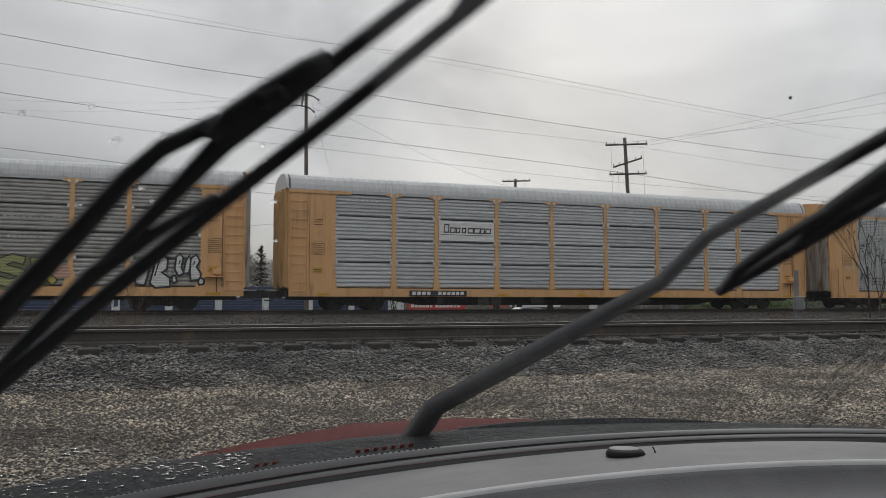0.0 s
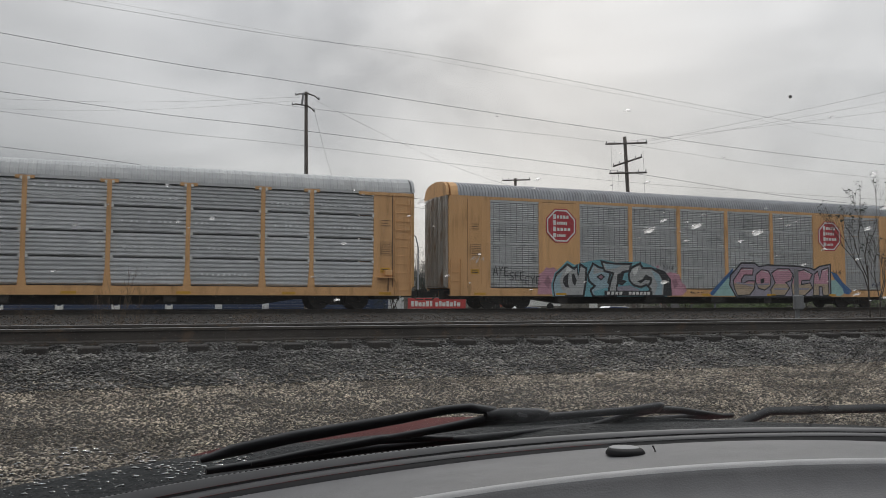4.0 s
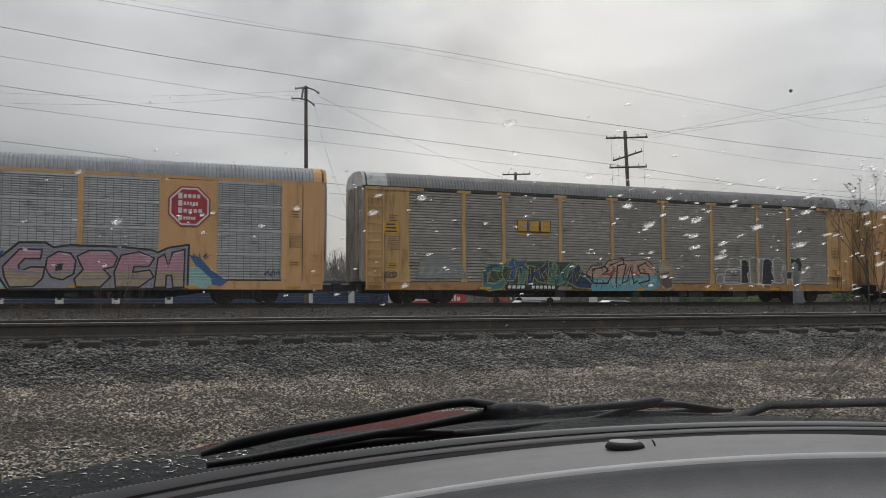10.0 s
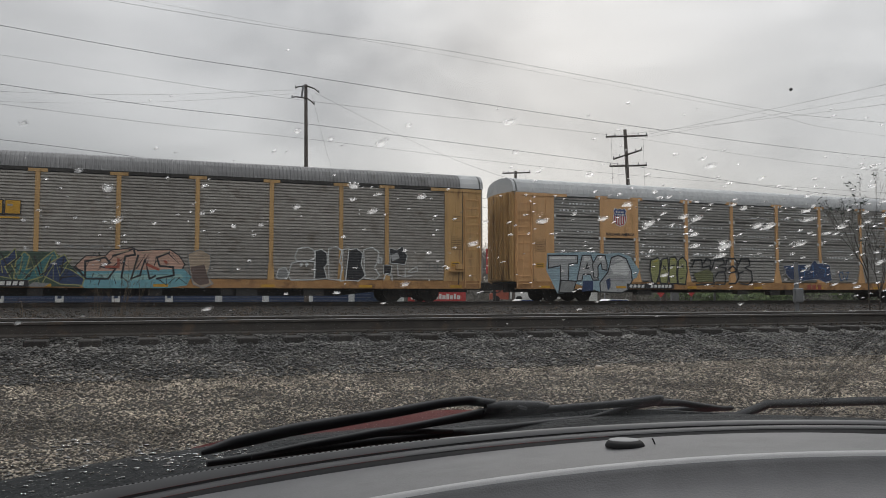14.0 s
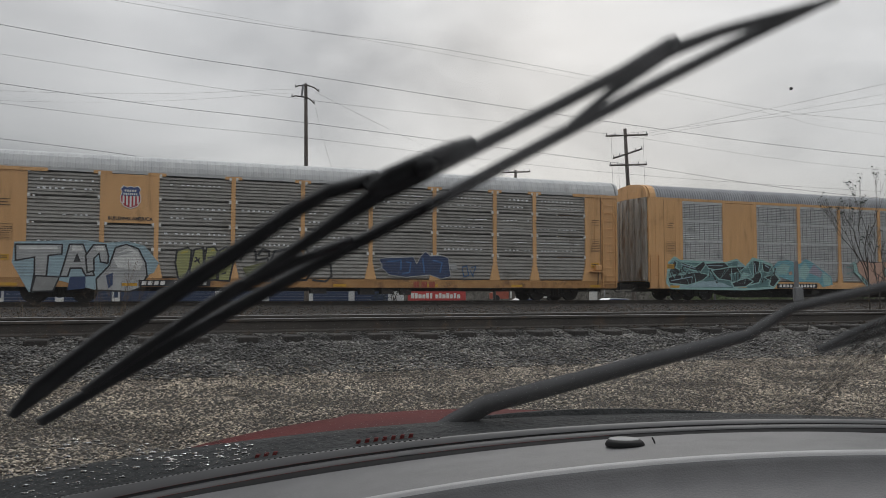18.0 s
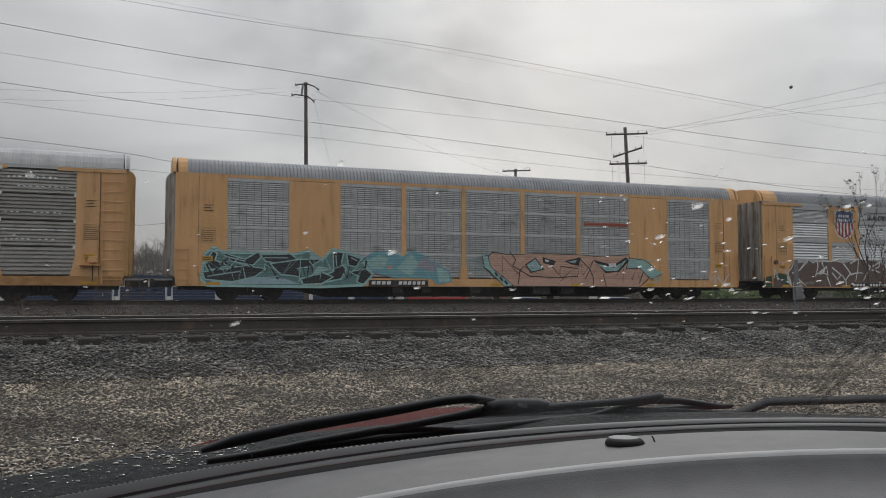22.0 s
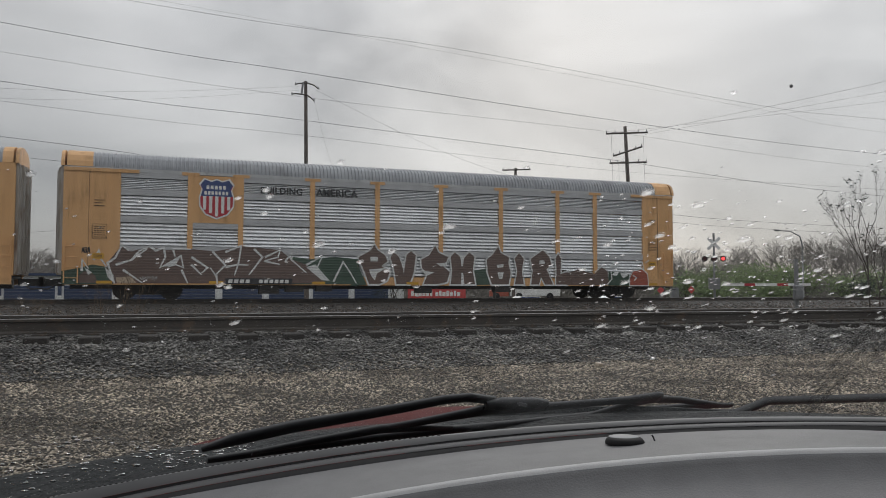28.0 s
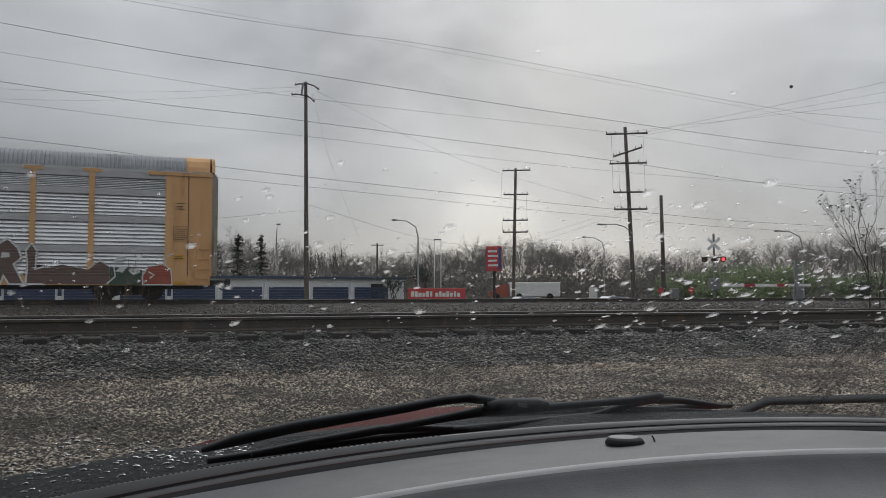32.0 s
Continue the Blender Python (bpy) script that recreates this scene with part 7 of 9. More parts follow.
p.make("graffiti", c, "brown and green graffiti letters outlined in white")
CARS.append(c)


# ---- beyond the tracks ----
def utility_pole(x, y, z0, z1, lean, arms, label, r=0.15):
    """arms: (height, half width, turn in degrees, tilt)."""
    t = thing("utility_pole", pose(x, y, z0), label, "utility pole", "utility poles")
    h = z1 - z0
    b = Build()
    b.tube([(0, 0, -0.3), (lean[0] * 0.5, lean[1] * 0.5, h * 0.5), (lean[0], lean[1], h)], r + 0.02, 10, r1=r - 0.03)
    part("shaft", b, "pole", t, smooth=True)
    for z, half, turn, tilt in arms:
        k = (z - z0) / h
        c = Vector((lean[0] * k, lean[1] * k, z - z0))
        d = Vector((math.cos(radians(turn)), math.sin(radians(turn)), 0))
        b = Build()
        b.tube([c - d * half + Vector((0, -0.16, -tilt)), c + d * half + Vector((0, -0.16, tilt))], 0.065, 4)
        a = part("crossarm", b, "pole", t)
        for s in (-0.95, -0.55, 0.55, 0.95):
            q = Build()
            e = c + d * half * s + Vector((0, -0.16, tilt * s))
            q.tube([e, e + Vector((0, 0, 0.12)), e + Vector((0, 0, 0.22))], 0.045, 6, r1=0.03)
            part("insulator", q, "galv_pole", a)
    return t


BARE = utility_pole(8.2, 42.3, 0.55, 12.5, (-0.15, 0.0), (), "tall bare wooden utility pole with short tangled top arms", 0.115)
# four bent brackets and a riser pipe at the top of the bare pole
for pts in (((-0.15, -0.1, 11.80), (-0.55, -0.12, 11.78), (-0.72, -0.12, 11.68)), ((-0.12, -0.1, 11.85), (0.30, -0.12, 11.74), (0.52, -0.12, 11.55)),
            ((-0.15, -0.1, 11.18), (-0.72, -0.12, 11.22), (-0.90, -0.12, 11.14)), ((-0.12, -0.1, 11.20), (0.12, -0.12, 11.05), (0.28, -0.12, 10.88))):
    b = Build()
    b.tube(pts, 0.04, 6, r1=0.03)
    a = part("bracket", b, "pole", BARE)
    b = Build()
    b.tube([pts[-1], (pts[-1][0], pts[-1][1], pts[-1][2] + 0.14)], 0.045, 6, r1=0.03)
    part("insulator", b, "galv_pole", a)
b = Build()
b.tube([(-0.32, -0.16, 11.85), (-0.40, -0.16, 11.2)], 0.055, 8)
part("fuse_holder", b, "galv_pole", BARE, "slanting grey fuse holder")
POLE = utility_pole(32.5, 48.2, 0.55, 12.95, (-0.6, 0.0), ((12.45, 1.45, -30, 0.0), (11.15, 1.05, -50, 0.25), (10.35, 1.3, -30, 0.0), (8.3, 1.15, -30, 0.0), (7.1, 1.15, -30, 0.0)),
             "leaning dark utility pole with five crossarms")
b = Build()
b.tube([(-0.35, -0.2, 4.95), (-0.9, -0.2, 5.30), (-1.6, -0.2, 5.45), (-2.5, -0.2, 5.40)], 0.035, 6)
LAMP = part("lamp_arm", b, "galv_pole", POLE, "grey steel lamp arm")
b = Build()
b.bevel_box(-3.05, -2.45, -0.3, -0.1, 5.33, 5.45, 0.03)
part("lamp_head", b, "galv_pole", LAMP)
utility_pole(32.1, 67.0, 0.5, 12.75, (0.3, 0.0), ((12.55, 1.3, -30, 0.0), (10.3, 1.15, -30, 0.0), (7.9, 1.15, -30, 0.0), (6.8, 1.15, -30, 0.0)), "distant utility pole with stacked crossarms")
utility_pole(34.75, 47.85, 0.55, 8.15, (-0.15, 0.0), (), "short plain wooden service pole")
utility_pole(33.0, 115.8, 0.5, 8.6, (0.0, 0.0), ((8.3, 0.9, -20, 0.0),), "small distant utility pole with one crossarm")


def wire(points, r, label, n=14):
    """A sagging wire through points (x, y, z), smoothed."""
    b = Build()
    P = [Vector(p) for p in points]
    out = []
    for i in range(len(P) - 1):
        p0, p1, p2, p3 = P[max(i - 1, 0)], P[i], P[i + 1], P[min(i + 2, len(P) - 1)]
        for k in range(n):
            t = k / n
            out.append(0.5 * ((2 * p1) + (p2 - p0) * t + (2 * p0 - 5 * p1 + 4 * p2 - p3) * t * t + (3 * p1 - p0 - 3 * p2 + p3) * t ** 3))
    out.append(P[-1])
    b.tube(out, r * 0.62, 5)
    ob = b.make("overhead_wire", "wire")
    return tagged(ob, label, "wire", "overhead wires")


YW = 45.0
for pts, r in (
    (((-60, YW, 20.0), (-6.9, YW, 14.8), (8.7, YW, 13.7), (29.5, YW, 12.5), (53, YW, 11.7), (110, YW, 11.2)), 0.022),
    (((-60, YW, 20.5), (-1.1, YW, 16.7), (17.5, YW, 16.1), (41.3, YW, 14.5), (53.2, YW, 14.4), (110, YW, 14.6)), 0.015),
    (((-60, YW, 20.9), (-1.1, YW, 17.0), (17.5, YW, 15.8), (41.3, YW, 14.2), (53.2, YW, 13.4), (110, YW, 12.6)), 0.008),
    (((-60, YW, 17.5), (-6.9, YW, 13.3), (8.5, YW, 12.3), (30.6, 48.3, 12.5), (55, 48, 11.3), (110, 48, 11.0)), 0.012),
    (((-60, YW, 16.0), (-6.8, YW, 11.8), (7.9, YW, 11.0), (28.4, YW, 9.9), (52.9, YW, 8.5), (110, YW, 8.0)), 0.020),
    (((-60, YW, 14.5), (-6.8, YW, 10.8), (8.6, YW, 10.1), (28.2, YW, 9.2), (54, YW, 9.0), (110, YW, 9.0)), 0.012),
    (((-60, YW, 12.4), (-6.7, YW, 9.0), (3.6, YW, 8.1), (28.4, YW, 6.7), (47.9, YW, 6.1), (110, YW, 6.0)), 0.018),
    (((-60, YW, 11.0), (3.6, YW, 7.5), (27.7, YW, 6.2), (48, YW, 5.6), (110, YW, 5.4)), 0.014),
    (((33.3, 47.8, 12.6), (40, 38, 13.6), (46, 30, 14.8)), 0.012),
    (((33.3, 47.8, 12.4), (40, 38, 13.1), (47, 30, 14.1)), 0.010),
    (((31, 48.5, 12.5), (40, 38, 12.7), (48, 30, 13.3)), 0.010),
    (((-40, 44, 10.9), (-6.9, 44, 11.2), (7.7, 42.4, 12.2)), 0.007),
    (((-40, 44, 10.3), (-6.9, 44, 10.7), (7.7, 42.4, 12.0)), 0.006),
    (((8.6, 42.4, 12.1), (18, 43.5, 8.9), (32.0, 48, 7.1)), 0.009),
    (((8.4, 42.4, 12.0), (9.6, 43.2, 8.5), (11.6, 44.6, 4.4)), 0.008),
    (((8.3, 42.4, 5.9), (18, 50, 4.7), (32, 66.9, 5.2)), 0.012),
    (((-30, 60, 4.2), (-8, 50, 4.4), (8.1, 42.4, 5.6)), 0.010),
    (((31.6, 48.2, 7.1), (26, 57, 4.9), (20, 66, 4.6)), 0.010),
    (((31.8, 48.2, 6.9), (28, 57, 4.9), (24, 66, 4.6)), 0.010),
    (((32.6, 48.2, 7.0), (33.6, 48.0, 6.6), (34.6, 47.9, 7.6)), 0.010),
):
    wire(pts, r, "thin dark overhead wire")
for (x, y, za, zb) in ((31.0, 48.57, 12.45, 8.3), (33.0, 47.6, 12.3, 8.3), (31.6, 48.6, 10.3, 7.1), (31.2, 67.6, 12.4, 6.9), (33.2, 66.5, 12.4, 6.9)):
    wire(((x, y, za), (x + 0.05, y, (za + zb) / 2), (x + 0.1, y, zb)), 0.012, "dropper wire beside a utility pole", 4)


def storage_building():
    t = thing("storage_building", pose(6.94, 80.72, 0.4, 0, 0, 9.75), "long low grey storage building with blue roller doors", "building")
    x0, L, H, D = -38.0, 20.4, 2.25, 8.0
    b = Build()
    b.box(x0, L, 0, D, 0, H)
    part("wall", b, "wall_grey", t)
    b = Build()
    b.box(x0 - 0.2, L + 0.2, -0.35, D + 0.2, H + 0.004, H + 0.22)
    part("roof", b, "blue_door", t, "flat roof with a dark blue fascia")
    k = 0
    for i in range(-8, 4):
        x = 0.14 + i * 4.67
        b = Build()
        for q in range(5):
            b.box(x + 0.35, x + 4.3, -0.05 - (q % 2) * 0.015, -0.004, 0.02 + q * 0.28, 0.28 + q * 0.28)
        part("roller_door", b, "blue_door", t, "ribbed blue roller door")
        b = Build()
        b.box(x - 0.16, x + 0.16, -0.12, -0.004, 0, H - 0.35)
        part("pier", b, "wall_grey" if i >= 0 else "blue_door", t)
        if i < 0:
            b = Build()
            b.box(x - 0.32, x + 0.32, -0.15, -0.124, 0.02, 0.52)
            part("placard", b, "white", t, "small white placard")
    for x in (18.9, 20.1):
        b = Build()
        b.box(x, x + 0.2, -0.1, -0.004, 0, H - 0.2)
        part("pier", b, "wall_grey", t)
    # a thin dark panel stands for the shade inside the open doorway
    b = Build()
    b.box(16.4, 17.9, -0.03, -0.004, 0.0, 1.75)
    part("doorway", b, "dark_gap", t, "dark panel for a shaded doorway")


storage_building()


def red_sign():
    t = thing("roadside_sign", pose(17.1, 52.33, 0.5, 0, 0, -20.6), "wide low red sign with white bars", "sign")
    b = Build()
    b.bevel_box(0, 3.95, -0.15, 0.15, 0.25, 1.02, 0.02)
    part("panel", b, "sign_red", t)
    b = Build()
    x = 0.22
    rng = random.Random(4)
    for n in (6, 7):
        for i in range(n):
            w = rng.choice((0.2, 0.22, 0.16))
            b.box(x, x + w, -0.165, -0.155, 0.45, 0.72 + rng.choice((0, 0.1)))
            x += w + 0.055
        x += 0.16
    part("writing_bars", b, "white", t)
    for x in (0.5, 3.4):
        b = Build()
        b.box(x, x + 0.12, -0.06, 0.06, -0.1, 0.25)
        part("post", b, "galv_pole", t)


red_sign()


def pylon_sign():
    t = thing("pylon_sign", pose(25.5, 56.6, 0.5, 0, 0, -35), "red and blue pylon sign on a single post", "sign")
    b = Build()
    b.tube([(0, 0, -0.75), (0, 0, 2.4)], 0.12, 8)
    part("post", b, "black", t)
    b = Build()
    b.bevel_box(-0.62, 0.62, -0.16, 0.16, 2.38, 4.3, 0.02)
    part("panel", b, "sign_red", t)
    b = Build()
    for i in range(4):
        b.box(-0.45, 0.35 - 0.1 * (i % 2), -0.175, -0.163, 2.75 + i * 0.36, 2.9 + i * 0.36)
    part("writing_bars", b, "white", t)
    b = Build()
    b.box(0.36, 0.6, -0.172, -0.162, 2.5, 4.2)
    part("blue_stripe", b, "blue", t)


pylon_sign()


def slim_frame():
    t = thing("sign_frame", pose(20.5, 56.4, 0.5, 0, 0, -20.6), "tall empty sign frame of thin steel", "frame")
    for x in (0, 0.5):
        b = Build()
        b.box(x - 0.03, x + 0.03, -0.05, 0.05, -0.75, 4.65)
        part("upright", b, "white", t)
    for i in range(30):
        b = Build()
        b.box(0.03, 0.47, -0.02, 0.02, 0.3 + i * 0.11, 0.33 + i * 0.11)
        part("rung", b, "galv_pole", t)
    b = Build()
    b.box(-0.03, 0.53, -0.05, 0.05, 4.65, 4.75)
    part("top_bar", b, "galv_pole", t)


slim_frame()


def box_truck():
    t = thing("box_trailer", pose(33.5, 70.7, 0.5, 0, 0, -20.6), "parked white box trailer with a red cab", "truck")
    b = Build()
    b.bevel_box(0, 4.9, 0, 2.4, 0.35, 1.72, 0.03)
    part("box", b, "white", t)
    b = Build()
    b.prism([(-1.9, 0.3), (-0.1, 0.3), (-0.1, 1.55), (-1.0, 1.5), (-1.5, 0.95), (-1.9, 0.85)], "y", 0.1, 2.2)
    part("cab", b, "p_red", t, "dull red cab")
    for x in (-1.3, 0.9, 3.9):
        b = Build()
        b.disc((x, 0.1, 0.33), 0.33, "y", 0.12, 16)
        part("tyre", b, "tyre", t)


box_truck()


def street_lamp(x, y, h, arm, label):
    t = thing("street_lamp", pose(x, y, ground_z(y)), label, "street lamp", "street lamps")
    b = Build()
    b.tube([(0, 0, 0), (0, 0, h * 0.8), (arm[0] * 0.1, arm[1] * 0.1, h * 0.92), (arm[0] * 0.5, arm[1] * 0.5, h * 0.99), (arm[0], arm[1], h)], 0.065, 8, r1=0.035)
    part("post", b, "galv_pole", t, smooth=True)
    b = Build()
    b.bevel_box(arm[0] - 0.32, arm[0] + 0.12, arm[1] - 0.11, arm[1] + 0.11, h - 0.06, h + 0.07, 0.03)
    part("lamp_head", b, "galv_pole", t)


street_lamp(21.3, 62.5, 7.2, (-1.75, 0.65), "grey street lamp with a curved arm")
street_lamp(46.8, 75.0, 6.7, (-2.0, 0.6), "grey street lamp with a curved arm")
street_lamp(46.3, 46.7, 5.3, (-1.7, 0.6), "grey street lamp with a curved arm")
street_lamp(13.4, 86, 8.0, (0.3, 0.1), "slim floodlight post by the storage building")


def crossing_signal():
    t = thing("crossing_signal", pose(33.4, 40.85, 0.5, 0, 0, -40), "grey railway crossing signal with crossbuck, lamps and lowered gate", "signal")
    b = Build()
    b.tube([(0, 0, 0), (0, 0, 4.4)], 0.07, 10)
    part("mast", b, "galv_pole", t)
    for a in (45, -45):
        b = Build()
        c, q = math.cos(radians(a)), math.sin(radians(a))
        b.add([(c * u - q * v, y, 3.75 + q * u + c * v) for y in (-0.12, -0.10) for u, v in ((-0.5, -0.09), (0.5, -0.09), (0.5, 0.09), (-0.5, 0.09))],
              [(0, 1, 2, 3), (7, 6, 5, 4), (0, 4, 5, 1), (1, 5, 6, 2), (2, 6, 7, 3), (3, 7, 4, 0)])
        part("crossbuck", b, "wall_grey", t, "pale grey crossbuck blade")
    b = Build()
    b.box(-0.75, 0.75, -0.06, 0.0, 2.88, 2.94)
    part("lamp_bar", b, "black", t)
    for x, lit in ((-0.55, False), (0.0, False), (0.55, True)):
        b = Build()
        b.disc((x, -0.1, 2.8), 0.18, "y", 0.02, 20)
        h = part("lamp", b, "black", t, "black lamp backing disc")
        b = Build()
        b.disc((x, -0.14, 2.8), 0.11, "y", 0.02, 16)
        part("lens", b, "lamp_red" if lit else "lamp_off", h, "lit red lens" if lit else "dark red lens")
    b = Build()
    b.bevel_box(-0.35, 0.35, -0.3, 0.3, 0.9, 1.6, 0.03)
    part("gate_motor", b, "galv_pole", t)
    for i in range(8):
        b = Build()
        x = 0.5 + i * 0.62
        b.box(x, x + 0.62, -0.2, -0.15, 1.10, 1.26)
        part("gate_stripe", b, "red" if i % 3 == 2 else "white", t)
    b = Build()
    b.box(-0.3, 0.3, -0.3, 0.3, -0.1, 0.4)
    part("footing", b, "galv_pole", t)


crossing_signal()


def warning_diamond(x, y, z):
    t = thing("warning_sign", pose(x, y, 0.5), "small red diamond warning sign on a post", "sign", "red diamond signs")
    b = Build()
    b.box(-0.03, 0.03, 0.0, 0.05, 0, z - 0.5)
    part("post", b, "galv_pole", t)
    b = Build()
    b.prism([(-0.28, z - 0.5), (0, z - 0.78), (0.28, z - 0.5), (0, z - 0.22)], "y", -0.03, 0.0)
    part("plate", b, "sign_red", t)


warning_diamond(33.12, 46.0, 1.35)
warning_diamond(35.63, 46.0, 1.39)


def small_box(x, y, w, h, label, m):
    t = thing("utility_cabinet", pose(x, y, ground_z(y), 0, 0, -25), label, "cabinet", "roadside cabinets")
    b = Build()
    b.bevel_box(-w / 2, w / 2, -0.25, 0.25, 0, h, 0.02)
    part("body", b, m, t)
    b = Build()
    b.box(-w / 2 + 0.05, w / 2 - 0.05, -0.27, -0.252, 0.1, h - 0.1)
    part("door", b, m, t)


small_box(31.6, 52.2, 0.55, 1.1, "pale grey cabinet by the road", "white")
small_box(35.0, 47.0, 0.5, 1.0, "grey meter cabinet by the service pole", "galv_pole")


def parked_car(x, y, turn, paint, label):
    t = thing("parked_car", pose(x, y, -0.5, 0, 0, turn), label, "car", "parked cars")
    b = Build()
    b.prism([(-2.2, 0.3), (2.2, 0.3), (2.25, 0.62), (2.0, 0.82), (1.15, 0.92), (0.45, 1.38), (-1.0, 1.42), (-1.75, 0.98), (-2.2, 0.9)], "y", -0.85, 0.85)
    part("body", b, paint, t)
    b = Build()
    b.prism([(0.95, 0.95), (0.42, 1.32), (-0.95, 1.36), (-1.55, 1.0)], "y", -0.86, -0.851)
    part("window", b, "blue", t, "dark side windows")
    for wx in (-1.35, 1.4):
        for wy in (-0.78, 0.78):
            b = Build()
            b.disc((wx, wy, 0.32), 0.32, "y", 0.1, 16)
            part("tyre", b, "tyre", t)


parked_car(28.6, 56.6, -8, "white", "white parked car on the sunken road")
parked_car(36.3, 56.2, -8, "galv_bright", "silver parked car on the sunken road")


# ---- trees ----
def branches(b, p, d, length, r, depth, rng, spread=0.55, up=0.12, mi=0, tips=None, sides=4):
    q = p + d * length
    mid = (p + q) / 2 + Vector((rng.uniform(-1, 1), rng.uniform(-1, 1), 0)) * length * 0.06
    b.tube([p, mid, q], r, sides, mi, r * 0.62)
    if tips is not None and depth <= 1:
        tips.append(q)
    if depth == 0:
        return
    for k in range(rng.choice((2, 3, 3))):
        nd = (d + Vector((rng.uniform(-spread, spread), rng.uniform(-spread, spread), rng.uniform(-0.3, 0.35) + up))).normalized()
        branches(b, p + d * length * rng.uniform(0.55, 1.0), nd, length * rng.uniform(0.58, 0.8), r * 0.58, depth - 1, rng, spread, up, mi, tips, 3)


def far_woods():
    """Bare woods along the horizon, in fine ribbons."""
    vs, fs = [], []
    rng = random.Random(11)

    def limb(p, d, length, r, depth):
        q = p + d * length
        side = Vector((d.z, 0, -d.x))
        side = side.normalized() if side.length > 1e-4 else Vector((1, 0, 0))
        o = len(vs)
        r1 = r * 0.6
        vs.extend(((p - side * r)[:], (p + side * r)[:], (q + side * r1)[:], (q - side * r1)[:]))
        fs.append((o, o + 1, o + 2, o + 3))
        if depth == 0:
            return
        for k in range(3 if depth > 1 else 4):
            nd = (d + Vector((rng.uniform(-0.75, 0.75), rng.uniform(-0.4, 0.4), rng.uniform(-0.25, 0.3)))).normalized()
            limb(p + d * length * rng.uniform(0.45, 1.0), nd, length * rng.uniform(0.6, 0.82), r * 0.55, depth - 1)

    for i in range(460):
        a = rng.uniform(-12, 58)
        d = rng.uniform(95, 150)
        x, y = math.sin(radians(a)) * d, math.cos(radians(a)) * d
        if y < 62:
            x, y = x * 62 / y, 62
            d = math.hypot(x, y)
        h = rng.uniform(0.75, 1.12) * (0.062 + 0.010 * math.sin(a * 0.3)) * d
        limb(Vector((x, y, 0.3)), Vector((rng.uniform(-0.06, 0.06), 0, 1)).normalized(), h * 0.41, 0.0008 * d, 5)
    ob = link_mesh("far_woods", vs, fs, "twig")
    tagged(ob, "bare grey-brown winter woods along the horizon", "woods", kind="stuff")


far_woods()


def leaf_cloud(b, centres, n, spread, s0, s1, rng, flat=1.0):
    for i in range(n):
        c = rng.choice(centres)
        p = Vector((c[0] + rng.gauss(0, spread), c[1] + rng.gauss(0, spread), c[2] + rng.gauss(0, spread * flat)))
        s = rng.uniform(s0, s1)
        u = Vector((rng.uniform(-1, 1), rng.uniform(-1, 1), rng.uniform(-1, 1))).normalized()
        w = u.orthogonal().normalized()
        b.add([p - u * s, p + w * s * 0.5, p + u * s, p - w * s * 0.5], [(0, 1, 2, 3)])


def understorey():
    """A dim hedge line that closes the foot of the woods."""
    b = Build()
    rng = random.Random(12)
    for i in range(42000):
        a = rng.uniform(-12, 60)
        d = rng.uniform(88, 120)
        x, y = math.sin(radians(a)) * d, math.cos(radians(a)) * d
        z = 0.5 + min(abs(rng.gauss(0, 1.5)), rng.uniform(2.5, 3.6))
        s = rng.uniform(0.10, 0.32)
        u = Vector((rng.uniform(-1, 1), rng.uniform(-0.3, 0.3), rng.uniform(-1, 1))).normalized()
        w = Vector((u.z, 0, -u.x)).normalized()
        p = Vector((x, y, z))
        b.add([p - u * s, p + w * s * 0.4, p + u * s, p - w * s * 0.4], [(0, 1, 2, 3)])
    for i in range(16000):
        a = rng.uniform(-12, 60)
        d = rng.uniform(112, 122)
        p = Vector((math.sin(radians(a)) * d, math.cos(radians(a)) * d, rng.uniform(0.4, 3.0)))
        s = rng.uniform(0.2, 0.4)
        u = Vector((rng.uniform(-1, 1), 0, rng.uniform(-1, 1))).normalized()
        w = Vector((u.z, 0, -u.x)).normalized()
        b.add([p - u * s, p + w * s * 0.6, p + u * s, p - w * s * 0.6], [(0, 1, 2, 3)])
    tagged(b.make("undergrowth", "brush"), "dim brown undergrowth below the woods", "undergrowth", kind="stuff")


understorey()


def shrub(x, y, h, w, seed, m="leaf", n=900):
    t = thing("shrub", pose(x, y, ground_z(y)), "young green shrub behind the crossing" if m == "leaf" else "dark evergreen shrub below the woods", "shrub", "shrubs beyond the crossing")
    rng = random.Random(seed)
    b = Build()
    tips = []
    for k in range(5):
        d = Vector((rng.uniform(-0.6, 0.6), rng.uniform(-0.4, 0.4), 1)).normalized()
        branches(b, Vector((rng.uniform(-w, w) * 0.3, 0, 0)), d, h * 0.4, 0.05, 2, rng, 0.7, 0.1, 0, tips)
    part("stems", b, "bark", t)
    b = Build()
    cs = [(q.x * 1.1, q.y, min(q.z, h)) for q in tips] + [(rng.uniform(-w, w), rng.uniform(-w, w) * 0.4, rng.uniform(0.1, h * 0.8)) for k in range(26)]
    leaf_cloud(b, cs, n, 0.36, 0.06, 0.14, rng)
    part("foliage", b, m, t)


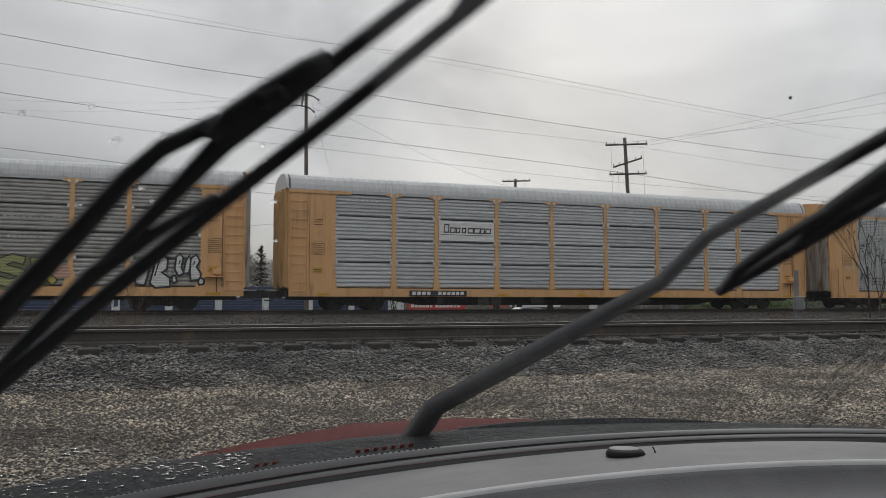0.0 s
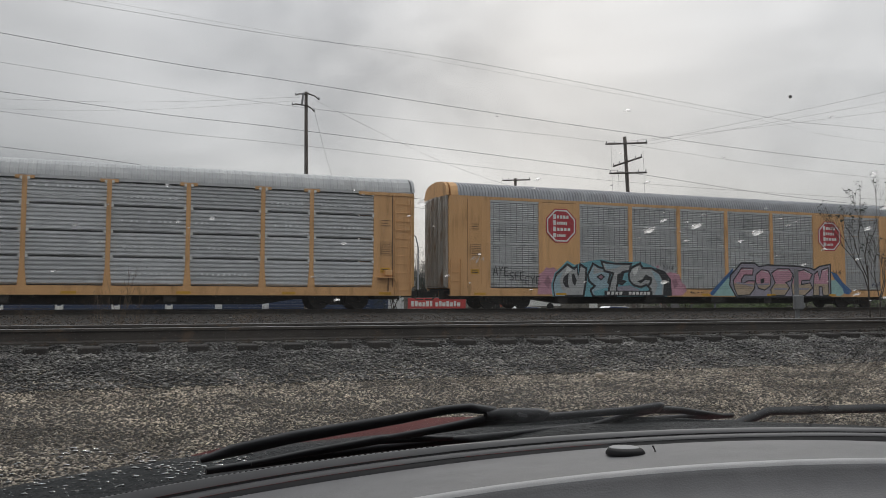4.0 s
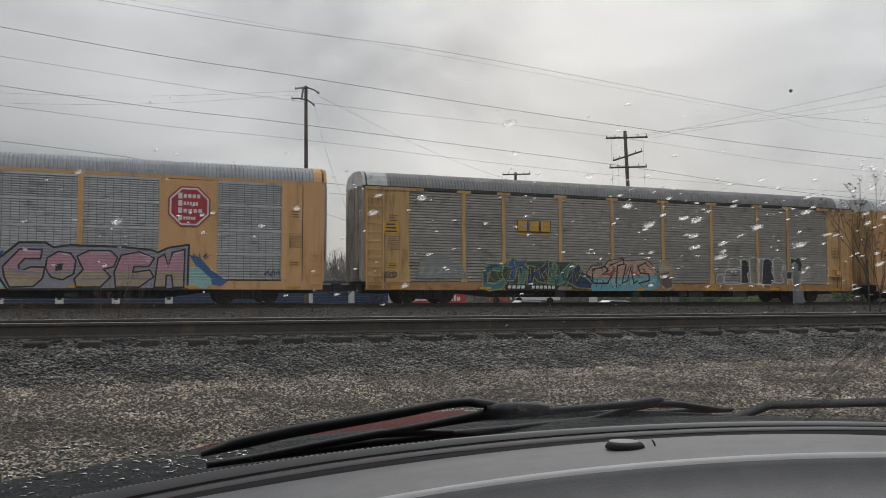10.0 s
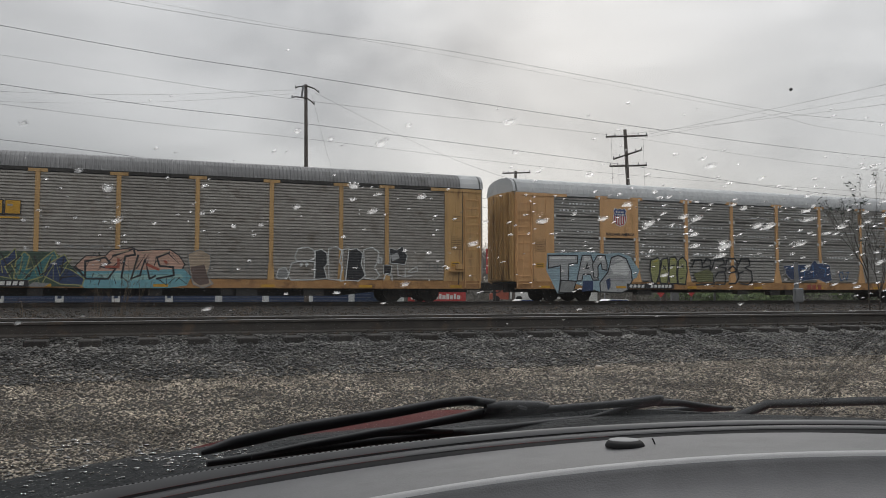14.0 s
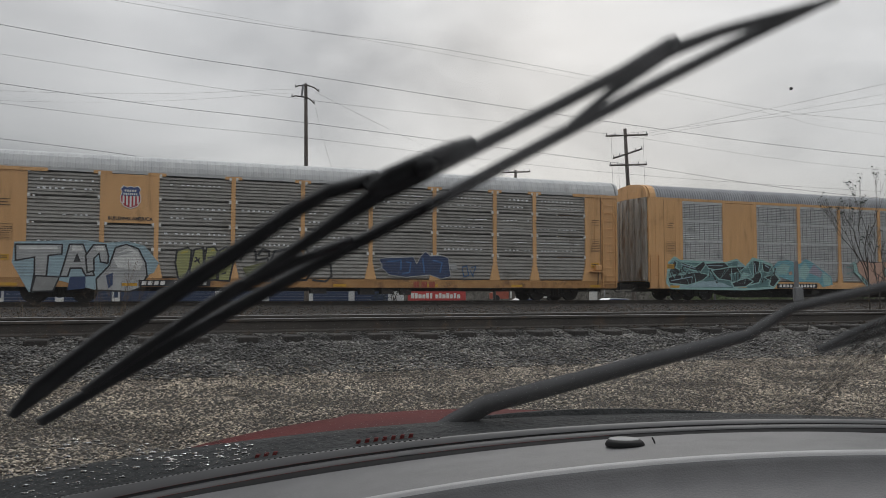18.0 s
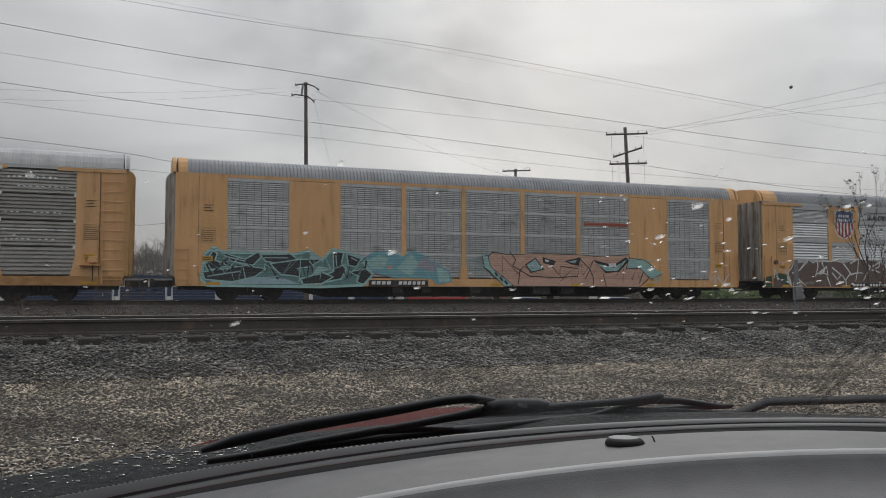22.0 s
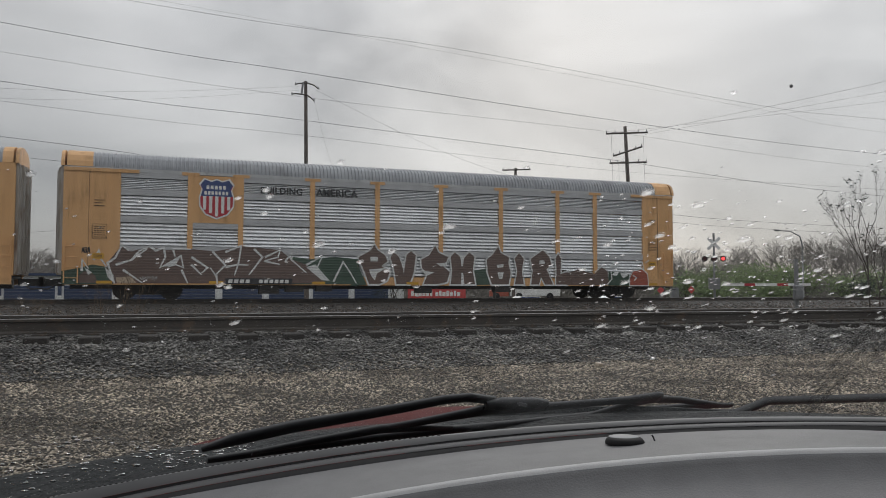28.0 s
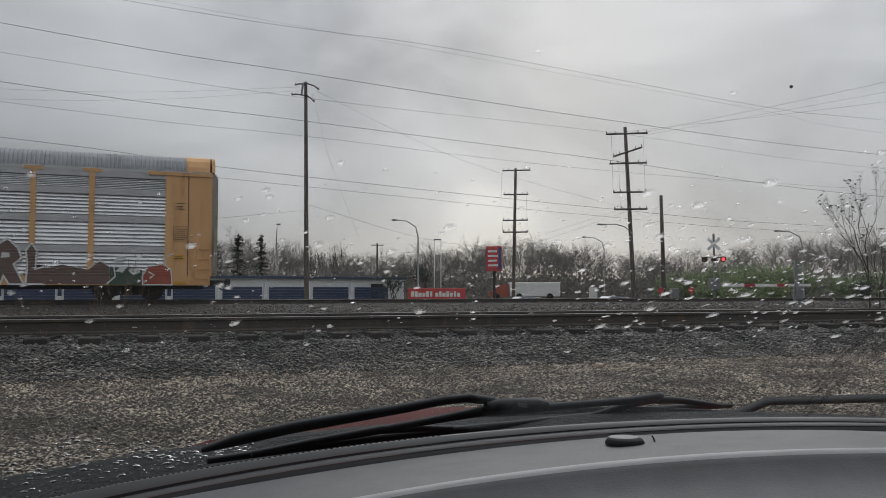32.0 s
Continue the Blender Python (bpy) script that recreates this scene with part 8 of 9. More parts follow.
for i, (x, y, h, w) in enumerate(((44.5, 58.5, 3.0, 1.9), (47.8, 58.0, 3.5, 2.2), (51.5, 57, 3.2, 2.2), (55, 56, 3.6, 2.2), (59, 54, 2.8, 2.2), (63, 53, 2.6, 2.2), (46, 55, 2.2, 2.0), (50, 54, 2.2, 2.0), (67, 52, 3.0, 2.4), (53, 59, 3.9, 2.2))):
    shrub(x, y, h * 1.35, w * 1.15, 60 + i, n=3400)
shrub(27.5, 78, 4.2, 1.6, 80, "dark_leaf", 1200)
shrub(24.5, 80, 3.2, 1.6, 81, "dark_leaf", 900)
shrub(56, 50, 2.0, 2.2, 82, "dark_leaf", 900)
shrub(60, 49, 2.0, 2.2, 83, "dark_leaf", 900)


def conifer(x, y, h, seed):
    t = thing("conifer", pose(x, y, 0.5), "dark ragged conifer behind the storage building", "tree", "conifers")
    rng = random.Random(seed)
    b = Build()
    b.tube([(0, 0, 0), (0, 0, h)], h * 0.016, 6, r1=0.02)
    part("trunk", b, "bark", t)
    b = Build()
    for i in range(150):
        u = rng.random() ** 0.8
        z = h * (0.14 + 0.84 * u)
        rad = h * 0.27 * (1 - u) ** 0.8 * rng.uniform(0.55, 1.2) + 0.2
        a = rng.uniform(0, 2 * math.pi)
        out, side = Vector((math.cos(a), math.sin(a), 0)), Vector((-math.sin(a), math.cos(a), 0))
        lift = rng.uniform(0.0, 0.35)
        for j in range(9):
            f = (j + rng.random()) / 9
            c = Vector((0, 0, z)) + out * rad * f + Vector((0, 0, rad * (-0.30 * f + lift * f * f)))
            q = (out * rng.uniform(0.3, 1) + side * rng.uniform(-1, 1) + Vector((0, 0, rng.uniform(-0.5, 0.3)))).normalized()
            w = q.cross(Vector((rng.uniform(-0.4, 0.4), rng.uniform(-0.4, 0.4), 1))).normalized()
            g = rng.uniform(0.16, 0.34) * (1.15 - 0.5 * f)
            b.add([c - q * g, c + w * g * 0.35, c + q * g, c - w * g * 0.35], [(0, 1, 2, 3)])
    part("crown", b, "dark_leaf", t)


for i, (x, y, h) in enumerate(((7.6, 94, 7.4), (10.3, 94, 7.6), (12.9, 94, 7.5), (4.9, 94, 6.8))):
    conifer(x, y, h, 1 + i)


def bare_tree(x, y, h, seed, depth, label, leaf=0, name="bare_tree", r=None, lean=0.05):
    t = thing(name, pose(x, y, ground_z(y)), label, "tree")
    rng = random.Random(seed)
    b = Build()
    tips = []
    branches(b, Vector((0, 0, -0.05)), Vector((lean, 0, 1)).normalized(), h * 0.34, r or h * 0.02, depth, rng, 0.42 if name == "sapling" else 0.5, 0.28 if name == "sapling" else 0.2, 0, tips)
    part("branches", b, "bark", t)
    if leaf:
        b = Build()
        leaf_cloud(b, [tuple(q) for q in tips], leaf, 0.05, 0.035, 0.06, rng)
        part("leaves", b, "dark_leaf", t)


bare_tree(22.5, 112, 9.5, 21, 5, "large bare tree behind the storage building")
bare_tree(27.0, 118, 9.0, 22, 5, "large bare tree behind the storage building")
bare_tree(17.0, 15.0, 4.7, 31, 6, "thin bare sapling with a few dark leaves beside the track", 170, "sapling", 0.028, -0.03)
bare_tree(18.0, 15.6, 2.6, 33, 5, "thin bare sapling beside the track", 40, "sapling", 0.03, 0.05)


def weed(x, y, h, seed):
    rng = random.Random(seed)
    b = Build()
    for i in range(9):
        a = rng.uniform(0, 2 * math.pi)
        s = rng.uniform(0.15, 0.55)
        e = Vector((math.cos(a) * s, math.sin(a) * s * 0.5, h * rng.uniform(0.6, 1.1)))
        o = Vector((rng.uniform(-0.12, 0.12), rng.uniform(-0.05, 0.05), -0.02))
        m = o + (e - o) * 0.6 + Vector((rng.uniform(-0.05, 0.05), 0, 0.05))
        b.tube([o, m, e], 0.0055, 3, r1=0.0025)
        for k in range(3):
            p0 = m + (e - m) * rng.uniform(0, 0.8)
            b.tube([p0, p0 + Vector((rng.uniform(-0.14, 0.14), rng.uniform(-0.1, 0.1), rng.uniform(0.05, 0.18)))], 0.003, 3)
    ob = b.make("weed", "dry")
    ob.matrix_basis = pose(x, y, ground_z(y))
    tagged(ob, "clump of dry brown weed stalks in the ballast", "weed", "dry weeds")


weed(-0.45, 21.5, 1.5, 1)
weed(-0.1, 21.8, 1.1, 2)
weed(-0.9, 21.2, 0.8, 3)
weed(2.4, 20.5, 0.35, 4)
weed(-2.6, 22, 0.5, 5)


def relay_post():
    t = thing("relay_post", pose(12.22, 12.5, 0.72, 0, 0, -25), "grey steel post with a small signal box", "post")
    b = Build()
    b.box(-0.035, 0.035, -0.03, 0.03, -0.1, 1.18)
    part("post", b, "galv_pole", t)
    b = Build()
    b.bevel_box(-0.09, 0.09, -0.13, -0.03, 0.38, 0.66, 0.012)
    part("box", b, "galv_pole", t)
    b = Build()
    b.box(-0.07, 0.07, -0.145, -0.131, 0.41, 0.63)
    part("box_door", b, "galv_pole", t)


relay_post()
PALE = Build()
PALE.bevel_box(-0.05, 0.05, -0.03, 0.03, 0, 0.05, 0.012)
ob = PALE.make("pale_stone", "gravel_stone")
ob.matrix_basis = pose(4.75, 7.75, 0.42, 10, 5, 30)
tagged(ob, "single larger pale stone on the gravel", "stone")


# ---- the car that the camera sits in ----
CAR = thing("car", pose(0, 0, 0, 0, 0, -YAW), "red car seen from within, with grey dashboard", "car")


def arc(r, c):
    """Height of an edge across the car: a shallow arch about a point right of the eye."""
    d = r - 0.45
    return EYE + c[0] + c[1] * d + c[2] * d * d + (c[3] * d ** 3 if len(c) > 3 else 0)


def loft(name, rows, material, label="", r_from=-0.75, r_to=1.1, n=44, smooth=True, k=1.0):
    """rows: (distance ahead, arch); k draws the whole piece nearer to the seat."""
    vs, fs = [], []
    for f, c in rows:
        for i in range(n + 1):
            r = r_from + (r_to - r_from) * i / n
            vs.append((r * k, f * k, EYE + (arc(r, c) - EYE) * k))
    m = n + 1
    for j in range(len(rows) - 1):
        for i in range(n):
            fs.append((j * m + i, j * m + i + 1, (j + 1) * m + i + 1, (j + 1) * m + i))
    return link_mesh(name, vs, fs, material, CAR, label, smooth)


def arch(u0, k, r0):
    """The same arch from its crown's height, bow and place."""
    d = 0.45 - r0
    return (u0 - k * d * d, -2 * k * d, -k)


def drop(c, h):
    return (c[0] - h,) + tuple(c[1:])


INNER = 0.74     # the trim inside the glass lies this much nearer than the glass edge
GLASS_EDGE = (-0.1379, -0.0149, -0.1289)
GROOVE_TOP, GROOVE_LOW = (-0.1394, -0.0139, -0.1392), (-0.1412, -0.0122, -0.1412)
LIP, PAD = (-0.1424, -0.0105, -0.1426), (-0.1456, -0.0330, -0.2250, -0.0700)
BRACKET_FILL = (-0.1586, -0.1464, -0.3167)
COWL = (-0.1490, -0.0340, -0.1140)


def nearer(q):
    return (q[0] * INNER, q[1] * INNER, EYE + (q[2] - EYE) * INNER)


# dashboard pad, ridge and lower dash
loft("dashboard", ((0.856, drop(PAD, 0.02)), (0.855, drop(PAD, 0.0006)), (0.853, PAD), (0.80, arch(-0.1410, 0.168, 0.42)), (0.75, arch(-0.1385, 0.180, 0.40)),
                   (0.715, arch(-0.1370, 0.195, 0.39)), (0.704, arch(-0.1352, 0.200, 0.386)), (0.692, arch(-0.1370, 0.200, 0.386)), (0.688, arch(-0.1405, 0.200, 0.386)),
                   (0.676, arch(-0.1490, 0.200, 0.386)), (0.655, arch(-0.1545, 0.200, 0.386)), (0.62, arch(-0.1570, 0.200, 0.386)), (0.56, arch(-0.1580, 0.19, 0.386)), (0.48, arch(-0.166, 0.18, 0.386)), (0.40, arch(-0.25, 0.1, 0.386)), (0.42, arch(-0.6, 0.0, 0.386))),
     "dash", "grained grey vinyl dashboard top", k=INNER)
# the ridge's sky highlight is put into this strip's paler colour
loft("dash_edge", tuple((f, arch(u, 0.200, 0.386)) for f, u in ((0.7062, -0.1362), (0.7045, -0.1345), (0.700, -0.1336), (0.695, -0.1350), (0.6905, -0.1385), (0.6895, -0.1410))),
     "dash_edge", "smooth rounded dashboard edge with the sky highlight in its pale colour", k=INNER)
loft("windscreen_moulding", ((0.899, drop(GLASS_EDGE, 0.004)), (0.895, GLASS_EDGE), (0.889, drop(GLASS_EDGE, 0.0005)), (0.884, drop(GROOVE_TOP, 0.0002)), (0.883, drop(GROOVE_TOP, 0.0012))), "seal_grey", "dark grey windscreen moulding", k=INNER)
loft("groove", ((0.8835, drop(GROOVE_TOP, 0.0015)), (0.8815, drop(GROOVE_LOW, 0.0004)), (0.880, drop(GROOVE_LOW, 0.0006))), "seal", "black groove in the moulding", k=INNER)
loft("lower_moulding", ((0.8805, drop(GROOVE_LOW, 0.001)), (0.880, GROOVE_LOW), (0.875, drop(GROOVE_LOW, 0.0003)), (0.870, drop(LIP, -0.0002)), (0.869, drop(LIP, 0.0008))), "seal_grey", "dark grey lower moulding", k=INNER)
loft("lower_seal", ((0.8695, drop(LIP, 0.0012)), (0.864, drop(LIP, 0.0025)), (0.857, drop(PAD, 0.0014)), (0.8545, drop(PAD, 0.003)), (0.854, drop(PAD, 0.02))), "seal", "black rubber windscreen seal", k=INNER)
# outside cowl and hood
loft("cowl", ((0.8985, drop(GLASS_EDGE, 0.0012)), (0.92, drop(GLASS_EDGE, 0.003)), (0.96, drop(COWL, -0.002)), (1.0, COWL), (1.01, drop(COWL, 0.003)), (1.02, drop(COWL, 0.03))), "cowl", "black plastic cowl")
# added strip that fills in for the dark brackets of the parked wiper
loft("cowl_lip", ((1.012, (-0.175, -0.0363, 0.0)), (1.006, BRACKET_FILL), (0.998, BRACKET_FILL), (0.992, (-0.175, -0.0363, 0.0))), "cowl", "added black strip for the parked wiper brackets", r_from=0.02, r_to=0.42)


def hood():
    vs, fs = [], []
    n, rows = 40, 26
    for j in range(rows + 1):
        f = 1.02 + 1.25 * j / rows
        for i in range(n + 1):
            r = -0.62 + 1.62 * i / n
            c = r - 0.08
            drop = 0.20 * c * c + 0.35 * max(0, c - 0.35) ** 2
            front = 0.16 * (f - 1.5) ** 2
            edge = 0.04 * math.exp(-((f - 1.02) / 0.03) ** 2)
            crease = 0.006 * math.exp(-((abs(c) - 0.30) / 0.02) ** 2)
            vs.append((r, f, EYE - 0.243 - drop - front - edge + crease))
    m = n + 1
    for j in range(rows):
        for i in range(n):
            fs.append((j * m + i, j * m + i + 1, (j + 1) * m + i + 1, (j + 1) * m + i))
    link_mesh("hood", vs, fs, "hood", CAR, "wet dark red hood", True)


hood()
# short rows of small tabs on the cowl grille
for r0, n in ((-0.215, 3), (-0.100, 7)):
    for i in range(n):
        r = r0 + i * 0.0100
        b = Build()
        z = arc(r, drop(GLASS_EDGE, -0.0012))
        b.prism([(r, z - 0.004), (r + 0.005, z - 0.004), (r + 0.0062, z + 0.001), (r + 0.0018, z + 0.001)], "y", 0.925, 0.932)
        part("grille_tab", b, "hood", CAR)
# dotted edge of the glass
b = Build()
for i in range(100):
    r = -0.62 + i * 0.0062
    z = arc(r, GLASS_EDGE)
    b.box(r, r + 0.0030, 0.8925, 0.8935, z - 0.0004, z + 0.0007)
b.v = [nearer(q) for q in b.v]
tagged(part("frit_dots", b, "seal", CAR, "black dotted edge printed on the glass"), kind="stuff")


def puck(cx, cy, z, r0, r1, h, squash):
    b = Build()
    n = 28
    rings = ((r0, 0.0), (r0, h * 0.35), ((r0 + r1) / 2, h * 0.8), (r1, h), (r1 * 0.6, h * 1.06))
    for r, dz in rings:
        for i in range(n):
            t = 2 * math.pi * i / n
            b.v.append((cx + r * math.cos(t), cy + r * squash * math.sin(t), z + dz))
    for k in range(len(rings) - 1):
        for i in range(n):
            b.f.append((k * n + i, k * n + (i + 1) % n, (k + 1) * n + (i + 1) % n, (k + 1) * n + i))
    b.f.append(tuple(range((len(rings) - 1) * n, len(rings) * n)))
    b.m = [0] * len(b.f)
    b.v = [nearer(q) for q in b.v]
    return b


# sun sensor on the dash
SZ = EYE - 0.1490
s = part("sun_sensor", puck(0.1815, 0.810, SZ - 0.002, 0.0195, 0.0165, 0.0055, 0.95), "seal", CAR, "low black round sun sensor", True)
part("lens", puck(0.1815, 0.816, SZ + 0.0034, 0.0150, 0.0135, 0.0008, 0.8), "galv_pole", s, "grey lens", True)
b = Build()
b.tube([(0.2100, 0.815, SZ + 0.0050), (0.2108, 0.812, SZ + 0.0030), (0.2112, 0.806, SZ - 0.002)], 0.0009, 6)
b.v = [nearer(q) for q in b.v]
part("clip", b, "seal", CAR)

# cabin shell round the camera
b = Build()
b.box(-0.75, 1.05, -2.2, 0.30, EYE + 0.30, EYE + 0.34)
part("roof_lining", b, "liner", CAR)
b = Build()
b.prism([(-2.32, EYE + 0.346), (0.33, EYE + 0.346), (0.30, EYE + 0.36), (0.0, EYE + 0.385), (-1.6, EYE + 0.395), (-2.2, EYE + 0.37)], "x", -0.80, 1.10)
part("roof", b, "hood", CAR, "red steel roof")
for r, out in ((-0.80, -0.02), (1.05, 0.05)):
    b = Build()
    b.box(r, r + 0.05, -2.2, 0.85, 0.25, EYE - 0.16)
    for f0, f1 in ((-2.2, -1.95), (-1.15, -1.05), (-0.45, -0.30)):
        b.box(r, r + 0.05, f0, f1, EYE - 0.16, EYE + 0.30)
    part("door_trim", b, "liner", CAR)
    for f0, f1 in ((-1.10, -0.36), (-0.355, 0.84)):
        b = Build()
        b.bevel_box(r + out, r + out + 0.02, f0, f1, 0.26, EYE - 0.15, 0.006)
        part("door", b, "hood", CAR, "red car door")
    for f0, f1 in ((-2.22, -1.95), (-1.15, -1.05), (-0.45, -0.30)):
        b = Build()
        b.box(r + out, r + out + 0.02, f0, f1, EYE - 0.149, EYE + 0.342)
        part("pillar", b, "hood", CAR)
b = Build()
b.box(-0.75, 1.05, -2.25, -2.2, 0.25, EYE - 0.1)
b.box(-0.75, 1.05, -2.25, 0.60, 0.20, 0.25)
part("floor", b, "deck", CAR)
b = Build()
b.bevel_box(-0.80, 1.08, -2.33, -2.26, 0.25, EYE - 0.12, 0.02)
part("tailgate", b, "hood", CAR, "red tailgate")
b = Build()
b.bevel_box(-0.72, 0.96, 2.20, 2.30, 0.25, EYE - 0.56, 0.03)
part("bumper", b, "hood", CAR, "red front bumper")
for r in (-0.74, 0.99):
    for f in (1.55, -1.35):
        b = Build()
        b.disc((r, f, 0.32), 0.32, "x", 0.1, 24)
        b.disc((r, f, 0.32), 0.19, "x", 0.105, 18, 1)
        b.make("wheel", ["tyre", "steel"], CAR)
for r in (-0.76, 0.96):
    b = Build()
    b.prism([(-2.3, 0.22), (2.2, 0.22), (2.25, 0.6), (1.1, EYE - 0.36), (0.86, EYE - 0.34), (0.86, EYE - 0.2), (-2.3, EYE - 0.2)], "x", r - 0.03, r + 0.03)
    part("fender", b, "hood", CAR)

# windscreen
RAKE = 36.0
G0 = Vector((0, 0.90, EYE - 0.128))
GU = Vector((0, -math.cos(radians(RAKE)), math.sin(radians(RAKE))))
GN = Vector((0, math.sin(radians(RAKE)), math.cos(radians(RAKE))))   # outwards


def sag(a, s):
    """How far the foot of the curved glass hangs below its flat middle."""
    k = min(1.0, max(0.0, 1 - s / 0.3))
    return (arc(a, GLASS_EDGE) - EYE + 0.1285) * k * k


def on_glass(a, s, out=0.0):
    return G0 + Vector((a, 0, sag(a, s))) + GU * s + GN * out


vs, fs = [], []
n = 30
for out in (0.0, -0.004):
    for j in range(11):
        for i in range(n + 1):
            vs.append(on_glass(-0.74 + 1.78 * i / n, 0.74 * j / 10, out))
m = n + 1
for k in (0, 11 * m):
    for j in range(10):
        for i in range(n):
            fs.append((k + j * m + i, k + j * m + i + 1, k + (j + 1) * m + i + 1, k + (j + 1) * m + i))
WS = link_mesh("windscreen", vs, fs, "screen", CAR, "clear raked windscreen", True)
WS.visible_shadow = False


def plane_frame(rake, yaw, roll):
    """Axes along the glass, up the glass and outwards."""
    rk, yw, rl = radians(rake), radians(yaw), radians(roll)
    e = Vector((math.cos(yw), math.sin(yw), 0))
    back = Vector((-math.sin(yw), math.cos(yw), 0))
    s = Vector((0, 0, math.sin(rk))) - back * math.cos(rk)
    n = e.cross(s)
    e2 = e * math.cos(rl) + n * math.sin(rl)
    return e2, s, e2.cross(s)


def strip(b, pts, half, flat=0.55):
    """A flat bar of given half widths through points of the wiper's plane."""
    P = [Vector(p) for p in pts]
    o = len(b.v)
    k = len(P)
    for i, p in enumerate(P):
        d = (P[min(i + 1, k - 1)] - P[max(i - 1, 0)]).normalized()
        a = Vector((-d.y, d.x, 0)).normalized() * half[i]
        t = Vector((0, 0, half[i] * flat + 0.001))
        for q in (p + a - t, p + a + t * 0.5, p + a * 0.5 + t, p - a * 0.5 + t, p - a + t * 0.5, p - a - t):
            b.v.append(tuple(q))
    for i in range(k - 1):
        for j in range(6):
            b.f.append((o + i * 6 + j, o + i * 6 + (j + 1) % 6, o + (i + 1) * 6 + (j + 1) % 6, o + (i + 1) * 6 + j))
            b.m.append(0)
    b.f += [tuple(range(o, o + 6)), tuple(range(o + k * 6 - 6, o + k * 6))]
    b.m += [0, 0]


def wiper(frame_angles, pivot, arm, arm_half, blade, blade_half, brackets, clip, label, flat=0.55):
    """A wiper in its own plane, turned about its pivot: arm, rubber blade and sprung brackets as bars through points."""
    e, s, n = plane_frame(*frame_angles)
    o = Vector((0, 0.9, EYE - 0.128)) + e * pivot[0] + s * pivot[1]
    base = Matrix.Translation(o) @ Matrix((e, s, n)).transposed().to_4x4()
    w = new("wiper")
    w.empty_display_size = 0.05
    w.parent = CAR
    w.matrix_basis = base
    w["label"] = label
    b = Build()
    strip(b, arm, arm_half, flat)
    part("arm", b, "rubber", w, "black steel wiper arm", True)
    b = Build()
    strip(b, blade, [blade_half * 0.7] + [blade_half] * (len(blade) - 2) + [blade_half * 0.7], flat)
    part("blade", b, "rubber", w, "black rubber wiper blade", True)
    for nm, pts, half, text in brackets:
        b = Build()
        strip(b, pts, half, flat)
        part(nm, b, "rubber", w, text, True)
    b = Build()
    T = Vector(clip)
    b.bevel_box(T.x - 0.009, T.x + 0.009, T.y - 0.006, T.y + 0.006, T.z - 0.006, T.z + 0.006, 0.002)
    part("clip", b, "rubber", w)
    return w, base


def bowed(A, B, parts):
    """Blade and brackets of a sprung wiper blade that runs straight from A to B."""
    A, B = Vector(A), Vector(B)
    d = B - A
    up = Vector((-d.y, d.x, 0)).normalized()
    out = []
    for nm, a0, a1, h0, half, text in parts:
        pts = [A + d * (a0 + (a1 - a0) * i / 8) + up * (h0 * math.sin(math.pi * i / 8) ** 0.6 + 0.004) for i in range(9)]
        out.append((nm, pts, [half * 0.65] + [half] * 7 + [half * 0.65], text))
    return [A + d * (i / 12) for i in range(13)], out


SPRUNG = "black sprung bracket of the blade"
BLADE_R, BRACKETS_R = bowed((0.4231, 0.3044, 0.0851), (0.8304, 0.5799, 0.1748), (("blade_bracket", 0.02, 0.36, 0.020, 0.0045, SPRUNG), ("blade_bracket", 0.64, 0.98, 0.020, 0.0045, SPRUNG),
                                                                              ("main_bracket", 0.16, 0.84, 0.030, 0.008, "black main bracket of the blade")))
WIPER_R, BASE_R = wiper((37.2, 6.7, -11.7), (-0.0519, -0.1777),
                        ((0.02, 0.02, -0.03), (0.09, 0.085, -0.028), (0.119, 0.127, -0.020), (0.335, 0.222, 0.014), (0.393, 0.257, 0.0275), (0.446, 0.2815, 0.018), (0.558, 0.429, 0.094), (0.60, 0.47, 0.12)),
                        (0.011, 0.0135, 0.0125, 0.0095, 0.0070, 0.0062, 0.0062, 0.0065), BLADE_R, 0.0057, BRACKETS_R, (0.60, 0.46, 0.125), "black wiper with a cranked arm")
FLAT = 0.04
BLADE_L = [(x, y, FLAT) for x, y in ((0.097, 0.247), (0.17, 0.278), (0.25, 0.309), (0.335, 0.339), (0.421, 0.367), (0.51, 0.399), (0.602, 0.431), (0.70, 0.462), (0.80, 0.488))]
BRACKETS_L = [(nm, [(x, y, FLAT + 0.004) for x, y in pts], half, text) for nm, pts, half, text in (
    ("blade_bracket", ((0.13, 0.270), (0.18, 0.297), (0.245, 0.330), (0.29, 0.341), (0.335, 0.350)), (0.003, 0.0045, 0.006, 0.0045, 0.003), SPRUNG),
    ("blade_bracket", ((0.52, 0.410), (0.56, 0.438), (0.608, 0.464), (0.66, 0.474), (0.72, 0.480), (0.765, 0.486)), (0.003, 0.0045, 0.0065, 0.005, 0.0045, 0.003), SPRUNG),
    ("main_bracket", ((0.25, 0.333), (0.30, 0.358), (0.352, 0.385), (0.40, 0.399), (0.431, 0.408), (0.50, 0.431), (0.56, 0.451), (0.606, 0.467), (0.614, 0.469)), (0.004, 0.0055, 0.008, 0.0075, 0.006, 0.0055, 0.0058, 0.009, 0.008), "black main bracket of the blade"),
    ("hinge_block", ((0.346, 0.391), (0.362, 0.397), (0.385, 0.402), (0.415, 0.408), (0.433, 0.411)), (0.007, 0.0098, 0.0105, 0.0105, 0.0085), "black hinge block where arm and blade meet"))]
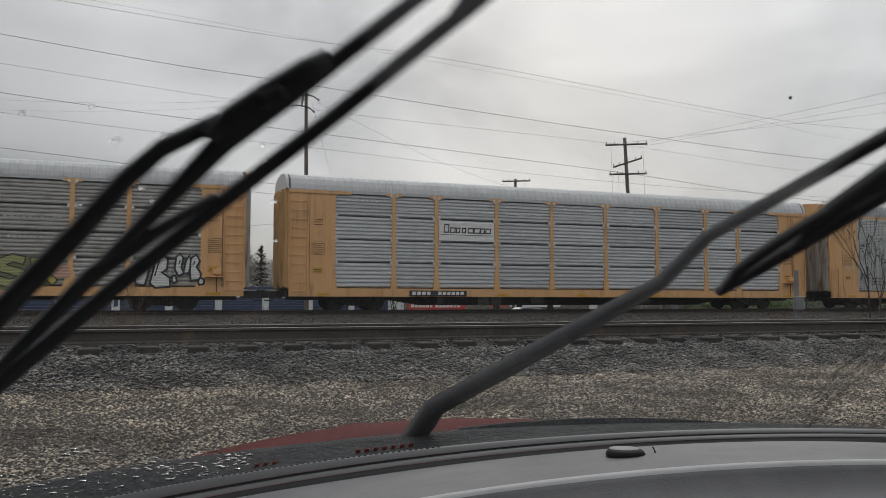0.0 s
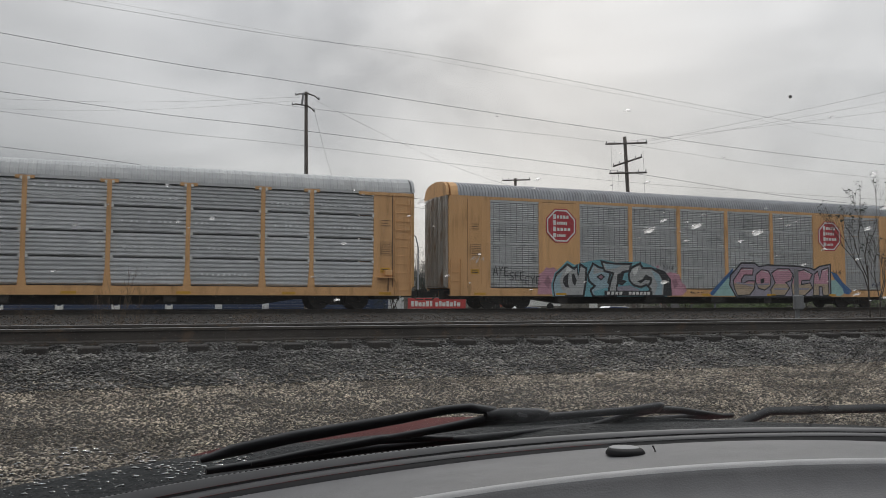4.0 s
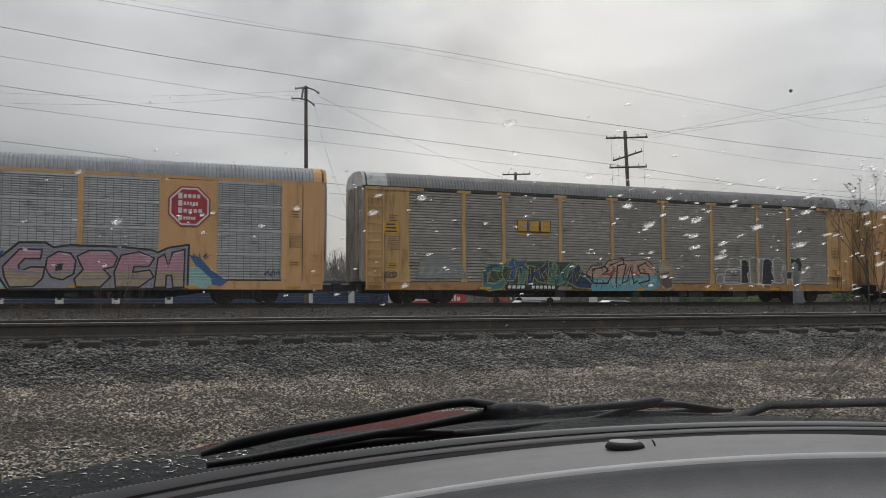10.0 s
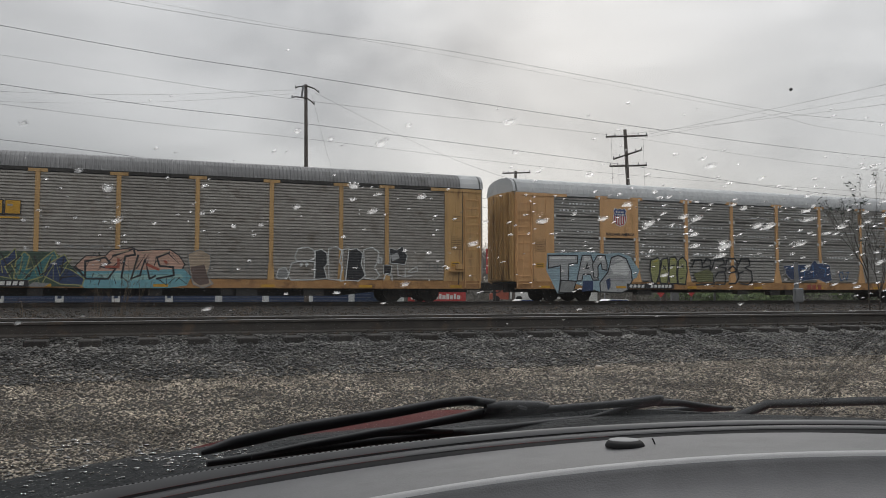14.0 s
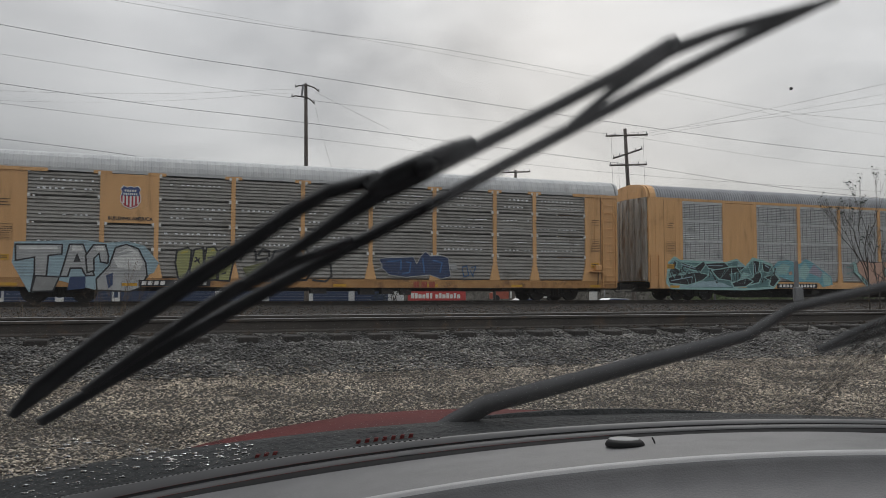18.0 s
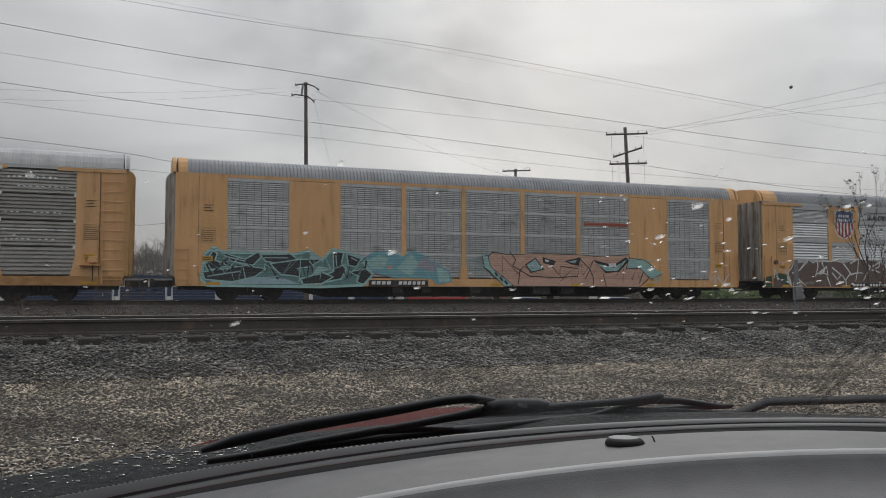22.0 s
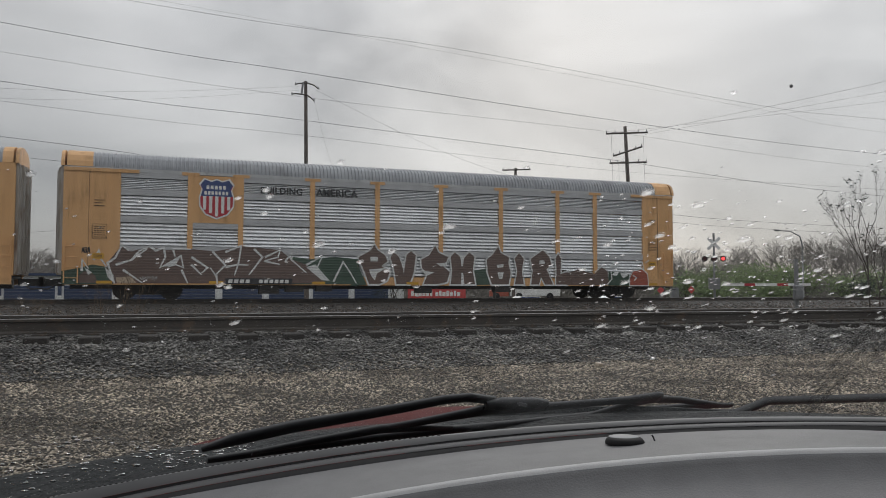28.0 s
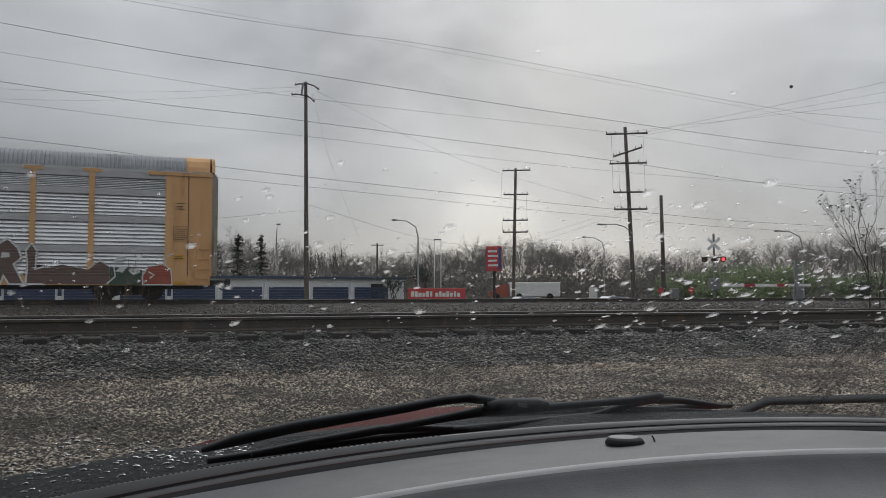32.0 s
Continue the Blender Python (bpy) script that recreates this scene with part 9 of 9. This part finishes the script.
WIPER_L, BASE_L = wiper((47.6, 10.0, -20.5), (-0.4683, -0.0462),
                        [(x, y, FLAT) for x, y in ((0.082, 0.262), (0.104, 0.280), (0.149, 0.309), (0.203, 0.337), (0.253, 0.363), (0.290, 0.384), (0.318, 0.395), (0.356, 0.398))],
                        (0.0035, 0.0078, 0.0080, 0.0074, 0.0068, 0.0062, 0.0058, 0.0055), BLADE_L, 0.0058, BRACKETS_L, (0.39, 0.405, 0.044), "long black wiper with a cranked arm", 0.2)
# parked, the blade lies flatter against the curved foot of the glass
REST_L = BASE_L @ pose(-0.0052, -0.0424, -0.0668, 5.58, -6.31, 7.69) @ pose(0, 0, 0, 0, 0, -42)
SWEEP_R = ((0, 26.9), (0.1, 45), (0.2, 56), (0.3, 56), (0.4, 44), (0.5, 24), (0.6, 2.1), (0.7, -13), (0.8, -22), (0.9, -28.2), (5, -28.2), (12, -28.2), (17.0, -28.2), (17.1, -23), (17.2, -9.2), (17.3, 9.1),
           (17.4, 28.2), (17.5, 45.2), (17.6, 56), (17.7, 55.4), (17.8, 43), (17.9, 23), (18.0, 0), (18.1, -15), (18.2, -25), (18.3, -28.2), (25, -28.2), (32, -28.2))
SWEEP_L = ((0, 16), (0.1, 34), (0.2, 46), (0.3, 46), (0.4, 35), (0.5, 17), (0.6, 2), (0.7, -20), (0.8, -36), (0.9, -43.4), (5, -43.4), (12, -43.4), (17.0, -43.4), (17.1, -38), (17.2, -25.2), (17.3, -7.9),
           (17.4, 18.6), (17.5, 36), (17.6, 46), (17.7, 46), (17.8, 36), (17.9, 18), (18.0, 1.6), (18.1, -20.5), (18.2, -40), (18.3, -43.4), (25, -43.4), (32, -43.4))


# ---- rain on the glass ----
def flat_uv(v):
    """Distance from the drop's middle, as seen flat on the glass."""
    d = math.hypot(v[0], v[1])
    if d < 1e-6:
        return (0.0, 0.0)
    t = math.acos(min(1.0, max(0.0, v[2])))
    k = math.sin(t)
    return (v[0] / d * k, v[1] / d * k)


def drop_mesh(seed):
    """A flattened bead of water, flat side on the glass."""
    rng = random.Random(seed)
    vs, fs = [], []
    n, rings = 12, 4
    wob = [1 + rng.uniform(-0.16, 0.16) for i in range(n)]
    for r in range(rings):
        a = math.pi / 2 * r / rings
        for i in range(n):
            t = 2 * math.pi * i / n
            k = math.cos(a) * wob[i]
            vs.append((k * math.cos(t), k * math.sin(t) * (1.0 if math.sin(t) > 0 else 1.15), math.sin(a)))
    vs.append((0, 0, 1))
    vs.append((0, 0, 0))
    for r in range(rings - 1):
        for i in range(n):
            fs.append((r * n + i, r * n + (i + 1) % n, (r + 1) * n + (i + 1) % n, (r + 1) * n + i))
    for i in range(n):
        fs.append(((rings - 1) * n + i, (rings - 1) * n + (i + 1) % n, rings * n))
        fs.append(((i + 1) % n, i, rings * n + 1))
    me = bpy.data.meshes.new("raindrop")
    me.from_pydata(vs, [], fs)
    me.materials.append(M["water"])
    me.polygons.foreach_set("use_smooth", [True] * len(me.polygons))
    me.update()
    lay = me.uv_layers.new(name="UVMap")
    for loop in me.loops:
        lay.data[loop.index].uv = flat_uv(vs[loop.vertex_index])
    return me


DROP_MES = [drop_mesh(i) for i in range(6)]
GLASS_TURN = Matrix((Vector((1, 0, 0)), GU, GN)).transposed().to_4x4()
CAR_M = pose(0, 0, 0, 0, 0, -YAW)
DROPS = []


def make_drops():
    rng = random.Random(77)
    for i in range(292):
        s = min(max(rng.gauss(0.315, 0.055) if i < 142 else rng.gauss(0.235, 0.065), 0.08), 0.5)
        ahead = 0.90 - 0.809 * s
        a = ahead * rng.uniform(-0.56, 0.57)
        if rng.random() < 0.3:
            a = ahead * rng.uniform(0.25, 0.57)
        big = rng.random() ** 2.2
        w = 0.0021 + 0.0026 * big
        h = w * rng.uniform(0.85, 1.2)
        # when it lands and when the blade takes it
        if i < 130:
            land, swept = 1.0 + 16.0 * (i / 130) ** 0.8, 17.22 + 0.35 * rng.random()
        elif i < 142:
            land, swept = -1.0, rng.uniform(0.05, 0.1)
            a, s = rng.uniform(-0.32, -0.12), rng.uniform(0.3, 0.47)
        else:
            land, swept = 18.4 + 12.0 * ((i - 142) / 150) ** 0.8, 99.0
        d = new("raindrop", DROP_MES[i % 6])
        d.scale = (w * rng.uniform(1.4, 2.0), h, w * rng.uniform(0.26, 0.4))
        tagged(d, "clear raindrop clinging to the outside of the windscreen", "raindrop", "raindrops on the windscreen")
        DROPS.append((d, a, s, land, swept, rng.uniform(14, 42), rng.uniform(0.66, 0.725)))


make_drops()


def beads(name, spots, material, label):
    """Many small drops in one mesh: (along, up the glass, radius, flatness, turn)."""
    vs, fs, uv = [], [], []
    for i, (a, s, k, flat, turn) in enumerate(spots):
        me = DROP_MES[i % 6]
        m = CAR_M @ Matrix.Translation(on_glass(a, s, 0.0006)) @ GLASS_TURN @ pose(0, 0, 0, 0, 0, turn) @ Matrix.Diagonal((k * 1.6, k * 0.8, k * flat, 1))
        o = len(vs)
        vs += [m @ v.co for v in me.vertices]
        fs += [tuple(q + o for q in f.vertices) for f in me.polygons]
        uv += [flat_uv(v.co) for v in me.vertices]
    ob = link_mesh(name, vs, fs, material, smooth=True)
    lay = ob.data.uv_layers.new(name="UVMap")
    for loop in ob.data.loops:
        lay.data[loop.index].uv = uv[loop.vertex_index]
    return tagged(ob, label, "raindrops", kind="stuff")


# beads in the corner that the blades never reach
rng = random.Random(5)
spots = []
for i in range(520):
    a = rng.uniform(-0.52, -0.21)
    top = 0.079 - 0.19 * (a + 0.52)
    s = 0.002 + top * rng.random()
    spots.append((a, s, 0.0006 + 0.0026 * rng.random() ** 3.5, 0.6, rng.uniform(-5, 35)))
beads("raindrops", spots, "bead", "many bright raindrops in the unwiped corner of the windscreen")
# a dark speck and a smeared streak on the glass
b = Build()
b.disc((0, 0, 0.0006), 0.0011, "z", 0.0005, 12)
ob = b.make("dirt_speck", "film_dark")
ob.matrix_basis = CAR_M @ Matrix.Translation(on_glass(0.235, 0.452, 0.0005)) @ GLASS_TURN
tagged(ob, "small dark dirt speck on the windscreen", "dirt")


def streak(path, half, label):
    """A thin smear along points (along, up the glass), widening to the half widths given."""
    vs, fs, uv = [], [], []
    P2 = [Vector(p) for p in path]
    for i, p in enumerate(P2):
        d = (P2[min(i + 1, len(P2) - 1)] - P2[max(i - 1, 0)]).normalized()
        nrm = Vector((-d.y, d.x))
        for k in range(5):
            q = p + nrm * half[i] * (k / 2 - 1)
            vs.append(CAR_M @ on_glass(q.x, q.y, 0.0012))
            uv.append((half[i] * (k / 2 - 1), 0.05 * i))
    for i in range(len(P2) - 1):
        for k in range(4):
            fs.append((i * 5 + k, i * 5 + k + 1, i * 5 + k + 6, i * 5 + k + 5))
    ob = link_mesh("smear", vs, fs, "film")
    lay = ob.data.uv_layers.new(name="UVMap")
    for loop in ob.data.loops:
        lay.data[loop.index].uv = uv[loop.vertex_index]
    return tagged(ob, label, "smear")


streak(((0.404, -0.004), (0.406, 0.05), (0.412, 0.10), (0.426, 0.15), (0.45, 0.20)), (0.004, 0.012, 0.020, 0.026, 0.03), "brownish smear of half-dry water on the windscreen")
streak(((-0.53, 0.088), (-0.4552, 0.0795), (-0.3882, 0.0723), (-0.3162, 0.0587), (-0.2728, 0.0425), (-0.2374, 0.025)), (0.005, 0.006, 0.006, 0.005, 0.004, 0.002), "ridge of dirty water where the blade turns back")

# fine spray that gathers between two strokes of the wipers
SPRAY = []
for i in range(15):
    rng = random.Random(300 + i)
    first = i < 6
    land = 2.45 + i * 2.2 if first else 18.75 + (i - 6) * 1.3
    spots = []
    for k in range(64):
        s = min(max(rng.gauss(0.30, 0.06) if first else rng.gauss(0.235, 0.065), 0.08), 0.5)
        ahead = 0.90 - 0.809 * s
        a = ahead * rng.uniform(-0.55, 0.57) if rng.random() < 0.6 else ahead * rng.uniform(0.1, 0.57)
        spots.append((a, s, 0.0009 + 0.0013 * rng.random() ** 2, 0.4, rng.uniform(5, 35)))
    SPRAY.append((beads("raindrops", spots, "water", "fine rain spray on the outside of the windscreen"), land, 17.22 + 0.02 * i if first else 99.0))


def motions():
    for car in CARS:
        x0 = car.location.x
        walk(car, [(t, pose(x0 - SPEED * t, SIDE, RAIL)) for t in (0, 8, 16, 24, 32)])
    for w, base, sweep, rest in ((WIPER_R, BASE_R, SWEEP_R, None), (WIPER_L, BASE_L, SWEEP_L, REST_L)):
        walk(w, [(t, rest if rest is not None and a < -43 else base @ pose(0, 0, 0, 0, 0, a)) for t, a in sweep])
    for d, a, s, land, swept, turn, top in DROPS:
        rest = CAR_M @ Matrix.Translation(on_glass(a, s, 0.0006)) @ GLASS_TURN @ pose(0, 0, 0, 0, 0, turn)
        high = CAR_M @ Matrix.Translation(on_glass(a, top, 0.0006)) @ GLASS_TURN @ pose(0, 0, 0, 0, 0, turn)   # waiting at the roof's edge
        off = CAR_M @ Matrix.Translation(on_glass(-0.66, -0.12, 0.003)) @ GLASS_TURN   # pushed aside into the gutter
        rows = [(0, high), (land - 0.12, high), (land, rest)] if land > 0.3 else [(0, rest)]
        if swept < 32:
            rows += [(swept, rest), (swept + 0.2, off), (32, off)]
        else:
            rows += [(32, rest)]
        walk(d, rows)
    up, away = CAR_M.to_3x3() @ GU * 0.75, CAR_M.to_3x3() @ Vector((-1.6, 0, 0))
    for d, land, swept in SPRAY:
        high, rest, off = Matrix.Translation(up), Matrix.Identity(4), Matrix.Translation(away)
        rows = [(0, high), (land - 0.12, high), (land, rest)]
        walk(d, rows + ([(swept, rest), (swept + 0.25, off), (32, off)] if swept < 32 else [(32, rest)]))
    turns = 290
    for w in WHEELSETS:
        loc = w.location.copy()
        walk(w, [(32 * i / turns, pose(loc.x, loc.y, loc.z, 0, math.degrees(-SPEED * 32 * i / turns / 0.42) % 360, 0)) for i in range(turns + 1)])


motions()
